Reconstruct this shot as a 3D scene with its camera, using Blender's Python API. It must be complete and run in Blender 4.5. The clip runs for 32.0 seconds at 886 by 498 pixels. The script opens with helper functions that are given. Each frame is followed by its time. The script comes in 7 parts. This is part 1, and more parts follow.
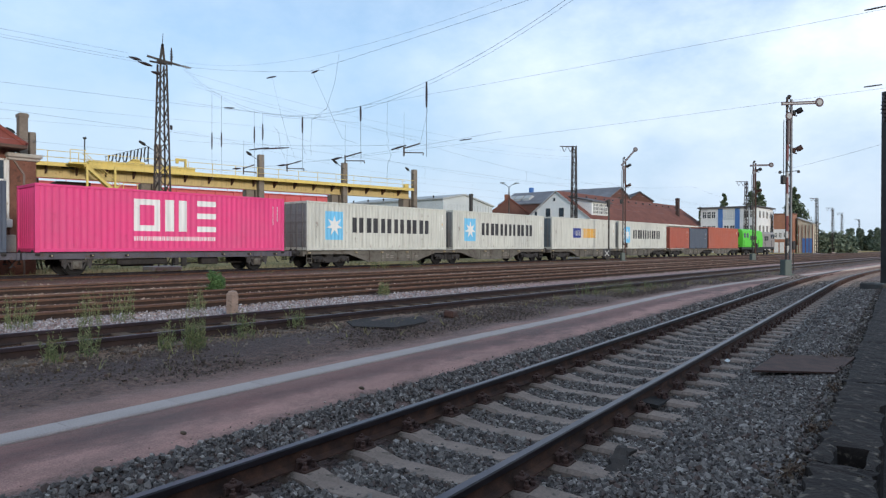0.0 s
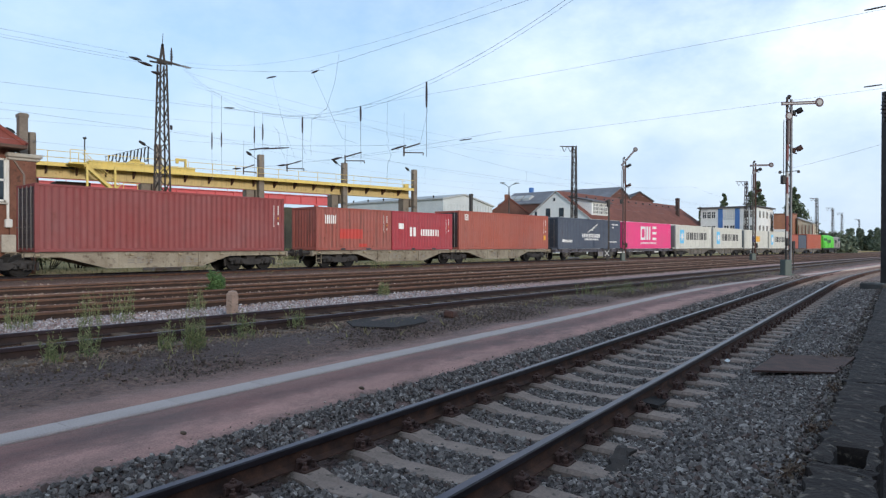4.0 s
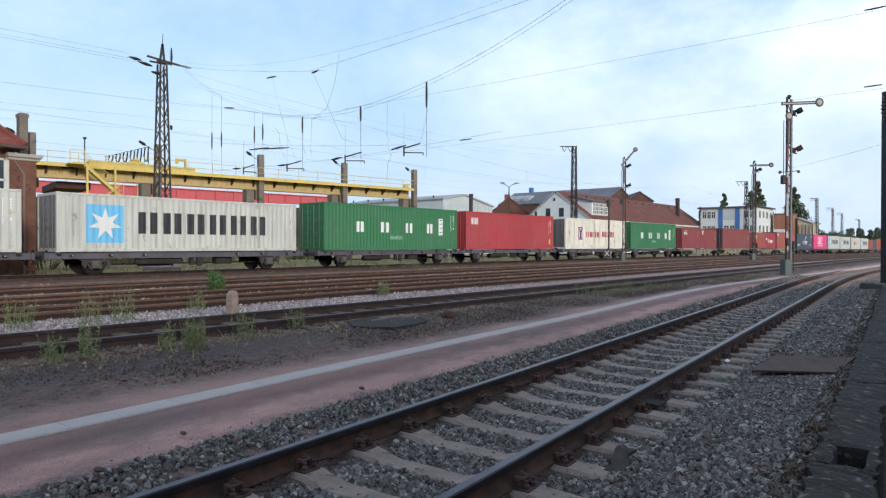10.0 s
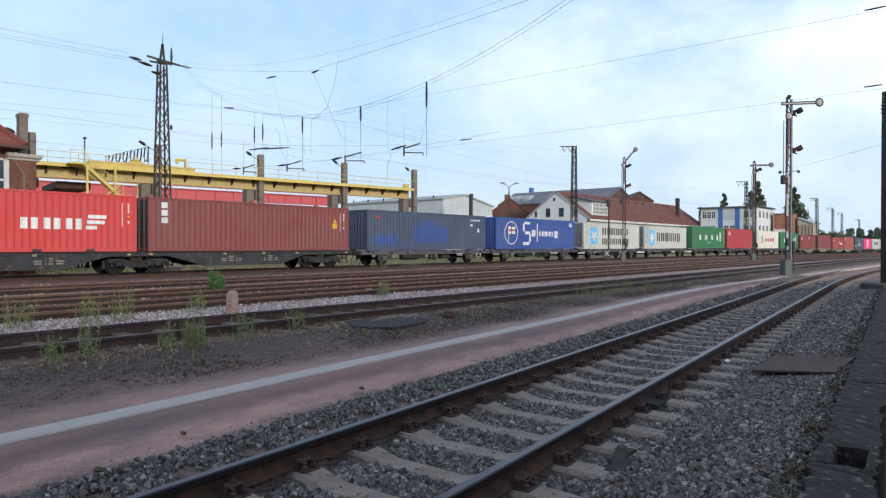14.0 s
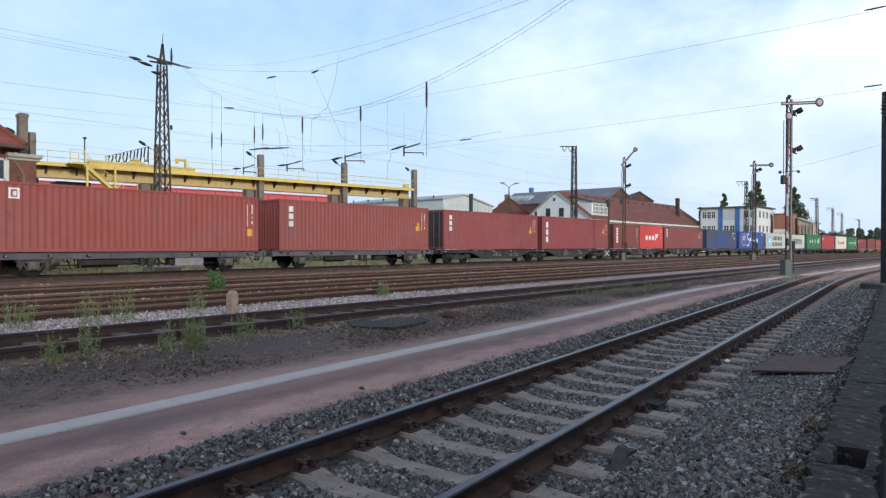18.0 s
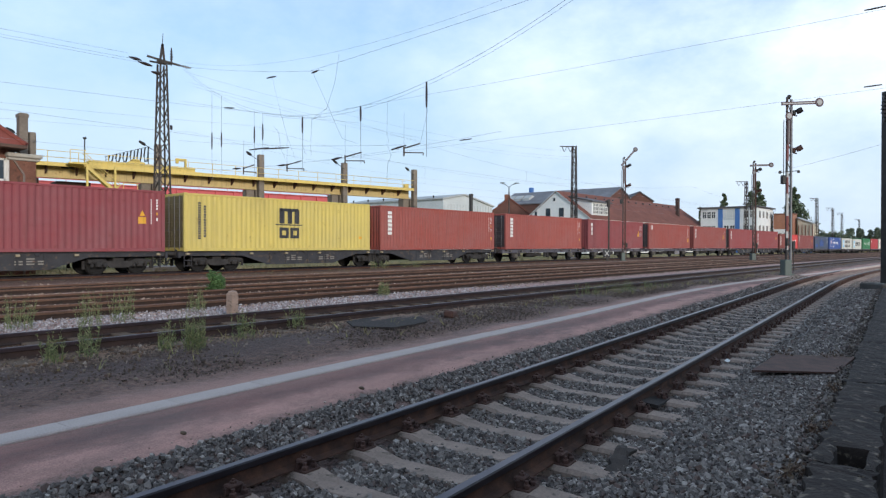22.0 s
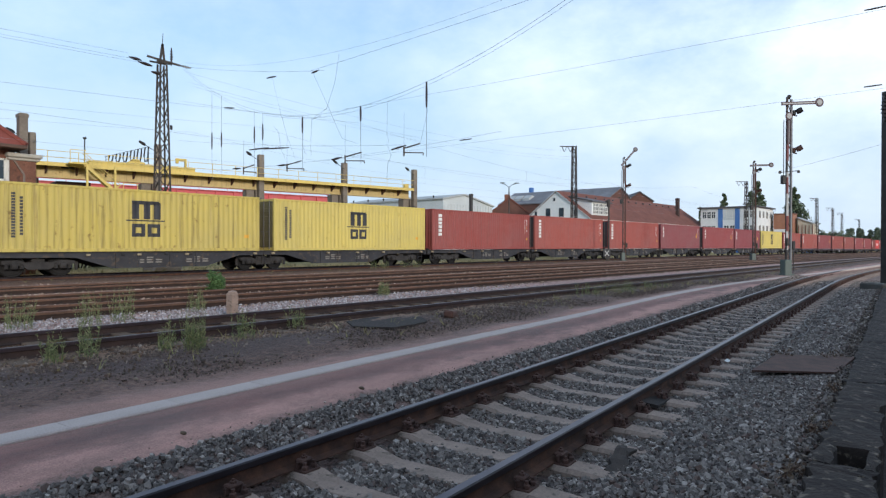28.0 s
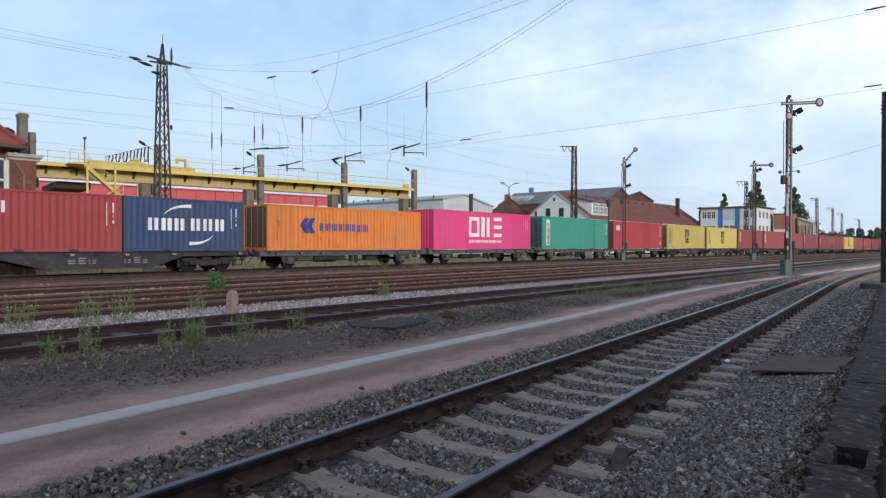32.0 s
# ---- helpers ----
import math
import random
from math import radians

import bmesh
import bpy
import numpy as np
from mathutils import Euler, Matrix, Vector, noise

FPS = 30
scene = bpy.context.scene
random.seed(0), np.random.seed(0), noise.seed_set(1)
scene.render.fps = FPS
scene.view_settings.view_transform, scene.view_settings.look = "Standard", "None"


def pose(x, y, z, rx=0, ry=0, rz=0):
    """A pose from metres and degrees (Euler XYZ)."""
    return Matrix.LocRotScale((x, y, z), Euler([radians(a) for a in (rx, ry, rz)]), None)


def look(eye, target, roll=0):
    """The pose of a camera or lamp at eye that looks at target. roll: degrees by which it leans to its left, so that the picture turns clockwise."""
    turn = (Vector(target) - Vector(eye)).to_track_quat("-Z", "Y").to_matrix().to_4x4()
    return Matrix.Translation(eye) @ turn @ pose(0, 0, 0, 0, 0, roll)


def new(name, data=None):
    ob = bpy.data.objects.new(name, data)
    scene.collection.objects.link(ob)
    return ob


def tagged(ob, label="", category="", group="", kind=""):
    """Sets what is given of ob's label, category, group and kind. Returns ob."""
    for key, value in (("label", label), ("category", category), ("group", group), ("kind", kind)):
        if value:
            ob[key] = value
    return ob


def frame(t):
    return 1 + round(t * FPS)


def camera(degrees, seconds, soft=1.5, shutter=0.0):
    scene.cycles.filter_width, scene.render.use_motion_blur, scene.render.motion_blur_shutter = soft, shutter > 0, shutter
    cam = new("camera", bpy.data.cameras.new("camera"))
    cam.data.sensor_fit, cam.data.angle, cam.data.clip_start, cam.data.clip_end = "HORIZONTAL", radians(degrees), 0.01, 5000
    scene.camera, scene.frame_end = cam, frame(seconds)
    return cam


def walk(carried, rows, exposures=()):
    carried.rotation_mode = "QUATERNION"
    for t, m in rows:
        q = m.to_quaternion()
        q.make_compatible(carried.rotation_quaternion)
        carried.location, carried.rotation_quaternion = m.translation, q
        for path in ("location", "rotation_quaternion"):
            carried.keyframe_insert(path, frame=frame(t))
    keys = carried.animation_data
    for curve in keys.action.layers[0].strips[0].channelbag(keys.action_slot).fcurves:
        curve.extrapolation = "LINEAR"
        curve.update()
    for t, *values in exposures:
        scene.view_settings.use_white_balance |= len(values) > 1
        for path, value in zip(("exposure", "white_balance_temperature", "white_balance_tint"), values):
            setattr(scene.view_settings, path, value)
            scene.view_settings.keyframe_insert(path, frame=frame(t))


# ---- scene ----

# ---------------------------------------------------------------- camera
EYE = Vector((0, 0, 1.52))
YAW, PITCH, LEAN = radians(49.208), radians(-0.393), 0.13
AHEAD = Vector((math.sin(YAW) * math.cos(PITCH), math.cos(YAW) * math.cos(PITCH), math.sin(PITCH)))
cam = camera(69.54, 32.0, soft=1.3)
STAND = look(EYE, EYE + AHEAD * 10, LEAN)
walk(cam, [(0, STAND), (32, STAND)], exposures=[(0, 0.54), (4, 0.60), (8, 0.63), (27, 0.63), (30, 0.58), (32, 0.50)])

# ---------------------------------------------------------------- light
SUN_ELEV, SUN_AZ = radians(13), radians(200)      # azimuth clockwise from +Y
world = bpy.data.worlds.new("world")
scene.world = world
world.use_nodes = True
wn, wl = world.node_tree.nodes, world.node_tree.links
wn.clear()
w_out = wn.new("ShaderNodeOutputWorld")
w_bg = wn.new("ShaderNodeBackground")
w_sky = wn.new("ShaderNodeTexSky")
w_sky.sky_type = 'NISHITA'
w_sky.sun_disc = False
w_sky.sun_elevation = SUN_ELEV
w_sky.sun_rotation = SUN_AZ
w_sky.air_density = 1.0
w_sky.dust_density = 0.7
w_sky.ozone_density = 2.5
w_bg.inputs["Strength"].default_value = 0.15
w_tc = wn.new("ShaderNodeTexCoord")
w_map = wn.new("ShaderNodeMapping")
w_map.inputs["Scale"].default_value = (1.0, 1.0, 1.8)
w_map.inputs["Location"].default_value = (0.35, 0.2, 0.0)
w_noise = wn.new("ShaderNodeTexNoise")
w_noise.inputs["Scale"].default_value = 2.7
w_noise.inputs["Detail"].default_value = 8
w_noise.inputs["Roughness"].default_value = 0.6
w_ramp = wn.new("ShaderNodeValToRGB")
w_ramp.color_ramp.elements[0].position = 0.36
w_ramp.color_ramp.elements[0].color = (0.10, 0.10, 0.10, 1)
w_ramp.color_ramp.elements[1].position = 0.66
w_ramp.color_ramp.elements[1].color = (0.97, 0.97, 0.97, 1)
w_mix = wn.new("ShaderNodeMix")
w_mix.data_type = 'RGBA'
w_mix.inputs["B"].default_value = (4.85, 5.42, 6.15, 1)
wl.new(w_tc.outputs["Generated"], w_map.inputs["Vector"])
wl.new(w_map.outputs["Vector"], w_noise.inputs["Vector"])
wl.new(w_noise.outputs["Fac"], w_ramp.inputs["Fac"])
w_sep = wn.new("ShaderNodeSeparateXYZ")
w_east = wn.new("ShaderNodeMapRange")
w_east.inputs["From Min"].default_value, w_east.inputs["From Max"].default_value = 0.62, 1.0
w_east.inputs["To Min"].default_value, w_east.inputs["To Max"].default_value = 0.38, 1.12
w_mul = wn.new("ShaderNodeMath")
w_mul.operation = 'MULTIPLY'
wl.new(w_tc.outputs["Generated"], w_sep.inputs["Vector"])
wl.new(w_sep.outputs["X"], w_east.inputs["Value"])
wl.new(w_ramp.outputs["Color"], w_mul.inputs[0])
wl.new(w_east.outputs["Result"], w_mul.inputs[1])
wl.new(w_mul.outputs["Value"], w_mix.inputs["Factor"])
w_low = wn.new("ShaderNodeMapRange")
w_low.inputs["From Min"].default_value, w_low.inputs["From Max"].default_value = 0.0, 0.42
w_low.inputs["To Min"].default_value, w_low.inputs["To Max"].default_value = 0.92, 0.5
w_haze = wn.new("ShaderNodeMix")
w_haze.data_type = 'RGBA'
w_haze.inputs["B"].default_value = (1.86, 2.92, 4.2, 1)
wl.new(w_sep.outputs["Z"], w_low.inputs["Value"])
wl.new(w_low.outputs["Result"], w_haze.inputs["Factor"])
wl.new(w_sky.outputs["Color"], w_haze.inputs["A"])
wl.new(w_haze.outputs["Result"], w_mix.inputs["A"])
w_dim = wn.new("ShaderNodeMapRange")
w_dim.inputs["From Min"].default_value, w_dim.inputs["From Max"].default_value = 0.0, 0.30
w_dim.inputs["To Min"].default_value, w_dim.inputs["To Max"].default_value = 0.75, 0.0
w_veil = wn.new("ShaderNodeMix")
w_veil.data_type = 'RGBA'
w_veil.inputs["B"].default_value = (2.85, 3.42, 4.1, 1)
wl.new(w_sep.outputs["Z"], w_dim.inputs["Value"])
wl.new(w_dim.outputs["Result"], w_veil.inputs["Factor"])
wl.new(w_mix.outputs["Result"], w_veil.inputs["A"])
wl.new(w_veil.outputs["Result"], w_bg.inputs["Color"])
wl.new(w_bg.outputs["Background"], w_out.inputs["Surface"])

sun_data = bpy.data.lights.new("sun", 'SUN')
sun_data.energy = 1.55
sun_data.angle = radians(9)
sun_data.color = (1.0, 0.92, 0.82)
sun = new("sun", sun_data)
sun_dir = Vector((math.sin(SUN_AZ) * math.cos(SUN_ELEV), math.cos(SUN_AZ) * math.cos(SUN_ELEV), math.sin(SUN_ELEV)))
sun.matrix_world = look(sun_dir * 80 + Vector((0, 0, 20)), Vector((0, 0, 20)))


# ---------------------------------------------------------------- mesh tools
class Build:
    """Collects vertices and faces of one mesh."""

    def __init__(self):
        self.v, self.f = [], []

    def add(self, verts, faces):
        o = len(self.v)
        self.v += [tuple(p) for p in verts]
        self.f += [tuple(o + i for i in f) for f in faces]
        return self

    def box(self, x0, x1, y0, y1, z0, z1, b=0.0, m=None):
        c = ((x0 + x1) / 2, (y0 + y1) / 2, (z0 + z1) / 2)
        h = ((x1 - x0) / 2, (y1 - y0) / 2, (z1 - z0) / 2)
        if b <= 0:
            vs = [(c[0] + i * h[0], c[1] + j * h[1], c[2] + k * h[2]) for i in (-1, 1) for j in (-1, 1) for k in (-1, 1)]
            fs = [(0, 1, 3, 2), (4, 6, 7, 5), (0, 4, 5, 1), (2, 3, 7, 6), (0, 2, 6, 4), (1, 5, 7, 3)]
        else:
            b = min(b, min(h) * 0.9)
            vs, idx = [], {}
            for i in (-1, 1):
                for j in (-1, 1):
                    for k in (-1, 1):
                        for a in range(3):
                            e = [h[0] - b, h[1] - b, h[2] - b]
                            e[a] = h[a]
                            idx[i, j, k, a] = len(vs)
                            vs.append((c[0] + i * e[0], c[1] + j * e[1], c[2] + k * e[2]))
            S = (-1, 1)
            fs = []
            for s in S:
                fs.append([idx[s, j, k, 0] for j, k in ((-1, -1), (1, -1), (1, 1), (-1, 1))])
                fs.append([idx[i, s, k, 1] for i, k in ((-1, -1), (1, -1), (1, 1), (-1, 1))])
                fs.append([idx[i, j, s, 2] for i, j in ((-1, -1), (1, -1), (1, 1), (-1, 1))])
            for p in S:
                for r in S:
                    fs.append([idx[-1, p, r, 1], idx[1, p, r, 1], idx[1, p, r, 2], idx[-1, p, r, 2]])
                    fs.append([idx[p, -1, r, 0], idx[p, 1, r, 0], idx[p, 1, r, 2], idx[p, -1, r, 2]])
                    fs.append([idx[p, r, -1, 0], idx[p, r, 1, 0], idx[p, r, 1, 1], idx[p, r, -1, 1]])
            for i in S:
                for j in S:
                    for k in S:
                        fs.append([idx[i, j, k, 0], idx[i, j, k, 1], idx[i, j, k, 2]])
            cv = Vector(c)
            for n, f in enumerate(fs):
                p = [Vector(vs[i]) for i in f]
                mid = sum(p, Vector()) / len(p)
                if (p[1] - p[0]).cross(p[2] - p[0]).dot(mid - cv) < 0:
                    fs[n] = f[::-1]
        if m is not None:
            vs = [tuple(m @ Vector(p)) for p in vs]
        return self.add(vs, fs)

    def beam(self, p, q, w, h=None):
        """A square bar from p to q."""
        h = h or w
        p, q = Vector(p), Vector(q)
        d = q - p
        m = Matrix.Translation(p) @ d.to_track_quat("X", "Z").to_matrix().to_4x4()
        return self.box(0, d.length, -w / 2, w / 2, -h / 2, h / 2, 0, m)

    def rod(self, p, q, r, n=8, r2=None):
        r2 = r if r2 is None else r2
        p, q = Vector(p), Vector(q)
        rot = (q - p).to_track_quat("Z", "X").to_matrix()
        vs = []
        for c, rr in ((p, r), (q, r2)):
            vs += [tuple(c + rot @ Vector((rr * math.cos(a), rr * math.sin(a), 0))) for a in (2 * math.pi * i / n for i in range(n))]
        fs = [(i, (i + 1) % n, n + (i + 1) % n, n + i) for i in range(n)] + [tuple(range(n - 1, -1, -1)), tuple(range(n, 2 * n))]
        return self.add(vs, fs)

    def lathe(self, prof, n=12, m=None):
        """prof: (radius, z) from below to above, turned about z."""
        vs = [(r * math.cos(2 * math.pi * i / n), r * math.sin(2 * math.pi * i / n), z) for r, z in prof for i in range(n)]
        fs = [(k * n + i, k * n + (i + 1) % n, (k + 1) * n + (i + 1) % n, (k + 1) * n + i) for k in range(len(prof) - 1) for i in range(n)]
        fs += [tuple(range(n - 1, -1, -1)), tuple((len(prof) - 1) * n + i for i in range(n))]
        if m is not None:
            vs = [tuple(m @ Vector(p)) for p in vs]
        return self.add(vs, fs)

    def tube(self, pts, r, n=5):
        """A thin wire through the points."""
        pts = [Vector(p) for p in pts]
        vs, fs = [], []
        for i, p in enumerate(pts):
            d = (pts[min(i + 1, len(pts) - 1)] - pts[max(i - 1, 0)])
            rot = d.to_track_quat("Z", "X").to_matrix()
            vs += [tuple(p + rot @ Vector((r * math.cos(2 * math.pi * k / n), r * math.sin(2 * math.pi * k / n), 0))) for k in range(n)]
        for i in range(len(pts) - 1):
            fs += [(i * n + k, i * n + (k + 1) % n, (i + 1) * n + (k + 1) % n, (i + 1) * n + k) for k in range(n)]
        return self.add(vs, fs)

    def prism(self, poly, axis, a, b):
        """poly: points in the two other axes (in x, y, z order), pushed from a to b along axis."""
        vs = []
        for w in (a, b):
            for p in poly:
                e = list(p)
                e.insert(axis, w)
                vs.append(tuple(e))
        n = len(poly)
        fs = [tuple(range(n - 1, -1, -1)), tuple(range(n, 2 * n))] + [(i, (i + 1) % n, n + (i + 1) % n, n + i) for i in range(n)]
        return self.add(vs, fs)

    def mesh(self, name, fix=True):
        me = bpy.data.meshes.new(name)
        me.from_pydata(self.v, [], self.f)
        if fix:
            bm = bmesh.new()
            bm.from_mesh(me)
            bmesh.ops.recalc_face_normals(bm, faces=bm.faces)
            bm.to_mesh(me)
            bm.free()
        me.update()
        return me


def smooth(me, angle=40):
    me.shade_smooth()
    me.set_sharp_from_angle(angle=radians(angle))
    return me


def part(name, build, material, parent=None, label="", m=None):
    """Links a mesh as ONE object, under parent where given."""
    me = build.mesh(name) if isinstance(build, Build) else build
    ob = new(name, me)
    if not me.materials:
        me.materials.append(material)
    elif me.materials[0] is not material:
        ob.material_slots[0].link = 'OBJECT'
        ob.material_slots[0].material = material
    if parent is not None:
        ob.parent = parent
    if m is not None:
        ob.matrix_basis = m
    if label:
        tagged(ob, label)
    return ob


def thing(name, label, category, group="", kind="", m=None):
    ob = new(name)
    ob.empty_display_size = 0.3
    if m is not None:
        ob.matrix_basis = m
    return tagged(ob, label, category, group, kind)


# ---------------------------------------------------------------- materials
def rgb(h):
    """Linear colour of a hex code."""
    c = [int(h[i:i + 2], 16) / 255 for i in (0, 2, 4)]
    return tuple(x / 12.92 if x <= 0.04045 else ((x + 0.055) / 1.055) ** 2.4 for x in c) + (1,)


def mix_node(nt, a, b, fac, blend='MIX'):
    n = nt.nodes.new("ShaderNodeMix")
    n.data_type, n.blend_type = 'RGBA', blend
    for sock, val in (("A", a), ("B", b), ("Factor", fac)):
        if isinstance(val, (tuple, list, float, int)):
            n.inputs[sock].default_value = val
        else:
            nt.links.new(val, n.inputs[sock])
    return n.outputs["Result"]


def noise_node(nt, vec, scale, detail=4, rough=0.55):
    n = nt.nodes.new("ShaderNodeTexNoise")
    n.inputs["Scale"].default_value, n.inputs["Detail"].default_value, n.inputs["Roughness"].default_value = scale, detail, rough
    if vec is not None:
        nt.links.new(vec, n.inputs["Vector"])
    return n.outputs["Fac"]


def ramp_node(nt, fac, stops, interp='LINEAR'):
    n = nt.nodes.new("ShaderNodeValToRGB")
    n.color_ramp.interpolation = interp
    e = n.color_ramp.elements
    while len(e) < len(stops):
        e.new(0.5)
    for el, (p, c) in zip(e, stops):
        el.position = p
        el.color = c if isinstance(c, tuple) else (c, c, c, 1)
    nt.links.new(fac, n.inputs["Fac"])
    return n.outputs["Color"]


def math_node(nt, op, a, b):
    n = nt.nodes.new("ShaderNodeMath")
    n.operation = op
    for i, val in enumerate((a, b)):
        if isinstance(val, (float, int)):
            n.inputs[i].default_value = val
        else:
            nt.links.new(val, n.inputs[i])
    return n.outputs[0]


def coords(nt, scale=(1, 1, 1), kind="Object"):
    tc = nt.nodes.new("ShaderNodeTexCoord")
    mp = nt.nodes.new("ShaderNodeMapping")
    mp.inputs["Scale"].default_value = scale
    nt.links.new(tc.outputs[kind], mp.inputs["Vector"])
    return mp.outputs["Vector"]


def base(name, rough=0.6, metal=0.0):
    m = bpy.data.materials.new(name)
    m.use_nodes = True
    nt = m.node_tree
    b = nt.nodes["Principled BSDF"]
    b.inputs["Roughness"].default_value, b.inputs["Metallic"].default_value = rough, metal
    return m, nt, b


def bump(nt, b, height, strength=0.3, dist=0.01):
    n = nt.nodes.new("ShaderNodeBump")
    n.inputs["Strength"].default_value, n.inputs["Distance"].default_value = strength, dist
    nt.links.new(height, n.inputs["Height"])
    nt.links.new(n.outputs["Normal"], b.inputs["Normal"])


def surface(name, c1, c2, scale=3.0, fine=40.0, rough=0.75, metal=0.0, relief=0.3, dist=0.006, spread=0.0, c3=None):
    """A surface of two tones in patches, with fine grain and relief; spread: how far single objects differ."""
    m, nt, b = base(name, rough, metal)
    v = coords(nt)
    big = noise_node(nt, v, scale, 5, 0.6)
    small = noise_node(nt, v, fine, 3, 0.6)
    col = mix_node(nt, rgb(c1), rgb(c2), ramp_node(nt, big, [(0.32, 0.0), (0.68, 1.0)]))
    if c3:
        spots = ramp_node(nt, noise_node(nt, v, scale * 3.1, 6, 0.65), [(0.56, 0.0), (0.66, 1.0)])
        col = mix_node(nt, col, rgb(c3), spots)
    col = mix_node(nt, col, ramp_node(nt, small, [(0.25, 0.62), (0.75, 1.28)]), 0.55, 'MULTIPLY')
    if spread:
        oi = nt.nodes.new("ShaderNodeObjectInfo")
        col = mix_node(nt, col, ramp_node(nt, oi.outputs["Random"], [(0.0, 1 - spread), (1.0, 1 + spread)]), 1.0, 'MULTIPLY')
    nt.links.new(col, b.inputs["Base Color"])
    if relief:
        bump(nt, b, small, relief, dist)
    return m


def paint(name, c, dirt="4a3a30", wear=0.35, rough=0.62, fade=0.0):
    """Sheet-steel paint, faded in patches, with streaks of grime running down and rust specks."""
    m, nt, b = base(name, rough)
    v = coords(nt)
    streak = noise_node(nt, coords(nt, (5.0, 5.0, 0.35)), 1.0, 6, 0.6)
    faded = noise_node(nt, v, 0.5, 4, 0.55)
    speck = noise_node(nt, v, 2.3, 6, 0.55)
    full = rgb(c)
    mean = sum(full[:3]) / 3
    full = tuple((x + (mean - x) * fade) * (1 - fade * 0.5) for x in full[:3]) + (1,)
    pale = tuple(min(1, x * 0.82 + 0.03) for x in full[:3]) + (1,)
    col = mix_node(nt, full, pale, ramp_node(nt, faded, [(0.35, 0.0), (0.7, 1.0)]))
    col = mix_node(nt, col, rgb(dirt), math_node(nt, 'MULTIPLY', ramp_node(nt, streak, [(0.5, 0.0), (0.74, 1.0)]), wear * 0.8))
    col = mix_node(nt, col, rgb("5a3322"), math_node(nt, 'MULTIPLY', ramp_node(nt, speck, [(0.62, 0.0), (0.72, 1.0)]), wear * 0.9))
    nt.links.new(col, b.inputs["Base Color"])
    nt.links.new(ramp_node(nt, speck, [(0.3, rough - 0.06), (0.75, rough + 0.2)]), b.inputs["Roughness"])
    bump(nt, b, noise_node(nt, v, 9.0, 3), 0.08, 0.01)
    return m


MAT = {}
MAT["rail_side"] = surface("rail_rust", "5a3a2a", "33211a", 6, 60, 0.9, 0.0, 0.3)
MAT["rail_dark"] = surface("rail_dark_rust", "3b2a26", "241a18", 6, 60, 0.88, 0.0, 0.3)
MAT["rail_siding"] = surface("rail_siding_rust", "38241b", "20150f", 6, 60, 0.85, 0.0, 0.3)
MAT["rail_top"] = surface("rail_running_steel", "2e272b", "211b1f", 3, 90, 0.45, 0.3, 0.05)
MAT["rail_shine"] = surface("rail_running_band", "5e535a", "484047", 2, 90, 0.38, 0.8, 0.04)
MAT["rail_worn"] = surface("rail_siding_head", "6f503f", "503a2e", 3, 90, 0.6, 0.2, 0.05)
MAT["rail_dull"] = surface("rail_dull_head", "3f3338", "2e2529", 3, 90, 0.42, 0.35, 0.05)
MAT["concrete"] = surface("sleeper_concrete", "9f887b", "806e62", 4, 55, 0.9, 0, 0.4, 0.004, 0.1, "5b4f44")
MAT["wood"] = surface("creosoted_wood", "493b33", "352c27", 5, 40, 0.9, 0, 0.5, 0.006, 0.2)
MAT["strip"] = surface("kerb_concrete", "bcaba3", "ac9d96", 1.2, 70, 0.9, 0, 0.2, 0.002, 0.02)
MAT["old_wood"] = surface("weathered_sleeper", "6d5847", "4f4033", 4, 40, 0.92, 0, 0.5, 0.006, 0.15, "3d3530")
MAT["iron"] = surface("rusty_iron", "61443a", "43302b", 5, 50, 0.8, 0.3, 0.3)
MAT["dark_steel"] = surface("dark_steel", "3c3a3a", "2b2928", 3, 40, 0.6, 0.4, 0.15)
MAT["mast_steel"] = surface("mast_steel", "4d4844", "38332f", 1.5, 30, 0.7, 0.3, 0.15, 0.004, 0, "5a4033")
MAT["bogie"] = surface("bogie_grime", "3d3937", "272423", 3, 30, 0.85, 0.1, 0.3)
MAT["gear_grey"] = surface("running_gear_grey", "544f4d", "353130", 4, 30, 0.8, 0.1, 0.3)
MAT["wheel"] = surface("wheel_steel", "171413", "0f0d0d", 3, 40, 0.7, 0.2, 0.1)
MAT["sill_dark"] = surface("wagon_sill_dark", "3b3a3e", "2b2a2d", 1.2, 30, 0.7, 0.1, 0.15, 0.004, 0.1, "55473c")
MAT["sill_flat"] = surface("wagon_sill_slate", "625e66", "4b484f", 1.2, 30, 0.7, 0.1, 0.15, 0.004, 0.12, "57493f")
MAT["sill_grey"] = surface("wagon_sill_grey", "6d6860", "575149", 1.2, 30, 0.75, 0.1, 0.15, 0.004, 0.1, "4a4039")
MAT["sill_tan"] = surface("wagon_sill_tan", "9a9180", "7c705f", 1.2, 30, 0.75, 0.1, 0.15, 0.004, 0.1, "5b4d40")
MAT["cable_grey"] = surface("cable_sheath", "77726d", "615c57", 4, 40, 0.7, 0, 0.1)
MAT["lock_bar"] = paint("galvanised_bar", "6e6b69", wear=0.6)
MAT["plate_grey"] = paint("side_plate_grey", "85828a", wear=0.6)
MAT["sill_note"] = paint("faded_lettering", "817b72", wear=0.8)
MAT["spigot"] = paint("spigot_tan", "a5967a", wear=0.4)
MAT["white_mark"] = paint("white_marking", "e8e6e2", wear=0.2)
MAT["yellow_mark"] = paint("yellow_marking", "e0a32a", wear=0.2)
MAT["black_mark"] = paint("black_marking", "26262b", wear=0.1)


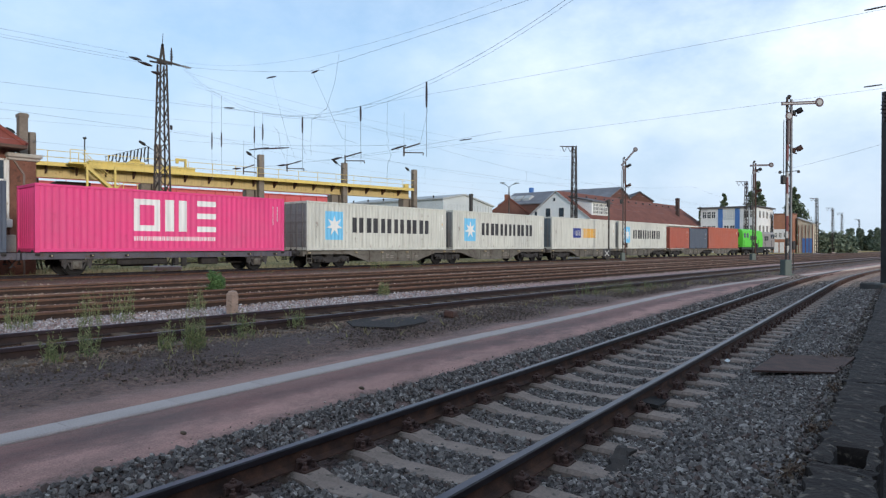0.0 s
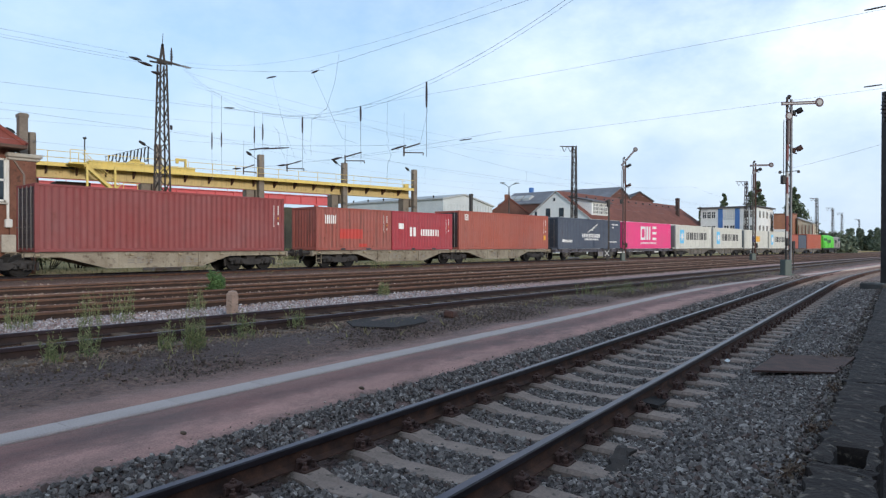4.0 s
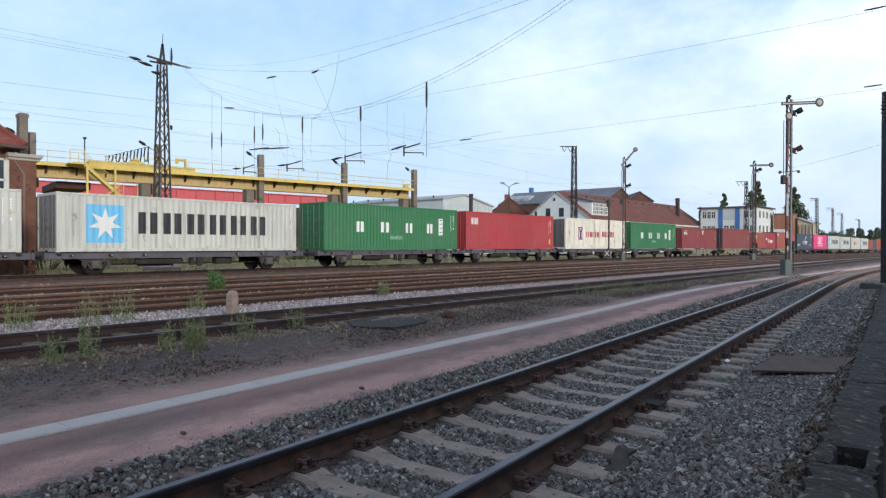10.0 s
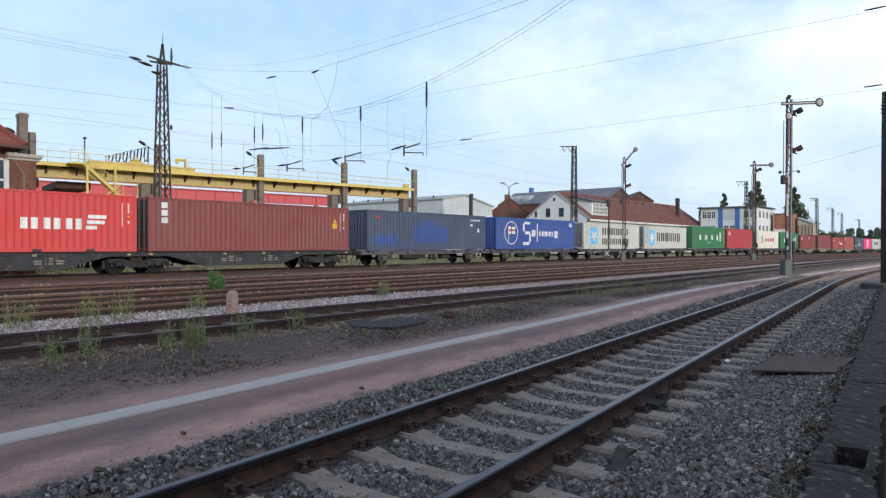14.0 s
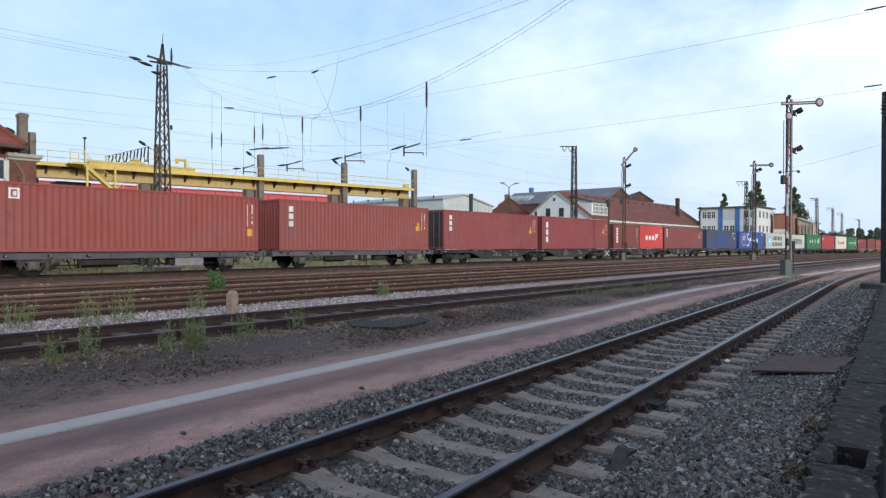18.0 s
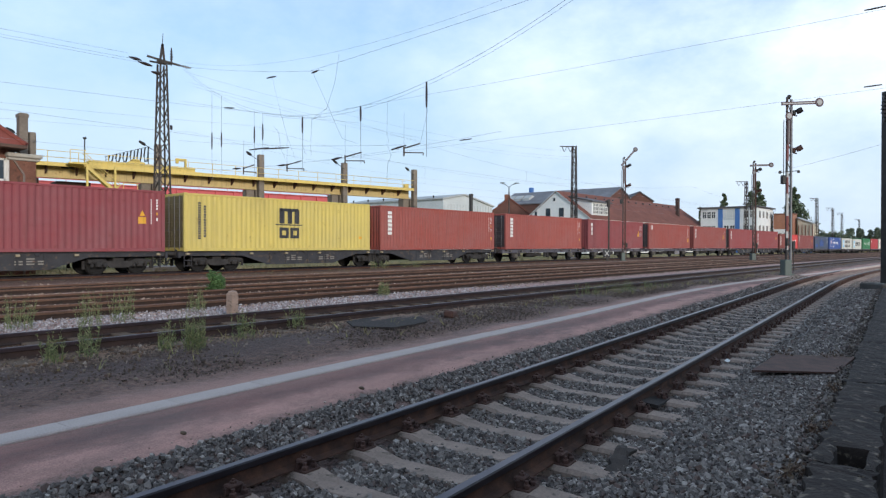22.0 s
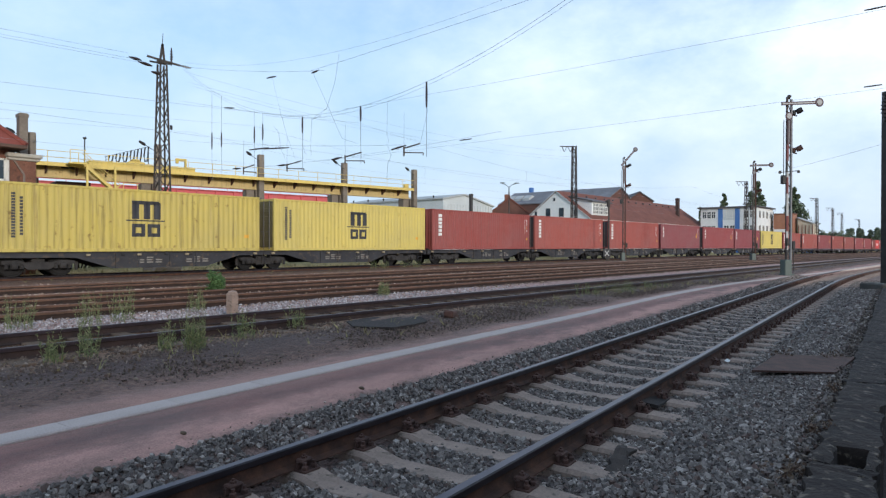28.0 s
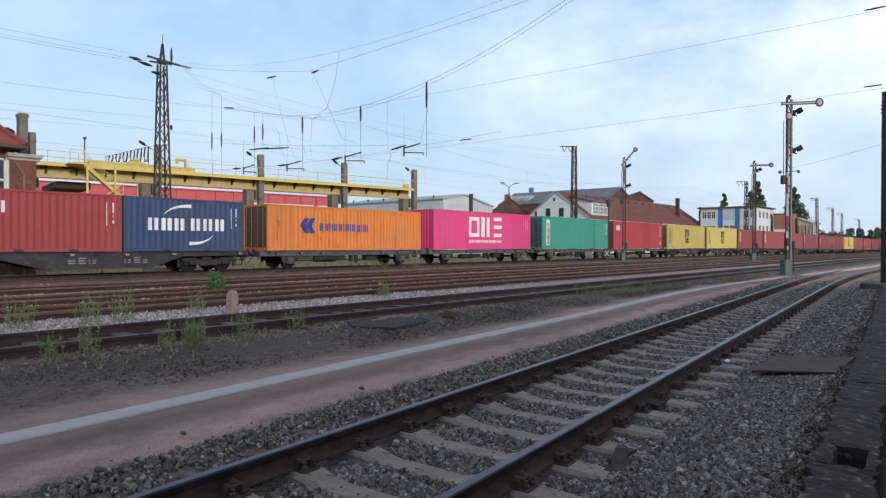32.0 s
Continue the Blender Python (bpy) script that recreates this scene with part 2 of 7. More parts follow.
# ---------------------------------------------------------------- lines of the ground plan
GX = np.arange(-700.0, 700.0, 0.5)


def drift(x):
    """How far the running line and the sidings beside it draw towards the viewer, nearly straight."""
    x = np.asarray(x, float)
    return -0.008 * (x - 15) - 0.0001 * np.clip(x - 25, 0, 55) ** 2 - 0.011 * np.clip(x - 80, 0, None)


def bend(x):
    """How far every track swings towards the viewer far along the line."""
    x = np.asarray(x, float)
    e = np.clip(x - 60, 0, 240)
    return -0.00047 * e * e - np.clip(x - 300, 0, None) * 0.2256


def fall(x):
    """The gentle downward grade far along the line."""
    e = np.clip(np.asarray(x, float) - 30, 0, 170)
    return -0.00002 * e * e


def integrate(slopes, at_zero):
    s = np.interp(GX, [p[0] for p in slopes], [p[1] for p in slopes])
    y = np.concatenate(([0], np.cumsum((s[1:] + s[:-1]) * 0.25)))
    return y - np.interp(0, GX, y) + at_zero


NEAR_Y = integrate([(-700, 0.0905), (28, 0.0905), (46, 0.0), (700, 0.0)], 3.0) + bend(GX)
KERB_Y = integrate([(-700, 0.108), (0, 0.108), (8, 0.083), (11, 0.083), (14, 0.115), (17, 0.105), (22, 0.055), (27, 0.0), (31, -0.05), (36, -0.05), (46, -0.015), (700, -0.015)], 5.71) + bend(GX)


def near_y(x):
    return np.interp(x, GX, NEAR_Y)


def kerb_y(x):
    return np.interp(x, GX, KERB_Y)


TRACK_2, TRACK_3, TRACK_4, TRACK_5, TRAIN_Y = 10.28, 14.85, 18.2, 22.55, 31.22
RAIL_2, RAIL_3, RAIL_T = 0.19, 0.17, 0.14


def lateral(x, y):
    """A coordinate across the yard: 0 on the near track, 3 on the kerb, 8 on the second track, 29 on the train's."""
    n, k, b = near_y(x), kerb_y(x), bend(x)
    k = np.maximum(k, n + 1.2)
    t2 = np.maximum(TRACK_2 + b, k + 0.8)
    t6 = np.maximum(TRAIN_Y + drift(x), t2 + 5)
    return np.where(y < n, y - n, np.where(y < k, (y - n) / (k - n) * 3, np.where(y < t2, 3 + (y - k) / (t2 - k) * 5,
                    np.where(y < t6, 8 + (y - t2) / (t6 - t2) * 21, 29 + y - t6))))


# ---------------------------------------------------------------- ground
def steps(*spans):
    out = []
    for a, b, d in spans:
        out += list(np.arange(a, b, d))
    return np.array(out + [spans[-1][1]])


gx = steps((-3000, -400, 400), (-400, -60, 34), (-60, -8, 4), (-8, 30, 0.2), (30, 60, 0.5), (60, 130, 2), (130, 400, 15), (400, 4000, 400))
gy = steps((-3000, -300, 300), (-300, -20, 28), (-20, -4, 2), (-4, 14, 0.12), (14, 25, 0.16), (25, 34, 0.5), (34, 70, 3), (70, 400, 33), (400, 4000, 400))
XX, YY = np.meshgrid(gx, gy)
LAT = lateral(XX, YY)
LEVEL_AT = [-30, -3.5, -2.98, -2.8, -2.4, -2.1, -1.4, -0.95, 0.95, 1.12, 1.6, 2.2, 3.2, 4.2, 5.5, 6.8, 7.15, 7.45, 8.55, 8.8, 9.2, 10, 12.0, 12.36, 14.5, 15.6, 15.96, 18.4, 19.6, 19.96, 23.6, 26, 29, 33, 40]
LEVEL_Z = [-0.9, -0.9, -0.7, -0.3, -0.14, -0.17, -0.205, -0.258, -0.262, -0.228, -0.10, -0.03, -0.02, 0.0, 0.03, 0.03, 0.03, -0.06, -0.06, 0.03, 0.03, 0.03, 0.0, 0.035, 0.05, 0.0, 0.035, 0.05, 0.0, 0.035, 0.05, 0.0, -0.02, 0.0, 0.0]
HEIGHT = np.interp(LAT, LEVEL_AT, LEVEL_Z)
HEIGHT = HEIGHT + fall(XX)
rng = np.random.default_rng(4)
near_mask = (XX > -8) & (XX < 60) & (YY > -4) & (YY < 30)
path_mask = (LAT > 1.5) & (LAT < 3.7)
HEIGHT = HEIGHT + near_mask * (rng.random(XX.shape) - 0.5) * np.where(path_mask, 0.003, np.where((LAT > 3.8) & (LAT < 6.4), 0.03, 0.014))
soil_hump = near_mask & (LAT > 3.3) & (LAT < 7.2)
HEIGHT = HEIGHT + soil_hump * (np.sin(XX * 1.7 + YY * 0.6) * 0.02 + np.sin(XX * 0.7 - YY * 1.9) * 0.02)
ny, nx = XX.shape
gverts = np.stack([XX.ravel(), YY.ravel(), HEIGHT.ravel()], 1)
quad = (np.arange(ny - 1)[:, None] * nx + np.arange(nx - 1)[None, :]).ravel()
gfaces = np.stack([quad, quad + 1, quad + nx + 1, quad + nx], 1)
gme = bpy.data.meshes.new("ground")
gme.from_pydata(gverts.tolist(), [], gfaces.tolist())
gme.attributes.new("lateral", 'FLOAT', 'POINT').data.foreach_set("value", LAT.ravel().astype(np.float32))
gme.shade_smooth()


def ground_material():
    m, nt, b = base("yard_ground", 0.95)
    at = nt.nodes.new("ShaderNodeAttribute")
    at.attribute_name = "lateral"
    v = coords(nt)
    wob = math_node(nt, 'MULTIPLY', math_node(nt, 'SUBTRACT', noise_node(nt, v, 1.6, 6, 0.65), 0.5), 0.8)
    lat = math_node(nt, 'ADD', at.outputs["Fac"], wob)
    u = math_node(nt, 'DIVIDE', math_node(nt, 'ADD', lat, 6.0), 46.0)

    def p(x):
        return (x + 6.0) / 46.0
    # stops below -2.85 are darkened to paint in the shade of the drop
    stops = [(-6, "2a2624"), (-3.1, "2c2826"), (-2.85, "35302c"), (-2.4, "4a413c"), (-2.15, "6d6058"), (1.72, "736259"), (1.9, "ae8a7c"), (2.24, "b08d7f"), (2.28, "6f534c"), (2.5, "7d5f57"), (2.9, "917268"), (3.15, "9f8173"), (3.5, "967b6e"), (3.7, "7b665b"), (4.0, "645247"),
             (5.0, "524640"), (6.0, "4f4541"), (6.6, "786857"), (7.4, "776250"), (8.7, "715f50"), (9.2, "8c7c75"), (11.2, "988279"), (12.0, "80594a"), (12.6, "937564"), (14, "8f7160"), (22, "83685a"), (25, "594536"), (28, "544338"), (30.5, "695341"), (32, "b39961"), (36, "9f8e58"), (40, "857e4e")]
    col = ramp_node(nt, u, [(p(x), tuple(a * k for a, k in zip(rgb(c), (1.11, 0.97, 0.99, 1.0)))) for x, c in stops])
    # darker brown beds of the three sidings, pale gravel between them
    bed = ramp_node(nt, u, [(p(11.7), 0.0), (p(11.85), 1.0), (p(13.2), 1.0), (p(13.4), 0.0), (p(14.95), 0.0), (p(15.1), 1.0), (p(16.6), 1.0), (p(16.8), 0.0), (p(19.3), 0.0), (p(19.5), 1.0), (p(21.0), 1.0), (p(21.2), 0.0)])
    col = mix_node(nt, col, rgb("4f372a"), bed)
    grit = noise_node(nt, v, 26.0, 5, 0.7)
    vor = nt.nodes.new("ShaderNodeTexVoronoi")
    vor.inputs["Scale"].default_value = 17.0
    nt.links.new(v, vor.inputs["Vector"])
    stone = nt.nodes.new("ShaderNodeSeparateColor")
    nt.links.new(vor.outputs["Color"], stone.inputs["Color"])
    # the trodden path is fine sand, the rest coarse stone and lumps
    coarse = ramp_node(nt, u, [(p(1.6), 1.0), (p(1.9), 0.12), (p(3.6), 0.12), (p(4.0), 1.0)])
    sand = noise_node(nt, v, 75.0, 6, 0.8)
    streak = noise_node(nt, coords(nt, (0.7, 1.9, 1)), 1.4, 8, 0.72)
    on_path = ramp_node(nt, u, [(p(1.6), 0.0), (p(1.95), 1.0), (p(3.7), 1.0), (p(4.0), 0.0)])
    broad = ramp_node(nt, noise_node(nt, coords(nt, (0.16, 0.5, 1)), 1.0, 4, 0.6), [(0.42, 0.3), (0.58, 1.0)])
    stain = math_node(nt, 'MULTIPLY', math_node(nt, 'MULTIPLY', ramp_node(nt, streak, [(0.38, 0.0), (0.62, 0.8)]), broad), on_path)
    col = mix_node(nt, col, rgb("665550"), stain)
    col = mix_node(nt, col, ramp_node(nt, sand, [(0.3, 0.5), (0.7, 1.5)]), 0.9, 'MULTIPLY')
    col = mix_node(nt, col, ramp_node(nt, grit, [(0.3, 0.5), (0.7, 1.45)]), math_node(nt, 'MULTIPLY', coarse, 0.7), 'MULTIPLY')
    col = mix_node(nt, col, ramp_node(nt, stone.outputs["Red"], [(0.0, 0.65), (1.0, 1.4)]), math_node(nt, 'MULTIPLY', coarse, 0.55), 'MULTIPLY')
    patch = noise_node(nt, v, 0.45, 5, 0.6)
    clump = noise_node(nt, v, 7.0, 5, 0.65)
    col = mix_node(nt, col, ramp_node(nt, clump, [(0.32, 0.6), (0.68, 1.4)]), math_node(nt, 'MULTIPLY', coarse, 0.8), 'MULTIPLY')
    col = mix_node(nt, col, ramp_node(nt, patch, [(0.3, 0.8), (0.7, 1.2)]), 0.7, 'MULTIPLY')
    nt.links.new(col, b.inputs["Base Color"])
    lumps = math_node(nt, 'ADD', math_node(nt, 'MULTIPLY', vor.outputs["Distance"], -1.2), grit)
    bump(nt, b, math_node(nt, 'ADD', math_node(nt, 'MULTIPLY', lumps, coarse), math_node(nt, 'MULTIPLY', sand, 0.12)), 0.8, 0.03)
    return m


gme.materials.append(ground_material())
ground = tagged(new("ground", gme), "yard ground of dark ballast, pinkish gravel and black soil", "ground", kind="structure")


# plain unseen wall behind the viewpoint, added to shade the near tracks
def shade_wall():
    w = thing("added_shade_wall", "unseen plain brick wall added to shade the near tracks", "wall", kind="structure")
    part("wall_panel", Build().box(-90, 24, -9.4, -9.0, -0.4, 4.5), surface("shade_wall_brick", "7c5a4c", "66493d", 1.2, 20, 0.9, 0, 0.3), w)
    part("coping", Build().box(-90, 24.1, -9.5, -8.9, 4.5, 4.62, 0.02), MAT["concrete"], w)


shade_wall()


# ---------------------------------------------------------------- tracks
RAIL_PROFILE = [(-0.075, 0.0), (0.075, 0.0), (0.075, 0.012), (0.018, 0.03), (0.009, 0.05), (0.009, 0.105), (0.036, 0.118), (0.037, 0.16),
                (0.030, 0.170), (-0.030, 0.170), (-0.037, 0.16), (-0.036, 0.118), (-0.009, 0.105), (-0.009, 0.05), (-0.018, 0.03), (-0.075, 0.012)]


def rail_mesh(xs, yfun, zfun, side, web, head):
    """One rail swept along the track's centre line at side * 0.7525 m; the worn top is a second material."""
    n = len(RAIL_PROFILE)
    vs, fs, mats = [], [], []
    for x in xs:
        y, z = float(yfun(x)), float(zfun(x))
        t = Vector((1, (float(yfun(x + 0.5)) - float(yfun(x - 0.5))), 0)).normalized()
        nor = Vector((-t.y, t.x, 0))
        for a, h in RAIL_PROFILE:
            p = Vector((x, y, z - 0.17 + h)) + nor * (side * 0.7525 + a)
            vs.append(tuple(p))
    for i in range(len(xs) - 1):
        for k in range(n):
            fs.append((i * n + k, i * n + (k + 1) % n, (i + 1) * n + (k + 1) % n, (i + 1) * n + k))
            mats.append(2 if k == 8 else 1 if k in (6, 7, 9, 10) else 0)
    fs += [tuple(range(n)), tuple((len(xs) - 1) * n + k for k in range(n - 1, -1, -1))]
    mats += [0, 0]
    me = bpy.data.meshes.new("rail")
    me.from_pydata(vs, [], fs)
    bm = bmesh.new()
    bm.from_mesh(me)
    bmesh.ops.recalc_face_normals(bm, faces=bm.faces)
    bm.to_mesh(me)
    bm.free()
    me.materials.append(MAT[web])
    me.materials.append(MAT[head])
    me.materials.append(MAT["rail_shine"] if head == "rail_top" else MAT[head])
    me.polygons.foreach_set("material_index", mats)
    return smooth(me, 30)


def track(label, xs, yfun, zfun, web="rail_side", head="rail_top"):
    tr = thing("railway_track", label, "track", "tracks of the yard", "structure")
    for side in (-1, 1):
        part("rail", rail_mesh(xs, yfun, zfun, side, web, head), MAT[web], tr)
    return tr


def heading(yfun, x):
    return math.atan2(float(yfun(x + 0.5)) - float(yfun(x - 0.5)), 1.0)


NEAR_XS = steps((-60, -4, 8), (-4, 70, 0.5), (70, 120, 2), (120, 300, 10))
FAR_XS = steps((-600, 60, 33), (60, 300, 6), (300, 600, 50))
near_track = track("curving track with brown rails on concrete sleepers", NEAR_XS, near_y, lambda x: fall(x))
track_two = track("dark-railed track on weathered timber sleepers", FAR_XS, lambda x: TRACK_2 + bend(x), lambda x: RAIL_2 + fall(x), "rail_dark", "rail_dull")
track_three = track("rusty siding track sunk in brown ballast", FAR_XS, lambda x: TRACK_3 + drift(x), lambda x: RAIL_3 + fall(x), "rail_siding", "rail_worn")
track_four = track("rusty siding track sunk in brown ballast", FAR_XS, lambda x: TRACK_4 + drift(x), lambda x: RAIL_3 + fall(x), "rail_siding", "rail_worn")
track_five = track("rusty siding track sunk in brown ballast", FAR_XS, lambda x: TRACK_5 + drift(x), lambda x: RAIL_3 + fall(x), "rail_siding", "rail_worn")
train_track = track("main running track under the container train", FAR_XS, lambda x: TRAIN_Y + drift(x), lambda x: RAIL_T + fall(x))


# concrete kerb strip, slab by slab
def kerb_strip():
    st = thing("kerb", "flat grey concrete strip of short slabs along the gravel path", "kerb", kind="structure")
    x = -3.0
    k = 0
    while x < 95:
        ln = 1.0 if x < 40 else 3.0
        h = heading(kerb_y, x + ln / 2)
        b = Build().box(-ln / 2 + 0.003, ln / 2 - 0.003, -0.13, 0.14, -0.12, 0.0, 0.003).box(-ln / 2 + 0.002, ln / 2 - 0.002, -0.155, -0.134, -0.12, -0.004, 0.002)
        part("slab", b, MAT["strip"], st, m=pose(x + ln / 2, float(kerb_y(x + ln / 2)), -0.006 + 0.001 * math.sin(k * 1.9) + float(fall(x)), 0, 0, math.degrees(h)))
        x += ln * math.cos(h)
        k += 1


kerb_strip()

# concrete sleepers of the near track
SLEEPER = Build()
SLEEPER.prism([(-1.3, 0.0), (-1.3, -0.2), (1.3, -0.2), (1.3, 0.0), (0.98, 0.012), (0.55, 0.010), (0.32, -0.045), (-0.32, -0.045), (-0.55, 0.010), (-0.98, 0.012)], 0, -0.13, 0.13)
sleeper_me = SLEEPER.mesh("sleeper")
bmt = bmesh.new()
bmt.from_mesh(sleeper_me)
bmesh.ops.bevel(bmt, geom=[e for e in bmt.edges if abs(e.verts[0].co.x - e.verts[1].co.x) < 1e-4 and e.calc_face_angle(0) > 0.9], offset=0.03, segments=1, affect='EDGES')
bmt.to_mesh(sleeper_me)
bmt.free()
CLIP = Build().box(-0.08, 0.08, -0.19, 0.19, 0.0, 0.02, 0.004)
for s in (-1, 1):
    CLIP.box(-0.075, 0.075, s * 0.098 - 0.016, s * 0.098 + 0.016, 0.02, 0.075, 0.006)
    CLIP.box(-0.06, 0.06, s * 0.088 - 0.045, s * 0.088 + 0.03, 0.06, 0.09, 0.01)
    for e in (-0.045, 0.045):
        CLIP.lathe([(0.026, 0.02), (0.026, 0.045), (0.02, 0.05), (0.014, 0.052), (0.014, 0.075)], 6, pose(e, s * 0.155, 0))
    CLIP.lathe([(0.024, 0.09), (0.024, 0.105), (0.012, 0.108), (0.012, 0.118)], 6, pose(0, s * 0.098, 0))
clip_me = CLIP.mesh("rail_fastening")
SLEEPER_X = []
x = -7.647
while x < 75:
    h = heading(near_y, x)
    y = float(near_y(x))
    m = pose(x, y, -0.183 + float(fall(x)), 0, 0, math.degrees(h) + random.uniform(-0.8, 0.8))
    SLEEPER_X.append(x)
    sl = part("sleeper", sleeper_me, MAT["concrete"], near_track, m=m)
    if x < 42:
        for s in (-0.7525, 0.7525):
            part("rail_fastening", clip_me, MAT["iron"], sl, m=pose(0, s, 0.005))
    x += 0.63 * math.cos(h)

timber_me = Build().box(-0.13, 0.13, -1.3, 1.3, -0.15, 0.0, 0.015).mesh("sleeper")
x = -2.0
while x < 110:
    part("sleeper", timber_me, MAT["old_wood"], track_two, m=pose(x, TRACK_2 + float(bend(x)), RAIL_2 - 0.143 + float(fall(x)) - 0.008 * random.random(), 0, 0, random.uniform(-1.5, 1.5)))
    x += 0.65


def far_sleepers(track_ob, yc, rail):
    b = Build()
    xx = -20.0
    while xx < 150:
        b.box(xx - 0.12, xx + 0.12, yc + float(drift(xx)) - 1.25, yc + float(drift(xx)) + 1.25, rail - 0.32 + float(fall(xx)), rail - 0.165 + float(fall(xx)))
        xx += 0.65
    tagged(part("sleeper_row", b.mesh("sleeper_row", False), MAT["wood"], track_ob), kind="stuff")


far_sleepers(track_three, TRACK_3, RAIL_3)
far_sleepers(track_four, TRACK_4, RAIL_3)
far_sleepers(track_five, TRACK_5, RAIL_3)
far_sleepers(train_track, TRAIN_Y, RAIL_T)

# ---------------------------------------------------------------- the train
SPEED_T = [0, 4, 8, 12, 16, 20, 24, 28, 32]
SPEED_V = [13.403, 13.831, 14.256, 14.630, 15.038, 15.532, 16.020, 16.528, 17.103]
FINE_T = np.linspace(-2, 34, 3601)
FINE_S = np.cumsum(np.interp(FINE_T, SPEED_T, SPEED_V)) * 0.01
FINE_S = FINE_S - np.interp(0, FINE_T, FINE_S)
MOVING = []                                   # (object, place along the line at 0 s, height over the rail)


def travelled(t):
    return float(np.interp(t, FINE_T, FINE_S))


def on_line(s, up):
    """The pose on the train's track, at s metres along it."""
    h = math.atan2(float(drift(s + 6) - drift(s - 6)), 12.0)
    return pose(s, TRAIN_Y + float(drift(s)), RAIL_T + float(fall(s)) + up, 0, 0, math.degrees(h))


PITCH_W, DEEP = 0.278, 0.036


def wave(x):
    """Depth of the corrugated sheet behind its ridges."""
    u = (x / PITCH_W) % 1.0
    return DEEP * float(np.interp(u, [0, 0.25, 0.5, 0.75, 1.0], [0, 0, 1, 1, 0]))


def wave_points(a, b):
    """Breakpoints of the corrugation between a and b."""
    k = [a, b]
    n0, n1 = math.floor(a / PITCH_W) - 1, math.ceil(b / PITCH_W) + 1
    for n in range(n0, n1 + 1):
        for u in (0, 0.25, 0.5, 0.75):
            x = (n + u) * PITCH_W
            if a + 1e-4 < x < b - 1e-4:
                k.append(x)
    return sorted(k)


def sheet(a, b, z0, z1, out=0.0, thick=0.01):
    """A corrugated plate in the plane y = 0, facing -y, lifted by out."""
    xs = wave_points(a, b)
    front = [(x, wave(x) - out) for x in xs]
    back = [(x, wave(x) - out + thick) for x in reversed(xs)]
    poly = front + back
    n = len(poly)
    vs = [(x, y, z0) for x, y in poly] + [(x, y, z1) for x, y in poly]
    k = len(xs)
    fs = []
    for i in range(k - 1):
        fs.append((i, i + 1, n + i + 1, n + i))
        fs.append((k + i, k + i + 1, n + k + i + 1, n + k + i))
    fs += [(k - 1, k, n + k, n + k - 1), (n - 1, 0, n, 2 * n - 1)]
    for i in range(k - 1):
        j = n - 1 - i
        fs.append((i, j, j - 1, i + 1))
        fs.append((n + i, n + i + 1, n + j - 1, n + j))
    return vs, fs


CACHE = {}
HALF_W = 1.219


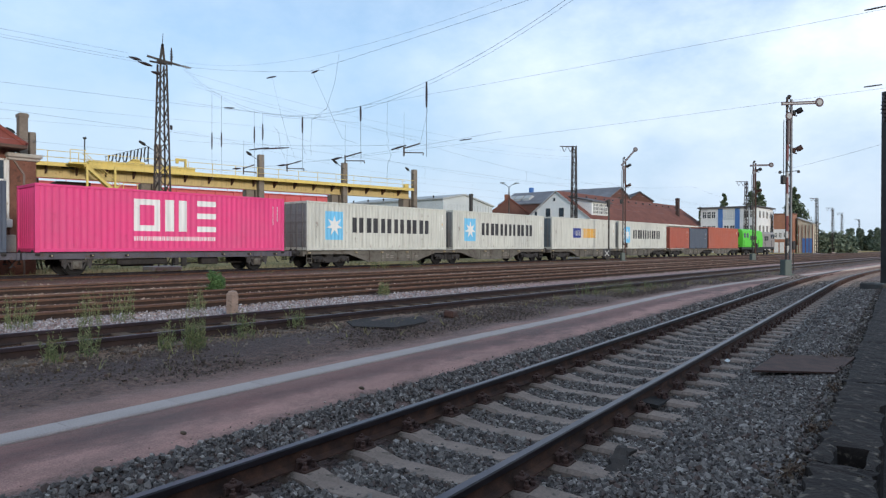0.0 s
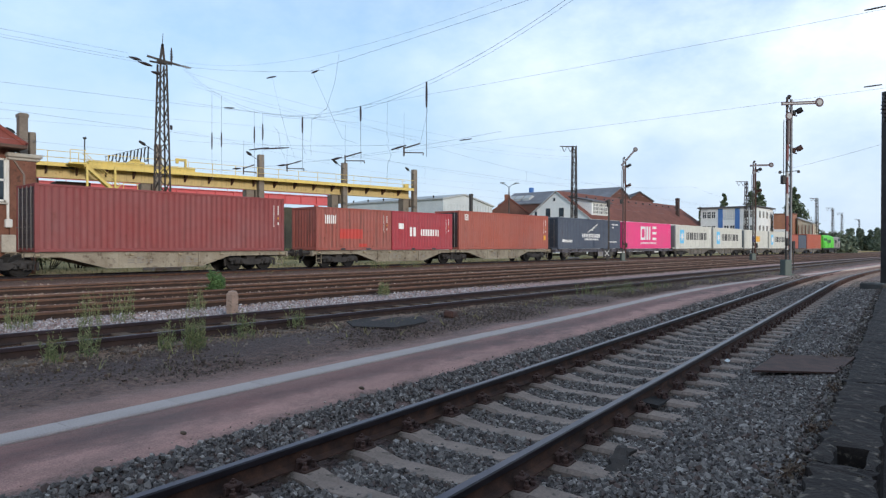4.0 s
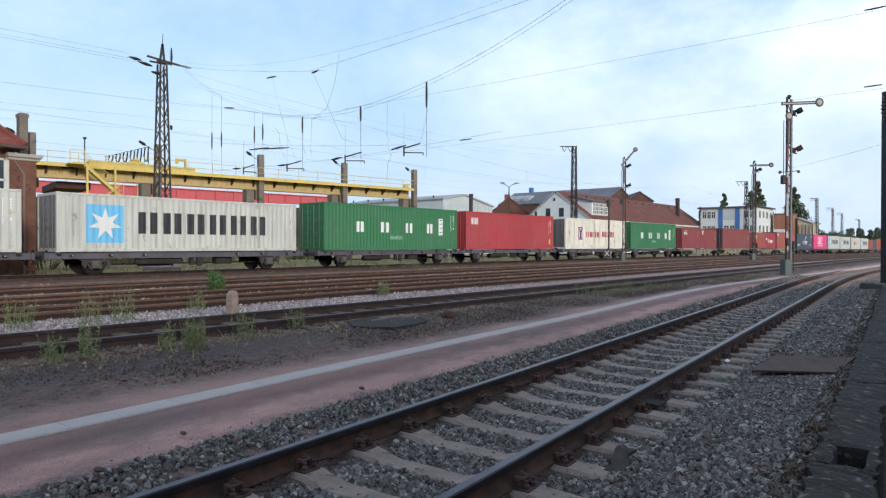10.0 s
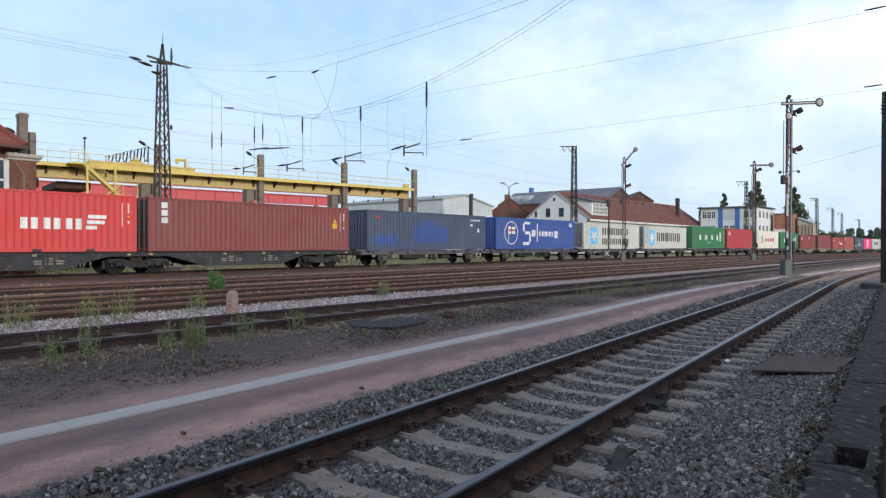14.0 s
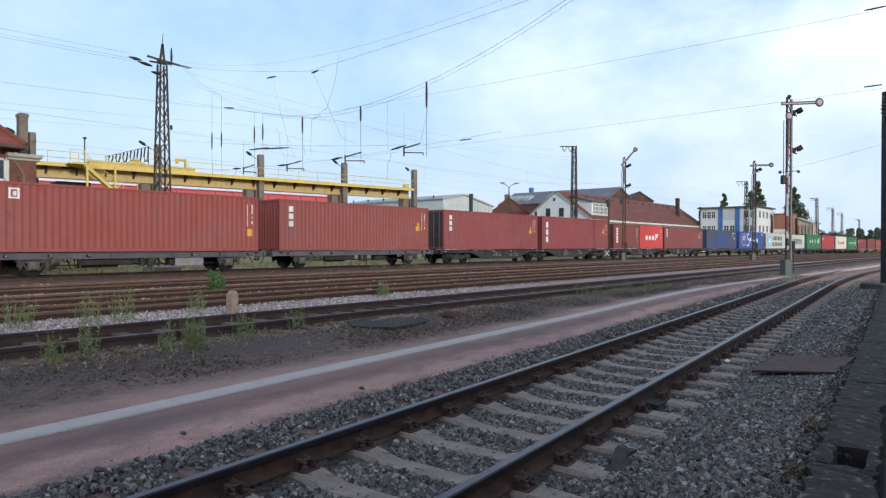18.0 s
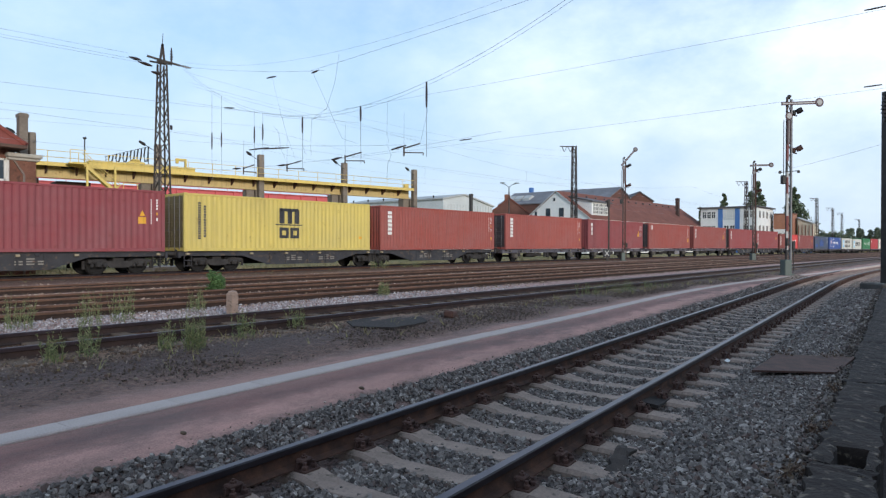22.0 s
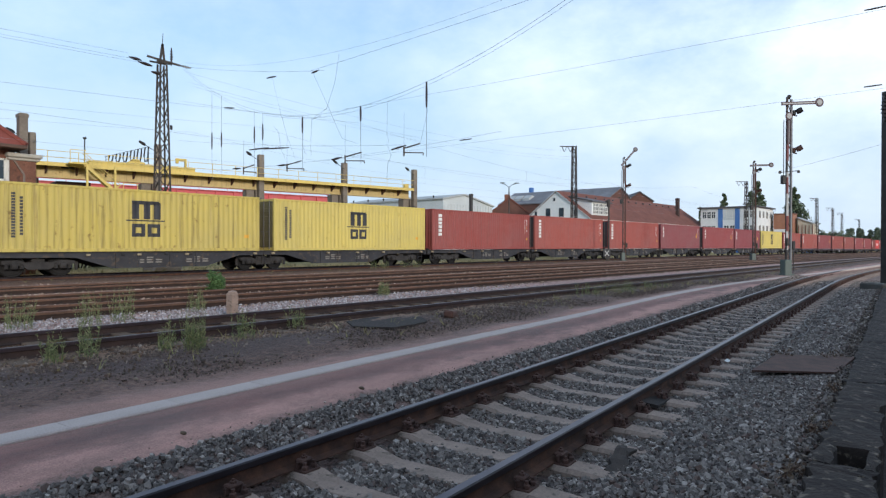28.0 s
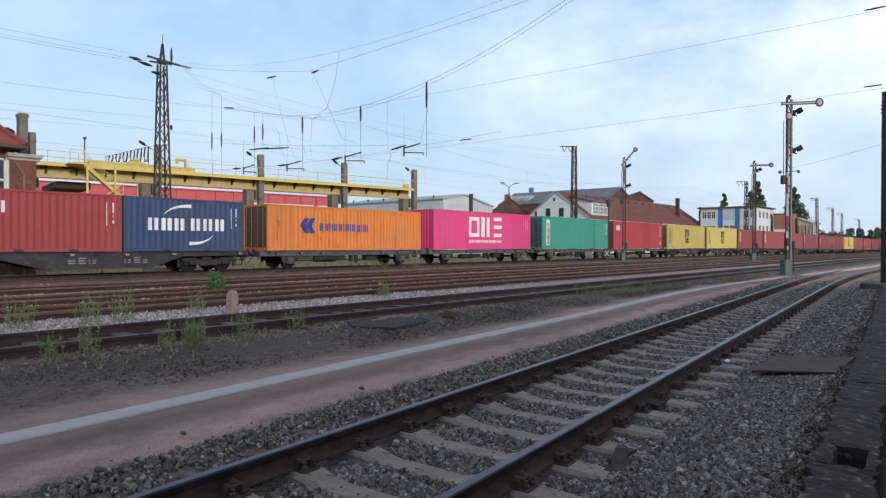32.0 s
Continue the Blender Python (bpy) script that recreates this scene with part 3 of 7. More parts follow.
def box_meshes(L, H):
    """Meshes shared by all containers of one length and height."""
    if (L, H) in CACHE:
        return CACHE[L, H]
    hl = L / 2
    d = {}
    d["side"] = Build().add(*sheet(-hl + 0.15, hl - 0.15, 0.15, H - 0.10)).mesh("side_panel")
    d["end"] = Build().add(*sheet(-HALF_W + 0.16, HALF_W - 0.16, 0.17, H - 0.13)).mesh("end_panel")
    f = Build()
    for sx in (-1, 1):
        for sy in (-1, 1):
            x0, x1 = sorted((sx * hl, sx * (hl - 0.16)))
            y0, y1 = sorted((sy * HALF_W, sy * (HALF_W - 0.15)))
            f.box(x0, x1, y0, y1, 0.118, H - 0.118, 0.012)
        x0, x1 = sorted((sx * (hl - 0.005), sx * (hl - 0.11)))
        f.box(x0, x1, -HALF_W + 0.15, HALF_W - 0.15, H - 0.14, H - 0.01, 0.01)
        f.box(x0, x1, -HALF_W + 0.15, HALF_W - 0.15, 0.02, 0.18, 0.01)
    for sy in (-1, 1):
        y0, y1 = sorted((sy * (HALF_W - 0.003), sy * (HALF_W - 0.06)))
        f.box(-hl + 0.16, hl - 0.16, y0, y1, H - 0.11, H - 0.012, 0.008)
        y0, y1 = sorted((sy * (HALF_W - 0.003), sy * (HALF_W - 0.055)))
        f.box(-hl + 0.16, hl - 0.16, y0, y1, 0.02, 0.16, 0.008)
    n = int(L / 0.6)
    for i in range(1, n):
        x = -hl + L * i / n
        f.box(x - 0.03, x + 0.03, -HALF_W + 0.06, HALF_W - 0.06, 0.03, 0.12)
    d["frame"] = f.mesh("frame", False)
    r = Build().box(-hl + 0.1, hl - 0.1, -HALF_W + 0.05, HALF_W - 0.05, H - 0.05, H - 0.022)
    x = -hl + 0.3
    while x < hl - 0.3:
        r.box(x, x + 0.12, -HALF_W + 0.12, HALF_W - 0.12, H - 0.022, H - 0.006)
        x += 0.24
    d["roof"] = r.mesh("roof", False)
    lf = Build().box(-0.555, 0.555, -0.02, 0.02, 0.19, H - 0.15, 0.006)
    for k in range(5):
        z = 0.30 + k * (H - 0.62) / 5
        lf.box(-0.47, 0.47, -0.045, -0.02, z, z + (H - 0.62) / 5 * 0.55, 0.015)
    d["door"] = lf.mesh("door", False)
    lb = Build().rod((0, -0.065, 0.10), (0, -0.065, H - 0.10), 0.020, 6)
    for z in (0.25, 0.9, 1.6, H - 0.35):
        lb.box(-0.045, 0.045, -0.085, -0.04, z, z + 0.05)
    lb.box(-0.25, 0.0, -0.09, -0.07, 1.05, 1.09)
    d["bar"] = lb.mesh("locking_bar", False)
    c = Build().box(-0.089, 0.089, -0.081, 0.081, 0, 0.118, 0.012)
    c.box(-0.03, 0.03, -0.083, -0.080, 0.03, 0.09)
    d["cast"] = c.mesh("corner_casting", False)
    CACHE[L, H] = d
    return d


INK = {"white": MAT["white_mark"], "amber": MAT["yellow_mark"], "ink": MAT["black_mark"]}
for key, h in (("sky", "6fbfe6"), ("pale", "8fb49c"), ("tan", "b58a58"), ("crimson", "b02a3c"), ("navy", "2a3a86"), ("blue", "2c4a86"), ("repaint", "bb3a30")):
    INK[key] = paint("marking_" + key, h, wear=0.15)


def plate(c, ink, a, b, z0, z1, lift=0.004):
    """A painted field on the near side, following the corrugation."""
    ob = part("painted_mark", Build().add(*sheet(a, b, z0, z1, lift, 0.003)).mesh("painted_mark", False), INK[ink], c, m=pose(0, -HALF_W + 0.012, 0))
    return ob


def letters(c, ink, a, b, z0, z1, n):
    """A line of lettering as plain bars, two upright bars for each letter."""
    w = (b - a) / n
    bd = Build()
    for i in range(n):
        x = a + i * w
        for u0, u1 in ((0.06, 0.36), (0.52, 0.82)):
            vs, fs = sheet(x + u0 * w, x + u1 * w, z0, z1, 0.004, 0.003)
            bd.add(vs, fs)
    part("lettering", bd.mesh("lettering", False), INK[ink], c, m=pose(0, -HALF_W + 0.012, 0))


def column(c, ink, a, b, z0, z1, n):
    """Lettering set downwards: one plain bar for each letter."""
    h = (z1 - z0) / n
    bd = Build()
    for i in range(n):
        bd.add(*sheet(a, b, z0 + (i + 0.12) * h, z0 + (i + 0.88) * h, 0.004, 0.003))
    part("lettering", bd.mesh("lettering", False), INK[ink], c, m=pose(0, -HALF_W + 0.012, 0))


def hollow(c, ink, a, b, z0, z1, t):
    bd = Build()
    for r in ((a, b, z1 - t, z1), (a, b, z0, z0 + t), (a, a + t, z0 + t, z1 - t), (b - t, b, z0 + t, z1 - t)):
        bd.add(*sheet(*r, 0.004, 0.003))
    part("painted_frame", bd.mesh("painted_frame", False), INK[ink], c, m=pose(0, -HALF_W + 0.012, 0))


def star(c, x, z, r):
    pts = []
    for i in range(14):
        a = math.pi / 2 + i * math.pi / 7
        q = r if i % 2 == 0 else r * 0.42
        pts.append((x + q * math.cos(a), z + q * math.sin(a)))
    part("star_emblem", Build().prism(pts, 1, -0.012, -0.006), INK["white"], c, m=pose(0, -HALF_W + 0.012, 0))


def ring(c, ink, x, z, r, t):
    n = 40
    vs, fs = [], []
    for i in range(n):
        a = 2 * math.pi * i / n
        for rr, y in ((r, -0.012), (r - t, -0.012), (r - t, -0.006), (r, -0.006)):
            vs.append((x + rr * math.cos(a), y, z + rr * math.sin(a)))
    for i in range(n):
        j = (i + 1) % n
        fs += [(i * 4 + k, j * 4 + k, j * 4 + (k + 1) % 4, i * 4 + (k + 1) % 4) for k in range(4)]
    part("ring_emblem", Build().add(vs, fs), INK[ink], c, m=pose(0, -HALF_W + 0.012, 0))


def swoosh(c, ink, p, q, r, w0, w1):
    """A tapering curved stroke from p over q to r, in x and z on the near side."""
    n = 14
    mid = []
    for i in range(n + 1):
        u = i / n
        mid.append([(1 - u) ** 2 * p[k] + 2 * u * (1 - u) * q[k] + u * u * r[k] for k in (0, 1)])
    up, low = [], []
    for i, (x, z) in enumerate(mid):
        a, b = mid[max(i - 1, 0)], mid[min(i + 1, n)]
        dx, dz = b[0] - a[0], b[1] - a[1]
        ln = math.hypot(dx, dz)
        w = (w0 + (w1 - w0) * i / n) / 2
        up.append((x - dz / ln * w, z + dx / ln * w))
        low.append((x + dz / ln * w, z - dx / ln * w))
    bd = Build()
    for i in range(n):
        bd.prism([up[i], up[i + 1], low[i + 1], low[i]], 1, -0.010, -0.006)
    part("curved_emblem", bd.mesh("curved_emblem", False), INK[ink], c, m=pose(0, -HALF_W + 0.012, 0))


def shape(c, ink, pts):
    """A plain flat emblem on the near side."""
    part("emblem", Build().prism(pts, 1, -0.012, -0.006), INK[ink], c, m=pose(0, -HALF_W + 0.012, 0))


def warn(c, a, b, z0, z1):
    """A yellow warning triangle over a yellow field."""
    plate(c, "amber", a, b, z0, z0 + (z1 - z0) * 0.5)
    mid, w = (a + b) / 2, (b - a) * 0.36
    zb = z0 + (z1 - z0) * 0.58
    part("warning_triangle", Build().prism([(mid - w, zb), (mid + w, zb), (mid, z1)], 1, -0.010, -0.005), INK["amber"], c, m=pose(0, -HALF_W + 0.012, 0))


def numbers(c, L, H):
    """Plain bars where the unit's number and weights stand."""
    x = L / 2 - 0.62
    column(c, "white", x - 0.04, x, H * 0.45, H * 0.86, 11)
    column(c, "white", x + 0.22, x + 0.29, H * 0.68, H * 0.86, 4)
    plate(c, "amber", x + 0.22, x + 0.29, H * 0.60, H * 0.64)
    plate(c, "white", x + 0.22, x + 0.29, H * 0.50, H * 0.55)


PAINTS = {}


def container(label, colour, left, L=12.192, H=2.896, doors=True, wear=0.35, ids=True, door_shade=None, group="containers on the train"):
    """A shipping container; left: the rear end's place along the line at 0 s."""
    if colour not in PAINTS:
        r, g, b = rgb(colour)[:3]
        PAINTS[colour] = paint("container_paint_" + colour, colour, wear=wear, fade=0.1 if g < 0.22 * r and b < 1.8 * g else 0.0)
    mat = PAINTS[colour]
    dm = mat
    # darker copy of the paint: the rear end's shade is put into the doors
    if door_shade:
        if door_shade not in PAINTS:
            PAINTS[door_shade] = paint("container_paint_" + door_shade, door_shade, wear=wear)
        dm = PAINTS[door_shade]
    d = box_meshes(L, H)
    c = thing("shipping_container", label, "container", group)
    part("frame", d["frame"], mat, c)
    part("side_panel", d["side"], mat, c, m=pose(0, -HALF_W + 0.012, 0))
    part("side_panel", d["side"], mat, c, m=pose(0, HALF_W - 0.012, 0, 0, 0, 180))
    part("roof", d["roof"], mat, c)
    rear_turn, front_turn = -90, 90
    door_end, wall_end = (-1, 1) if doors else (1, -1)
    part("end_panel", d["end"], mat, c, m=pose(wall_end * (L / 2 - 0.03), 0, 0, 0, 0, front_turn if wall_end > 0 else rear_turn))
    turn = rear_turn if door_end < 0 else front_turn
    for s in (-1, 1):
        leaf = part("door", d["door"], dm, c, m=pose(door_end * (L / 2 - 0.05), s * 0.56, 0, 0, 0, turn))
        for u in (-0.32, 0.22):
            part("locking_bar", d["bar"], MAT["lock_bar"], leaf, m=pose(u, 0, 0))
    for sx in (-1, 1):
        for sy in (-1, 1):
            for z in (0, H - 0.118):
                part("corner_casting", d["cast"], mat, c, m=pose(sx * (L / 2 - 0.089), sy * (HALF_W - 0.081 + 0.002), z, 0, 0, 0 if sy < 0 else 180))
    if L < 7:
        for x in (-1.03, 1.03):
            # no recess is cut: the pocket's inner shade is a flat black panel
            part("fork_pocket", Build().box(x - 0.18, x + 0.18, -HALF_W - 0.001, -HALF_W + 0.01, 0.03, 0.14), MAT["black_mark"], c, "flat black panel painting a fork-lift pocket's inner shade")
    if ids:
        numbers(c, L, H)
    MOVING.append((c, left + L / 2, 1.014))
    return c


L40, L20, HC, STD = 12.192, 6.058, 2.896, 2.591


def grey_white(left, label, H, sq, word, second=None):
    c = container(label, "c9c8be", left, H=H, doors=True, wear=0.5, door_shade="7d7f80")
    a, b, z0, z1 = sq
    plate(c, "sky", a, b, z0, z1)
    star(c, (a + b) / 2, (z0 + z1) / 2, min(b - a, z1 - z0) * 0.46)
    letters(c, "ink", *word, 6)
    if second:
        letters(c, "ink", *second, 7)
    return c


def pink(left):
    c = container("bright pink shipping container with a large white emblem", "e2417f", left, doors=False, wear=0.12, ids=False)
    hollow(c, "white", -2.08, -0.87, 0.97, 2.46, 0.27)
    letters(c, "white", -0.70, 0.72, 0.97, 2.48, 1)
    for z in (0.97, 1.62, 2.24):
        plate(c, "white", 1.0, 1.99, z, z + 0.27)
    letters(c, "white", -2.08, 1.99, 0.52, 0.72, 19)
    plate(c, "white", 5.35, 5.40, 1.4, 2.45)
    column(c, "white", 5.62, 5.68, 1.6, 2.45, 5)
    return c


def brown_red(left, label, colour, H=HC, doors=True, marks="three", L=L40):
    c = container(label, colour, left, L=L, H=H, doors=doors, wear=0.3, door_shade="3b3338" if doors else None)
    e = L / 2
    if marks == "three":
        column(c, "white", -e + 0.62, -e + 0.95, 1.32, 2.56 if H > 2.7 else 2.4, 3)
        warn(c, e - 1.25, e - 0.88, 1.31, 1.93)
    elif marks == "six":
        column(c, "white", -e + 0.70, -e + 1.05, 0.98 if H > 2.7 else 0.6, 2.57 if H > 2.7 else 2.2, 6)
        plate(c, "amber", e - 0.42, e - 0.30, 0.75, 0.95)
    elif marks == "square":
        hollow(c, "white", -e + 0.72, -e + 1.10, 2.2, 2.64, 0.07)
        plate(c, "white", -e + 0.86, -e + 1.0, 2.32, 2.5)
        plate(c, "amber", e - 0.65, e - 0.35, 0.79, 1.18)
    elif marks == "leaning":
        column(c, "white", -e + 0.65, -e + 1.02, 0.55, 2.46, 3)
        warn(c, e - 1.25, e - 0.88, 1.5, 2.0)
    return c


def green(left, doors):
    c = container("dark green shipping container with widely spaced white lettering", "2c7346", left, doors=doors, wear=0.3)
    for a, b in ((-3.62, -2.81), (-1.53, -0.63), (0.75, 1.53), (2.81, 3.61)):
        letters(c, "white", a, b, 1.15, 1.80, 1)
    plate(c, "white", 4.11, 4.52, 1.02, 2.2)
    for z in (1.2, 1.5, 1.8, 2.05):
        plate(c, "ink", 4.19, 4.44, z, z + 0.05, 0.008)
    letters(c, "pale", -0.63, 0.49, 0.70, 0.93, 8)


def yellow(left, worn):
    c = container("yellow shipping container with a black emblem" + (", grimy along the top" if worn else ""), "c4ae58" if worn else "cfb962", left, doors=True, wear=0.7 if worn else 0.3, ids=False, door_shade="6d6444")
    for a, b in ((-0.60, -0.28), (-0.06, 0.24), (0.42, 0.74)):
        plate(c, "ink", a, b, 1.52, 2.30)
    plate(c, "ink", -0.60, 0.66, 2.20, 2.37)
    plate(c, "ink", -0.86, 0.94, 1.42, 1.48)
    for a, b in ((-0.60, 0.0), (0.12, 0.72)):
        hollow(c, "ink", a, b, 0.70, 1.30, 0.17)
    column(c, "ink", -5.36, -5.22, 0.6, 2.47, 16)
    column(c, "ink", -5.06, -4.95, 0.7, 2.32, 12)
    plate(c, "amber", 5.2, 5.45, 0.7, 0.86)


# wagons --------------------------------------------------------------
WHEEL = Build().lathe([(0.06, -0.09), (0.09, -0.09), (0.10, -0.05), (0.38, -0.04), (0.40, -0.065), (0.46, -0.065), (0.465, 0.045), (0.495, 0.05), (0.495, 0.07), (0.40, 0.07), (0.38, 0.03), (0.11, 0.03), (0.09, 0.07), (0.06, 0.07)], 24)
wheel_me = smooth(WHEEL.mesh("wheel"), 35)
axle_me = Build().rod((0, -1.02, 0), (0, 1.02, 0), 0.08, 10).mesh("axle", False)


def wheelset(parent, x, depth=0):
    """An axle with its two wheels, at x along the wagon."""
    ax = part("axle", axle_me, MAT["wheel"], parent, m=pose(x, 0, 0.46))
    for s in (-1, 1):
        part("wheel", wheel_me, MAT["wheel"], ax, m=pose(0, s * 0.75, 0, 90 if s > 0 else -90))


BUFFER = Build().lathe([(0.12, 0), (0.12, 0.03), (0.095, 0.04), (0.085, 0.36), (0.075, 0.37), (0.075, 0.50), (0.20, 0.53), (0.225, 0.55), (0.20, 0.575)], 14)
buffer_me = smooth(BUFFER.mesh("buffer"), 35)
HOOK = Build().box(-0.05, 0.28, -0.04, 0.04, -0.06, 0.06, 0.015).rod((0.28, 0, -0.02), (0.34, 0, -0.38), 0.022, 6).rod((0.26, 0.05, -0.03), (0.30, 0.05, -0.36), 0.02, 6).box(0.25, 0.38, -0.06, 0.10, -0.44, -0.38, 0.01)
hook_me = HOOK.mesh("coupling", False)
HOSE = Build().tube([(0, 0.5, 0), (0.12, 0.5, -0.12), (0.2, 0.48, -0.3), (0.3, 0.46, -0.36)], 0.025, 6)
hose_me = HOSE.mesh("brake_hose", False)


def running_gear(parent, end, x, z=0.92):
    """Buffers, coupling and hose on a wagon's end; end is -1 or 1."""
    for s in (-1, 1):
        part("buffer", buffer_me, MAT["bogie"], parent, m=pose(x, s * 0.875, z - 0.02, 0, 90 * end, 0))
    part("coupling", hook_me, MAT["bogie"], parent, m=pose(x, 0, z, 0, 0, 0 if end > 0 else 180))
    part("brake_hose", hose_me, MAT["black_mark"], parent, m=pose(x, 0, z - 0.2, 0, 0, 0 if end > 0 else 180))


SPRING = Build()
for k in range(6):
    SPRING.box(-0.62 + 0.09 * k, 0.62 - 0.09 * k, -0.05, 0.05, 0.20 - 0.028 * k, 0.2275 - 0.028 * k)
leaf_spring_me = SPRING.mesh("leaf_spring", False)
axle_box_me = Build().box(-0.19, 0.19, -0.12, 0.10, -0.18, 0.16, 0.03).lathe([(0.14, 0), (0.14, 0.05), (0.08, 0.08)], 12, pose(0, -0.10, 0, 90)).mesh("axle_box", False)
GUARD = Build()
for s in (-1, 1):
    GUARD.box(s * 0.19 - 0.04, s * 0.19 + 0.04, -0.02, 0.02, -0.22, 0.42)
    GUARD.box(s * 0.64 - 0.04, s * 0.64 + 0.04, -0.03, 0.03, 0.18, 0.42)
    GUARD.beam((s * 0.24, 0, -0.18), (s * 0.5, 0, 0.40), 0.05)
    GUARD.box(s * 0.5 - 0.11, s * 0.5 + 0.11, -0.09, 0.05, -0.06, 0.30, 0.03)
    GUARD.box(s * 0.5 - 0.05, s * 0.5 + 0.05, -0.12, -0.08, -0.12, 0.22, 0.02)
    GUARD.rod((s * 0.5, -0.1, -0.16), (s * 0.5, -0.1, 0.30), 0.035, 8)
axle_guard_me = GUARD.mesh("axle_guard", False)

F2 = Build()
for s in (-1, 1):
    y0, y1 = sorted((s * 1.16, s * 1.06))
    F2.box(-6.45, 6.45, y0, y1, 0.74, 0.985, 0.012)
    F2.box(-6.45, 6.45, *sorted((s * 1.19, s * 1.04)), 0.965, 0.99)
    F2.box(-6.45, 6.45, *sorted((s * 1.20, s * 1.06)), 0.725, 0.75)
    for k in range(9):
        x = -5.6 + k * 1.4
        F2.box(x - 0.02, x + 0.02, *sorted((s * 1.19, s * 1.16)), 0.75, 0.965)
for x in (-6.3, -5.2, -3.6, -2.0, 0, 2.0, 3.6, 5.2, 6.3):
    F2.box(x - 0.08, x + 0.08, -1.06, 1.06, 0.76, 0.96)
F2.box(-6.45, 6.45, -0.16, 0.16, 0.78, 0.94)
f2_me = F2.mesh("underframe", False)
headstock_me = Build().box(-0.07, 0.07, -1.25, 1.25, 0.70, 1.0, 0.02).mesh("headstock", False)
GEAR = Build().box(-2.7, -0.4, -0.95, -0.75, 0.42, 0.70, 0.04).box(1.4, 2.3, -0.9, -0.4, 0.36, 0.72, 0.05)
GEAR.rod((-2.4, -0.5, 0.5), (-0.9, -0.5, 0.5), 0.17, 12).box(-0.1, 0.1, -1.1, -0.9, 0.35, 0.74, 0.02).box(0.25, 0.5, -1.12, -0.95, 0.30, 0.74, 0.03).rod((-0.2, -1.1, 0.42), (0.7, -1.1, 0.42), 0.03, 6).rod((0.38, -1.14, 0.2), (0.38, -1.14, 0.6), 0.02, 6)
GEAR.beam((-4.2, 0, 0.42), (4.2, 0, 0.42), 0.07)
gear_me = GEAR.mesh("brake_gear", False)
SPIGOT = Build().box(-0.08, 0.08, -0.07, 0.07, 0, 0.10, 0.015).lathe([(0.035, 0.0), (0.035, 0.03)], 8, pose(0, -0.07, 0.05, 90))
spigot_me = SPIGOT.mesh("container_spigot", False)
spigot_pin_me = Build().lathe([(0.036, 0.0), (0.036, 0.02)], 8, pose(0, -0.10, 0.05, 90)).mesh("spigot_pin", False)


PLATE = Build().box(1.55, 3.0, -1.13, -1.09, 0.33, 0.76, 0.01)
side_plate_me = PLATE.mesh("side_plate", False)
plate_note_me = Build().box(1.75, 2.35, -1.137, -1.13, 0.44, 0.70).mesh("notice", False)


def flat_wagon(centre, plated=False):
    """A short two-axle wagon for one forty-foot box; plated: with a grey side plate below the sill."""
    w = thing("flat_wagon", "dark grimy two-axle container flat wagon", "wagon", "wagons of the train")
    part("underframe", f2_me, MAT["sill_flat"], w)
    part("brake_gear", gear_me, MAT["bogie"], w)
    for e in (-1, 1):
        part("headstock", headstock_me, MAT["sill_flat"], w, m=pose(e * 6.50, 0, 0))
        running_gear(w, e, e * 6.55)
        for u in (5.5, 3.9, 2.4):
            sp = part("container_spigot", spigot_me, MAT["bogie"], w, m=pose(e * u, -1.22, 0.82))
            part("spigot_pin", spigot_pin_me, MAT["spigot"], sp, "pale worn pin")
        wheelset(w, e * 4.45)
        for s in (-1, 1):
            ag = part("axle_guard", axle_guard_me, MAT["gear_grey"], w, m=pose(e * 4.45, s * 1.02, 0.46, 0, 0, 0 if s < 0 else 180))
            part("leaf_spring", leaf_spring_me, MAT["gear_grey"], ag)
            part("axle_box", axle_box_me, MAT["sill_grey"], ag)
            part("container_spigot", spigot_me, MAT["bogie"], w, m=pose(e * 6.0, s * 1.20, 0.88, 0, 0, 0 if s < 0 else 180))
    if plated:
        sp = part("side_plate", side_plate_me, MAT["plate_grey"], w, "grey sheet plate hanging below the sill")
        part("notice", plate_note_me, MAT["sill_note"], sp, "pale notice panel")
    MOVING.append((w, centre, 0.0))
    return w


BOG = Build()
for s in (-1, 1):
    y0, y1 = sorted((s * 1.10, s * 0.96))
    poly = [(-1.35, 0.52), (-1.35, 0.66), (-0.75, 0.70), (-0.5, 0.60), (0.5, 0.60), (0.75, 0.70), (1.35, 0.66), (1.35, 0.52), (0.62, 0.46), (0.4, 0.30), (-0.4, 0.30), (-0.62, 0.46)]
    BOG.prism([(px, pz) for px, pz in poly], 1, y0, y1)
    for e in (-1, 1):
        BOG.box(e * 0.9 - 0.13, e * 0.9 + 0.13, *sorted((s * 1.16, s * 0.98)), 0.33, 0.60, 0.03)
        BOG.lathe([(0.11, 0), (0.11, 0.04), (0.05, 0.06)], 12, pose(e * 0.9, s * 1.16, 0.46, 90 if s < 0 else -90))
        for k in (-0.27, 0.27):
            BOG.lathe([(0.085, 0), (0.085, 0.05), (0.07, 0.06), (0.085, 0.09), (0.07, 0.12), (0.085, 0.15), (0.07, 0.18), (0.085, 0.22)], 10, pose(e * 0.9 + k, s * 1.06, 0.34))
        BOG.box(e * 1.48 - 0.06, e * 1.48 + 0.06, *sorted((s * 0.95, s * 0.85)), 0.25, 0.62, 0.02)
BOG.box(-0.25, 0.25, -1.0, 1.0, 0.52, 0.74, 0.03)
bog_me = BOG.mesh("bogie_frame", False)


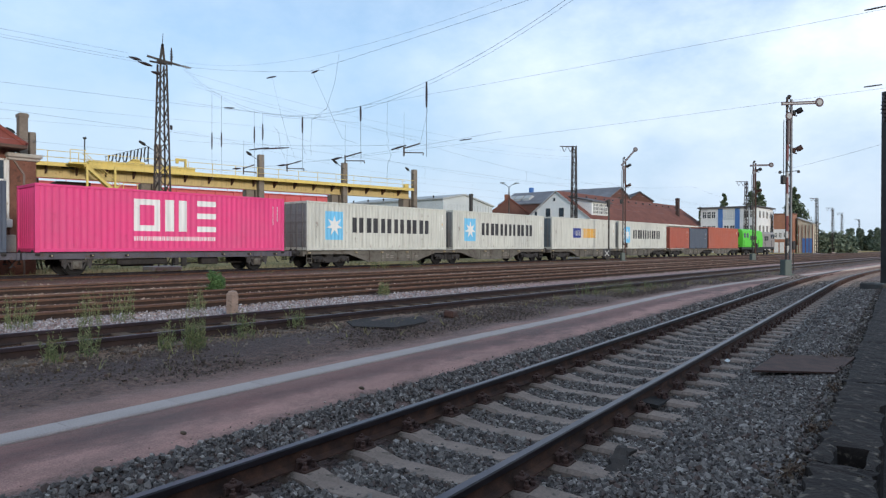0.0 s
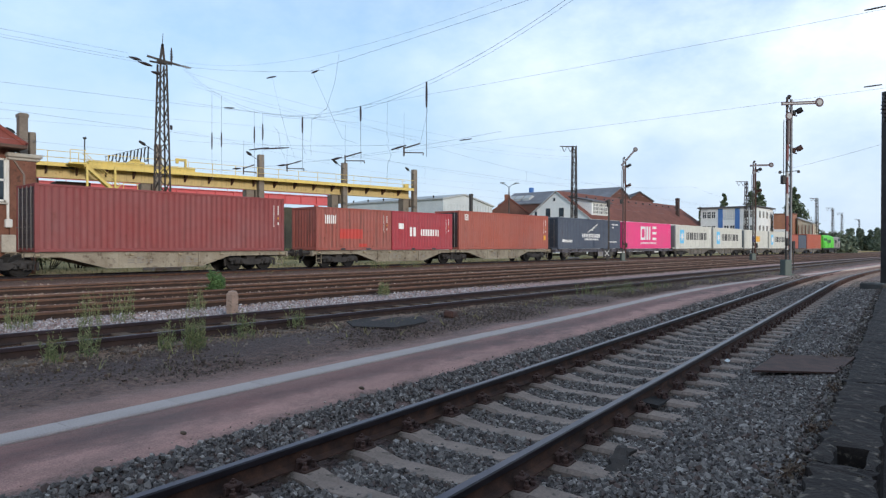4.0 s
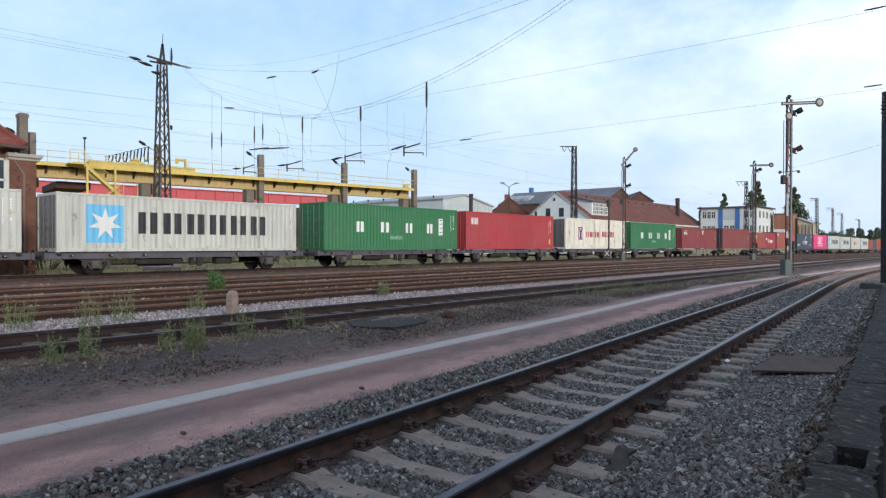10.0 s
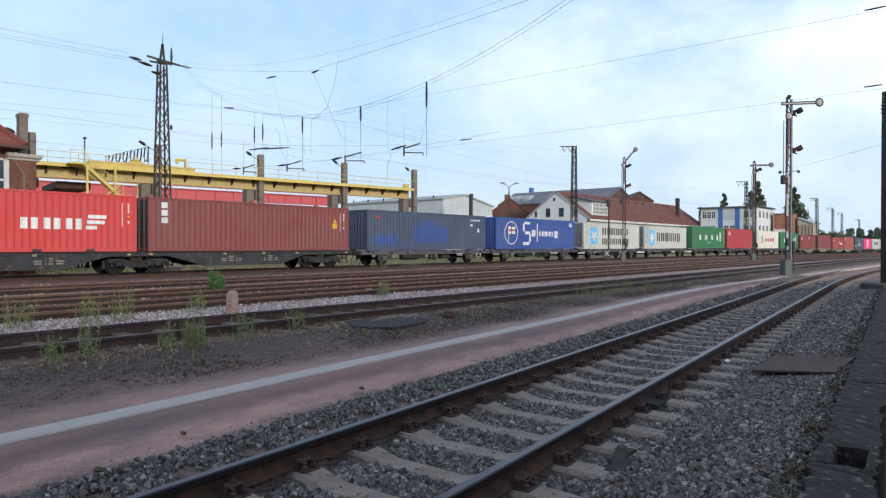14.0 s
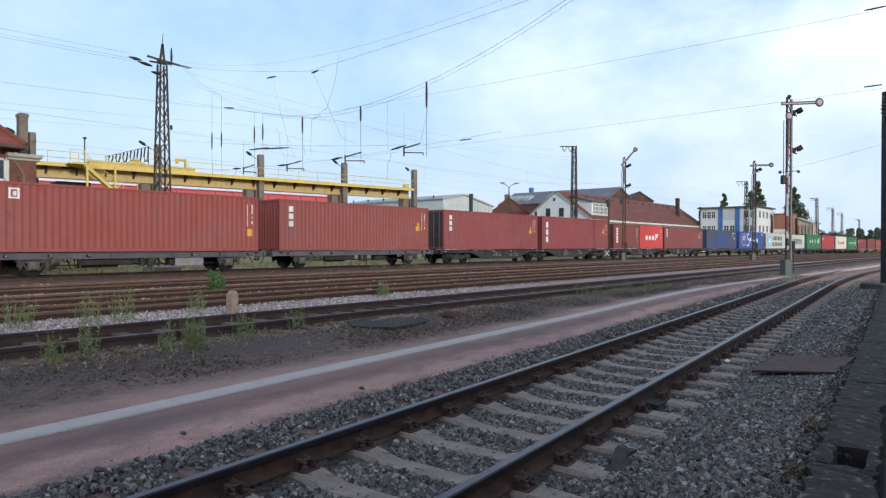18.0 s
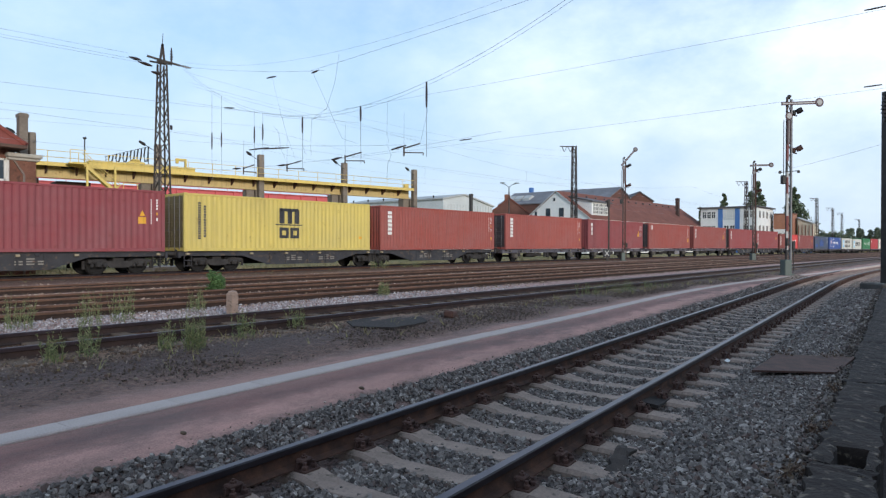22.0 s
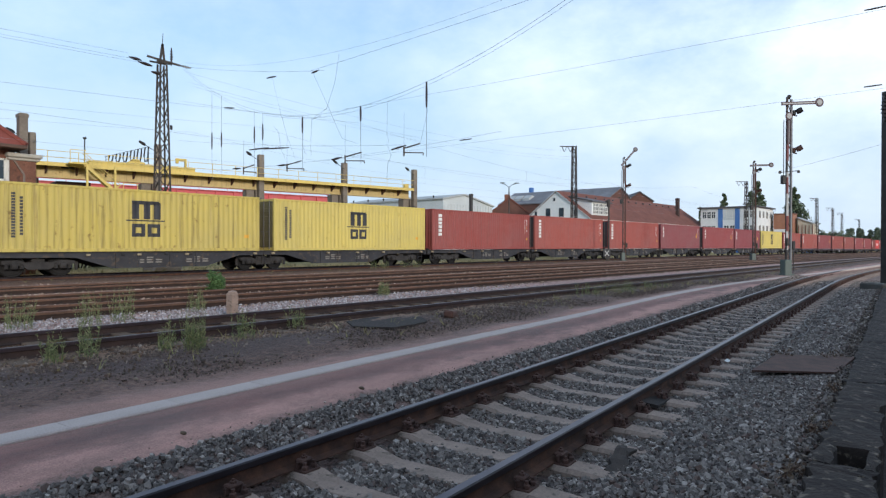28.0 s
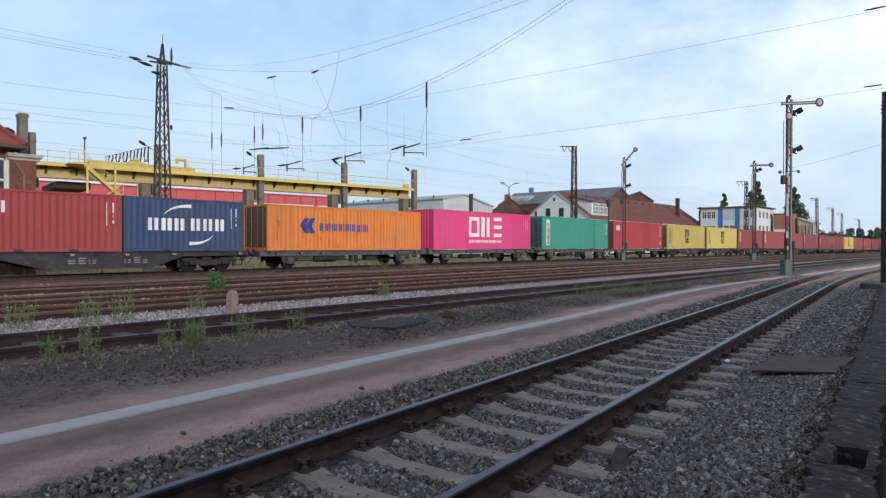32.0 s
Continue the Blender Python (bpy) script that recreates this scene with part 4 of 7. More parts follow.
def bogie(parent, x):
    b = part("bogie", bog_me, MAT["bogie"], parent, m=pose(x, 0, 0))
    for e in (-1, 1):
        ax = part("axle", axle_me, MAT["wheel"], b, m=pose(e * 0.9, 0, 0.46))
    for e in (-1, 1):
        for s in (-1, 1):
            part("wheel", wheel_me, MAT["wheel"], b, m=pose(e * 0.9, s * 0.75, 0.46, 90 if s > 0 else -90))


def platform_mesh(joint):
    """One half of an articulated wagon; its joint end is at joint * 6.5, the other end carries buffers."""
    b = Build()
    j = joint
    poly = [(-6.3 * j, 0.985), (6.45 * j, 0.985), (6.45 * j, 0.80), (5.0 * j, 0.80), (3.2 * j, 0.30), (-1.4 * j, 0.30), (-2.9 * j, 0.78), (-6.3 * j, 0.80)]
    for s in (-1, 1):
        y0, y1 = sorted((s * 1.17, s * 1.13))
        b.prism(poly, 1, y0, y1)
        y0, y1 = sorted((s * 1.22, s * 1.05))
        b.box(*sorted((-6.3 * j, 6.45 * j)), y0, y1, 0.975, 1.0)
        b.box(*sorted((-1.4 * j, 3.2 * j)), y0, y1, 0.28, 0.31)
        for k in (-1.2, -0.2, 1.3, 2.6):
            b.box(k * j - 0.04, k * j + 0.04, *sorted((s * 1.21, s * 1.17)), 0.31, 0.98)
        for k in (-0.9, 1.1, 2.3):
            b.box(k * j - 0.09, k * j + 0.09, *sorted((s * 1.25, s * 1.17)), 0.86, 1.0, 0.02)
    for k in (-6.2, -4.6, -2.9, -1.4, 0.3, 1.8, 3.2, 5.0, 6.3):
        b.box(k * j - 0.07, k * j + 0.07, -1.13, 1.13, 0.82, 0.97)
    b.box(*sorted((-6.3 * j, 6.45 * j)), -0.2, 0.2, 0.80, 0.97)
    return b.mesh("platform", False)


plat_me = {j: platform_mesh(j) for j in (-1, 1)}
NOTE = Build()
for i in range(3):
    for k in range(2 + i % 2):
        NOTE.box(i * 0.42, i * 0.42 + 0.3, -0.004, 0.0, k * 0.11, k * 0.11 + 0.06)
note_me = NOTE.mesh("lettering", False)
LADDER = Build()
for s in (-0.18, 0.18):
    LADDER.box(s - 0.015, s + 0.015, -0.02, 0.02, 0, 0.75)
for z in (0.05, 0.3, 0.55):
    LADDER.box(-0.18, 0.18, -0.05, 0.03, z, z + 0.03)
ladder_me = LADDER.mesh("step", False)


def half(w, off, joint, mat):
    p = part("platform", plat_me[joint], mat, w, m=pose(off, 0, 0))
    part("headstock", headstock_me, mat, p, m=pose(-joint * 6.35, 0, 0))
    for dx in (-0.75, 1.6):
        part("lettering", note_me, MAT["sill_note"], p, "faded white lettering bars", m=pose(joint * 1.0 + dx - 0.5, -1.175, 0.5))
    for k in (-5.95, -2.4, -0.2, 2.1, 5.9):
        part("container_spigot", spigot_me, MAT["spigot"], p, "tan container spigot", m=pose(joint * k, -1.24, 0.84))
    part("step", ladder_me, mat, p, m=pose(-joint * 5.9, -1.15, 0.25))
    part("step", ladder_me, MAT["bogie"], p, m=pose(joint * 6.2, -1.15, 0.25))
    running_gear(w, -joint, off - joint * 6.42)
    bogie(w, off - joint * 4.25)


def articulated_wagon(rear, front, mat, label):
    """Two platforms on three bogies; rear and front: the platforms' middles along the line at 0 s."""
    w = thing("articulated_wagon", label, "wagon", "wagons of the train")
    mid = (rear + front) / 2
    half(w, rear - mid, 1, mat)
    half(w, front - mid, -1, mat)
    bogie(w, 0.0)
    MOVING.append((w, mid, 0.0))


def single_platform(centre, mat, label):
    w = thing("articulated_wagon", label, "wagon", "wagons of the train")
    half(w, 0.0, -1, mat)
    bogie(w, -6.5)
    MOVING.append((w, centre, 0.0))


# the train, from its engine to the rear -------------------------------
H40, H20 = L40 / 2, L20 / 2
# front units
brown_red(88.40, "faded orange-red shipping container behind the engine", "a8553f", marks="none", doors=True)
container("dark slate shipping container with a small white mark", "4a5361", 81.75, L20, STD, doors=False)
c = container("faded orange-red short shipping container", "a35240", 75.40, L20, STD, doors=True)
articulated_wagon(81.70, 94.50, MAT["sill_grey"], "grey articulated container wagon with sloping side sills")
grey_white(62.15, "pale grey container with a light blue star field", HC, (-4.77, -3.41, 0.64, 2.34), (-2.74, 4.45, 1.1, 2.03))
c = container("pale grey container with blue and orange markings", "c9c8be", 49.19, doors=True, wear=0.5, door_shade="5d6a72")
plate(c, "navy", -2.35, -0.9, 1.05, 1.95)
letters(c, "white", -2.15, -1.05, 1.25, 1.75, 3)
letters(c, "amber", -0.6, 2.0, 1.05, 1.95, 5)
articulated_wagon(55.34, 68.07, MAT["sill_grey"], "grey articulated container wagon with sloping side sills")
grey_white(35.70, "pale grey container with a light blue star field", HC, (-4.77, -3.41, 0.64, 2.34), (-2.74, 4.45, 1.1, 2.03))
grey_white(22.73, "pale grey container with a light blue star field", HC, (-4.77, -3.41, 0.64, 2.34), (-2.74, 4.45, 1.1, 2.03))
articulated_wagon(28.83, 41.62, MAT["sill_grey"], "grey articulated container wagon with sloping side sills")
pink(8.98)
flat_wagon(8.98 + H40)
c = container("dark slate blue container with white wing emblem", "434c5c", -4.22, doors=True, wear=0.25, door_shade="2c3340", ids=False)
letters(c, "white", -1.73, 1.85, 1.10, 1.46, 12)
letters(c, "white", -1.33, 1.47, 0.84, 1.01, 14)
for a, b, z in ((-0.75, 0.35, 1.52), (-0.55, 0.75, 1.60), (-0.35, 1.2, 1.70)):
    swoosh(c, "white", (a, z), ((a + b) / 2 - 0.15, z + 0.38), (b, z + 0.28 + (b - 0.3) * 0.45), 0.03, 0.12)
plate(c, "white", -5.33, -4.94, 0.65, 0.9)
letters(c, "white", -4.81, -3.56, 0.62, 0.86, 6)
letters(c, "white", 4.21, 5.6, 2.39, 2.53, 8)
letters(c, "white", 4.21, 4.73, 2.10, 2.22, 3)
letters(c, "white", 3.71, 5.4, 0.63, 0.76, 9)
flat_wagon(-4.22 + H40, True)
brown_red(-18.10, "weathered orange-red shipping container", "a9523f", marks="square", doors=True)
c = container("crimson short container with white bars of lettering", "a92b38", -24.92, L20, STD, doors=True, wear=0.25)
letters(c, "white", -1.42, -0.66, 0.93, 1.54, 1)
letters(c, "white", -0.32, 1.67, 0.97, 1.42, 4)
plate(c, "white", -2.43, -1.96, 1.40, 1.78)
c = container("sun-faded orange-red short container with rust streaks and a brighter patch", "a04e40", -31.07, L20, STD, doors=False, wear=0.85)
plate(c, "repaint", -1.25, 0.55, 0.72, 1.32)
plate(c, "repaint", 0.25, 0.95, 0.22, 0.42)
letters(c, "white", -2.4, -1.51, 1.6, 2.12, 3)
articulated_wagon(-24.95, -11.95, MAT["sill_tan"], "grey-beige articulated container wagon with sloping sills")
brown_red(-45.50, "maroon shipping container with a small white panel", "8c3a38", marks="none", doors=True)
c = container("maroon short shipping container", "8f3436", -54.05, L20, STD, doors=False)
hollow(c, "white", -2.29, -1.86, 1.88, 2.32, 0.08)
c = container("maroon short container with a white and tan panel", "8f3436", -60.20, L20, STD, doors=False)
letters(c, "white", -2.38, -1.21, 1.74, 2.08, 6)
plate(c, "tan", -2.03, -1.21, 2.14, 2.28)
articulated_wagon(-54.08, -39.50, MAT["sill_tan"], "pale beige articulated container wagon with sloping sills")
green(-74.40, False)
flat_wagon(-74.40 + H40)
c = container("dirty white container with red lettering bars and rust", "e6dfce", -87.83, doors=True, wear=0.75, door_shade="6c6c6e")
hollow(c, "crimson", -3.73, -2.89, 0.89, 2.08, 0.08)
part("emblem", Build().prism([(-3.62, 2.0), (-3.43, 1.5), (-3.46, 0.98), (-3.16, 0.98), (-3.19, 1.5), (-3.0, 2.0), (-3.14, 2.0), (-3.31, 1.66), (-3.48, 2.0)], 1, -0.012, -0.006), INK["navy"], c, m=pose(0, -HALF_W + 0.012, 0))
letters(c, "crimson", -2.28, 0.52, 1.14, 1.64, 4)
letters(c, "crimson", 0.88, 3.58, 1.16, 1.70, 4)
flat_wagon(-87.83 + H40, True)
for left in (-102.15, -423.40):
    c = container("bright red shipping container with white initials", "b62c34", left, doors=False, wear=0.15)
    letters(c, "white", -5.50, -4.60, 1.92, 2.42, 3)
    plate(c, "amber", 5.44, 5.71, 0.41, 0.86)
    flat_wagon(left + H40)
green(-115.40, True)
flat_wagon(-115.40 + H40)
grey_white(-129.57, "dirty pale grey container with a light blue star field", STD, (-4.93, -3.34, 0.41, 2.11), (-2.75, 4.32, 0.84, 1.85))
flat_wagon(-129.57 + H40)
grey_white(-143.04, "dirty pale grey container with two dark lines of lettering", STD, (-4.81, -3.29, 0.46, 2.1), (-2.37, 3.51, 1.41, 2.1), (-2.37, 3.61, 0.42, 1.05))
flat_wagon(-143.04 + H40, True)
c = container("royal blue container with white script bars and a ring emblem", "2f4f93", -156.95, H=STD, doors=False, wear=0.2, ids=False)
ring(c, "white", -4.02, 1.34, 0.94, 0.07)
plate(c, "white", -4.42, -4.34, 0.62, 1.95)
plate(c, "white", -4.34, -3.42, 1.25, 1.85)
plate(c, "crimson", -4.34, -3.42, 1.49, 1.62, 0.008)
plate(c, "crimson", -4.05, -3.92, 1.25, 1.85, 0.008)
for a, b, z0, z1 in ((-2.1, -1.3, 2.1, 2.3), (-2.3, -2.05, 1.5, 2.15), (-2.0, -1.3, 1.25, 1.5), (-1.4, -1.15, 0.6, 1.3), (-2.3, -1.4, 0.36, 0.6)):
    plate(c, "white", a, b, z0, z1)
letters(c, "white", -1.0, -0.34, 1.08, 1.65, 1)
plate(c, "white", -0.25, -0.08, 0.62, 2.2)
letters(c, "white", 0.14, 2.36, 1.12, 1.54, 6)
letters(c, "white", 2.49, 3.3, 0.98, 1.58, 2)
letters(c, "white", 5.1, 5.6, 2.0, 2.35, 4)
flat_wagon(-156.95 + H40)
c = container("dark slate blue container with brighter repainted patches", "3d4a62", -170.52, H=STD, doors=False, wear=0.25, ids=False)
plate(c, "crimson", -5.37, -4.99, 2.05, 2.2)
plate(c, "blue", -5.55, -3.55, 0.35, 0.99)
plate(c, "blue", -1.88, 1.69, 0.52, 1.6)
plate(c, "blue", -1.0, 0.6, 1.6, 2.0)
letters(c, "white", 4.26, 5.5, 2.14, 2.25, 8)
plate(c, "white", 4.26, 4.55, 1.76, 1.9)
plate(c, "white", 5.16, 5.31, 1.31, 1.59)
flat_wagon(-170.52 + H40)
brown_red(-184.24, "brown-red container with white letters set downwards", "8a3f3a", H=STD, doors=True)
c = container("vivid red short container with white emblem bars", "d8352f", -190.83, L20, STD, doors=False, wear=0.1)
letters(c, "white", -1.68, 0.85, 0.99, 1.46, 3)
for a, b, z in ((0.94, 1.7, 1.48), (0.89, 1.63, 1.24), (0.85, 1.32, 1.0)):
    plate(c, "white", a, b, z, z + 0.16)
brown_red(-197.09, "rust-brown short container with white letters set downwards", "843a30", H=STD, doors=False, marks="six", L=L20)
articulated_wagon(-191.04, -178.25, MAT["sill_dark"], "blue-grey articulated container wagon with sloping sills")
brown_red(-210.45, "red-brown container with leaning white letters", "93393a", marks="leaning", doors=False)
brown_red(-223.40, "red-brown container with white letters set downwards", "953c3c", doors=True)
articulated_wagon(-217.32, -204.54, MAT["sill_dark"], "dark grey articulated container wagon with sloping sills")
for left, col, marks, doors, word in ((-237.22, "96433a", "three", False, "red-brown container with white letters set downwards"), (-250.75, "9a4136", "square", True, "red-brown container with a small white square emblem"),
                                      (-264.50, "8f3a3c", "three", False, "dull red-brown container with white letters set downwards"), (-277.98, "a2483c", "six", True, "orange-brown container with tall white letters set downwards")):
    brown_red(left, word, col, marks=marks, doors=doors)
    flat_wagon(left + H40, marks == "square")
brown_red(-291.72, "orange-brown container with tall white letters set downwards", "9d4539", marks="six", doors=False)
yellow(-304.83, False)
articulated_wagon(-298.71, -285.73, MAT["sill_dark"], "dark grey articulated container wagon with white lettering bars")
brown_red(-317.97, "dull crimson container with white letters set downwards", "8e393f", doors=False)
brown_red(-330.71, "red-brown container with white letters set downwards", "963b3c", doors=True)
articulated_wagon(-324.81, -312.06, MAT["sill_dark"], "dark grey articulated container wagon with white lettering bars")
brown_red(-344.28, "dusty crimson container with white letters set downwards", "8d4144", doors=False)
brown_red(-357.20, "orange-brown container with tall white letters set downwards", "a2473b", marks="six", doors=True)
articulated_wagon(-351.20, -338.28, MAT["sill_dark"], "dark grey articulated container wagon with white lettering bars")
brown_red(-370.66, "orange-brown container with tall white letters set downwards", "a4493c", marks="six", doors=True)
brown_red(-383.65, "brick-red container with tall white letters set downwards", "9a4037", marks="six", doors=False)
articulated_wagon(-377.72, -364.63, MAT["sill_dark"], "dark grey articulated container wagon with white lettering bars")
yellow(-396.60, False)
yellow(-409.70, True)
articulated_wagon(-403.69, -390.77, MAT["sill_dark"], "dark grey articulated container wagon with white lettering bars")
c = container("sea-green container with a tall white label panel", "36947f", -436.70, doors=True, wear=0.2, door_shade="2f5f60")
plate(c, "white", -5.43, -4.88, 0.35, 2.6)
column(c, "ink", -5.31, -5.0, 0.45, 2.3, 9)
flat_wagon(-436.70 + H40, True)
pink(-450.78)
flat_wagon(-450.78 + H40)
c = container("rusty orange container with a blue emblem", "e07e2e", -464.28, H=STD, doors=True, wear=0.55, door_shade="6a4530", ids=False)
for dx in (0.0, 0.42):
    shape(c, "navy", [(-3.96 + dx, 1.45), (-3.62 + dx, 1.88), (-3.28 + dx, 1.88), (-3.56 + dx, 1.45), (-3.28 + dx, 1.01), (-3.62 + dx, 1.01)])
letters(c, "navy", -2.56, 1.33, 1.16, 1.60, 11)
flat_wagon(-464.28 + H40)
c = container("dark blue short container with white emblem bars and arcs", "2a4266", -471.85, L20, STD, doors=True, wear=0.25)
letters(c, "white", -1.96, -0.02, 1.02, 1.61, 3)
letters(c, "white", 0.16, 2.07, 1.03, 1.63, 3)
swoosh(c, "white", (-1.15, 1.80), (-0.75, 2.25), (0.2, 2.22), 0.02, 0.17)
swoosh(c, "white", (0.1, 0.40), (0.95, 0.36), (1.35, 0.80), 0.17, 0.02)
c = container("red short shipping container with white number bars", "a32c34", -477.98, L20, STD, doors=False, wear=0.2)
plate(c, "white", -1.63, -1.49, 1.63, 2.1)
single_platform(-471.90, MAT["sill_dark"], "dark grey container wagon with deep side sills")


def locomotive(rear):
    """The engine at the head: green behind, grey in front."""
    g, gr, dk = paint("engine_green", "58c832", wear=0.15), paint("engine_grey", "8a8480", wear=0.3), MAT["dark_steel"]
    e = thing("locomotive", "bright green and grey diesel locomotive heading the train", "locomotive")
    glass = surface("engine_glass", "1d2428", "15191c", 2, 20, 0.15, 0, 0)
    part("underframe", Build().box(-8.6, 8.6, -1.35, 1.35, 0.85, 1.25, 0.05).box(-2.4, 2.4, -1.3, 1.3, 0.3, 0.85, 0.08), dk, e)

    def shell(x0, x1, h, name, mat):
        sec = [(-1.42, 1.25), (-1.45, 2.6), (-1.32, h - 0.35), (-1.0, h - 0.06), (0, h), (1.0, h - 0.06), (1.32, h - 0.35), (1.45, 2.6), (1.42, 1.25)]
        part(name, Build().prism(sec, 0, x0, x1), mat, e)
    shell(-8.5, -1.2, 4.05, "rear_body", g)
    shell(-1.2, 1.5, 3.95, "middle_body", g)
    shell(1.5, 8.5, 3.80, "front_body", gr)
    for x in (-7.6, -6.2, 6.6, 7.7):
        part("side_window", Build().box(x - 0.4, x + 0.4, -1.46, -1.40, 2.65, 3.35, 0.02), glass, e)
    for x in (-4.6, -3.4, -2.2, 3.0, 4.2):
        part("vent_grille", Build().box(x - 0.45, x + 0.45, -1.475, -1.42, 2.3, 3.0, 0.02), dk, e)
    for k in range(5):
        part("handrail", Build().rod((-8.2 + k * 3.6, -1.52, 1.3), (-8.2 + k * 3.6, -1.52, 2.3), 0.025, 6), dk, e)
    part("end_window", Build().box(-8.54, -8.48, -0.9, 0.9, 2.75, 3.45, 0.02), glass, e)
    for s in (-1, 1):
        part("tail_lamp", Build().lathe([(0.1, 0), (0.1, 0.05)], 12, pose(-8.5, s * 0.9, 1.5, 0, -90)), dk, e)
    for x in (-5.6, 5.6):
        bogie(e, x)
    for k in (-1, 1):
        running_gear(e, k, k * 8.6)
    MOVING.append((e, rear + 9.1, 0.0))


locomotive(101.55)
# ---------------------------------------------------------------- masts and signals
def lattice(b, x, y, z0, z1, w0, w1, leg=0.07, lace=0.04, pitch=0.75, d0=None, d1=None):
    """A four-legged lattice column, tapering from w0 to w1."""
    d0, d1 = d0 or w0, d1 or w1
    def corner(i, j, z):
        u = (z - z0) / (z1 - z0)
        return (x + i * (w0 + (w1 - w0) * u) / 2, y + j * (d0 + (d1 - d0) * u) / 2, z)
    for i in (-1, 1):
        for j in (-1, 1):
            b.beam(corner(i, j, z0), corner(i, j, z1), leg)
    z, k = z0 + 0.2, 0
    while z + pitch < z1:
        s = 1 if k % 2 else -1
        for j in (-1, 1):
            b.beam(corner(-s, j, z), corner(s, j, z + pitch), lace)
        for i in (-1, 1):
            b.beam(corner(i, -s, z), corner(i, s, z + pitch), lace)
        z += pitch
        k += 1


CERAMIC = surface("brown_insulator", "3a2e2c", "2a2221", 5, 30, 0.3, 0, 0)
WIRE = surface("wire_copper", "7f8894", "6d7682", 5, 30, 0.6, 0.2, 0)


def insulator_build(b, p, q, r=0.075, n=6):
    """A string of insulator discs from p to q."""
    p, q = Vector(p), Vector(q)
    d = q - p
    b.rod(p, q, 0.03, 6)
    for i in range(n):
        a = p + d * ((i + 0.3) / n)
        rr = r * (0.35 + 0.75 * math.sin(math.pi * (i + 0.5) / n))
        b.rod(a, a + d * (0.6 / n), rr, 8, rr * 0.6)


def corner_mast():
    m = thing("lattice_mast", "tall dark steel lattice mast carrying overhead wires", "mast", m=pose(17.38, 36.5, 0))
    b = Build()
    lattice(b, 0, 0, 0.0, 11.9, 0.84, 0.36, 0.085, 0.045, 0.72)
    part("lattice_column", b.mesh("lattice_column", False), MAT["mast_steel"], m)
    part("footing", Build().box(-0.8, 0.8, -0.8, 0.8, -0.3, 0.25, 0.05), MAT["strip"], m)
    part("cross_arm", Build().beam((-0.75, 0.3, 12.3), (0.95, -0.25, 12.0), 0.10).beam((-1.0, -0.7, 11.75), (0.3, 0.3, 12.05), 0.09).beam((-0.3, 0, 12.05), (0.5, 0, 12.05), 0.12), MAT["mast_steel"], m)
    part("cap", Build().beam((-0.15, 0, 11.9), (0.02, 0, 13.1), 0.10).beam((0.15, 0, 11.9), (0.02, 0, 13.1), 0.10).rod((0.02, 0, 13.1), (0.05, 0, 13.7), 0.02, 6), MAT["mast_steel"], m)
    for p, q in (((-1.1, 0.2, 11.95), (-2.0, -0.3, 11.85)), ((-0.9, -0.7, 11.5), (-1.9, -1.2, 11.45)), ((0.9, -0.25, 12.0), (1.5, -0.5, 11.92)), ((0.55, 0, 11.95), (0.55, 0, 13.0)), ((-0.3, -0.5, 11.2), (-1.0, -0.8, 11.15))):
        ib = Build()
        insulator_build(ib, p, q, 0.09, 7)
        part("insulator", ib.mesh("insulator", False), CERAMIC, m)
    part("number_board", Build().box(0.30, 0.44, -0.35, -0.32, 8.15, 8.4), MAT["dark_steel"], m)


corner_mast()


def side_mast(x, y, h, reach, label, turn=0.0, scale=1.0):
    """A slimmer lattice mast with a horizontal bracket towards -x."""
    m = thing("lattice_mast", label, "mast", "catenary masts", m=pose(x, y, float(fall(x)), 0, 0, turn))
    b = Build()
    lattice(b, 0, 0, 0.0, h, 0.62 * scale, 0.36 * scale, 0.09, 0.05, 0.7)
    part("lattice_column", b.mesh("lattice_column", False), MAT["mast_steel"], m)
    a = Build().beam((-reach, 0, h - 0.08), (0.2, 0, h - 0.08), 0.10)
    for k in range(2):
        u = -reach + 0.2 + k * reach * 0.42
        a.beam((u, 0, h - 0.1), (u + reach * 0.18, 0, h - reach * 0.42), 0.05)
        a.beam((u + reach * 0.36, 0, h - 0.1), (u + reach * 0.18, 0, h - reach * 0.42), 0.05)
    part("bracket", a.mesh("bracket", False), MAT["mast_steel"], m)
    part("footing", Build().box(-0.5, 0.5, -0.5, 0.5, -0.3, 0.2, 0.04), MAT["strip"], m)
    return m


side_mast(61.9, 34.6, 12.3, 1.6, "slender steel lattice mast with a short top bracket", -41)
side_mast(119.5, 32.9, 12.9, 2.0, "slender steel lattice mast with a short top bracket", -41)
side_mast(160, 29.5, 12.3, 1.8, "distant steel catenary mast", -41)
side_mast(205, 33.9, 12.6, 2.2, "distant steel catenary mast", -41)
side_mast(238, 36.8, 12.6, 2.0, "distant steel catenary mast", -41)
side_mast(300, 40.5, 12.6, 2.0, "distant steel catenary mast", -41)

SIGNAL_DARK = paint("signal_dark_red", "47282d", wear=0.4)
RED_PAINT = paint("signal_red", "6a2a2a", wear=0.4)
SIGNAL_WHITE = paint("signal_white", "aeadaa", wear=0.5)
SIGNAL_GREY = paint("signal_grey", "525c56", wear=0.5)


SIGNAL_PALE = paint("signal_galvanised", "7b7b7c", wear=0.5)


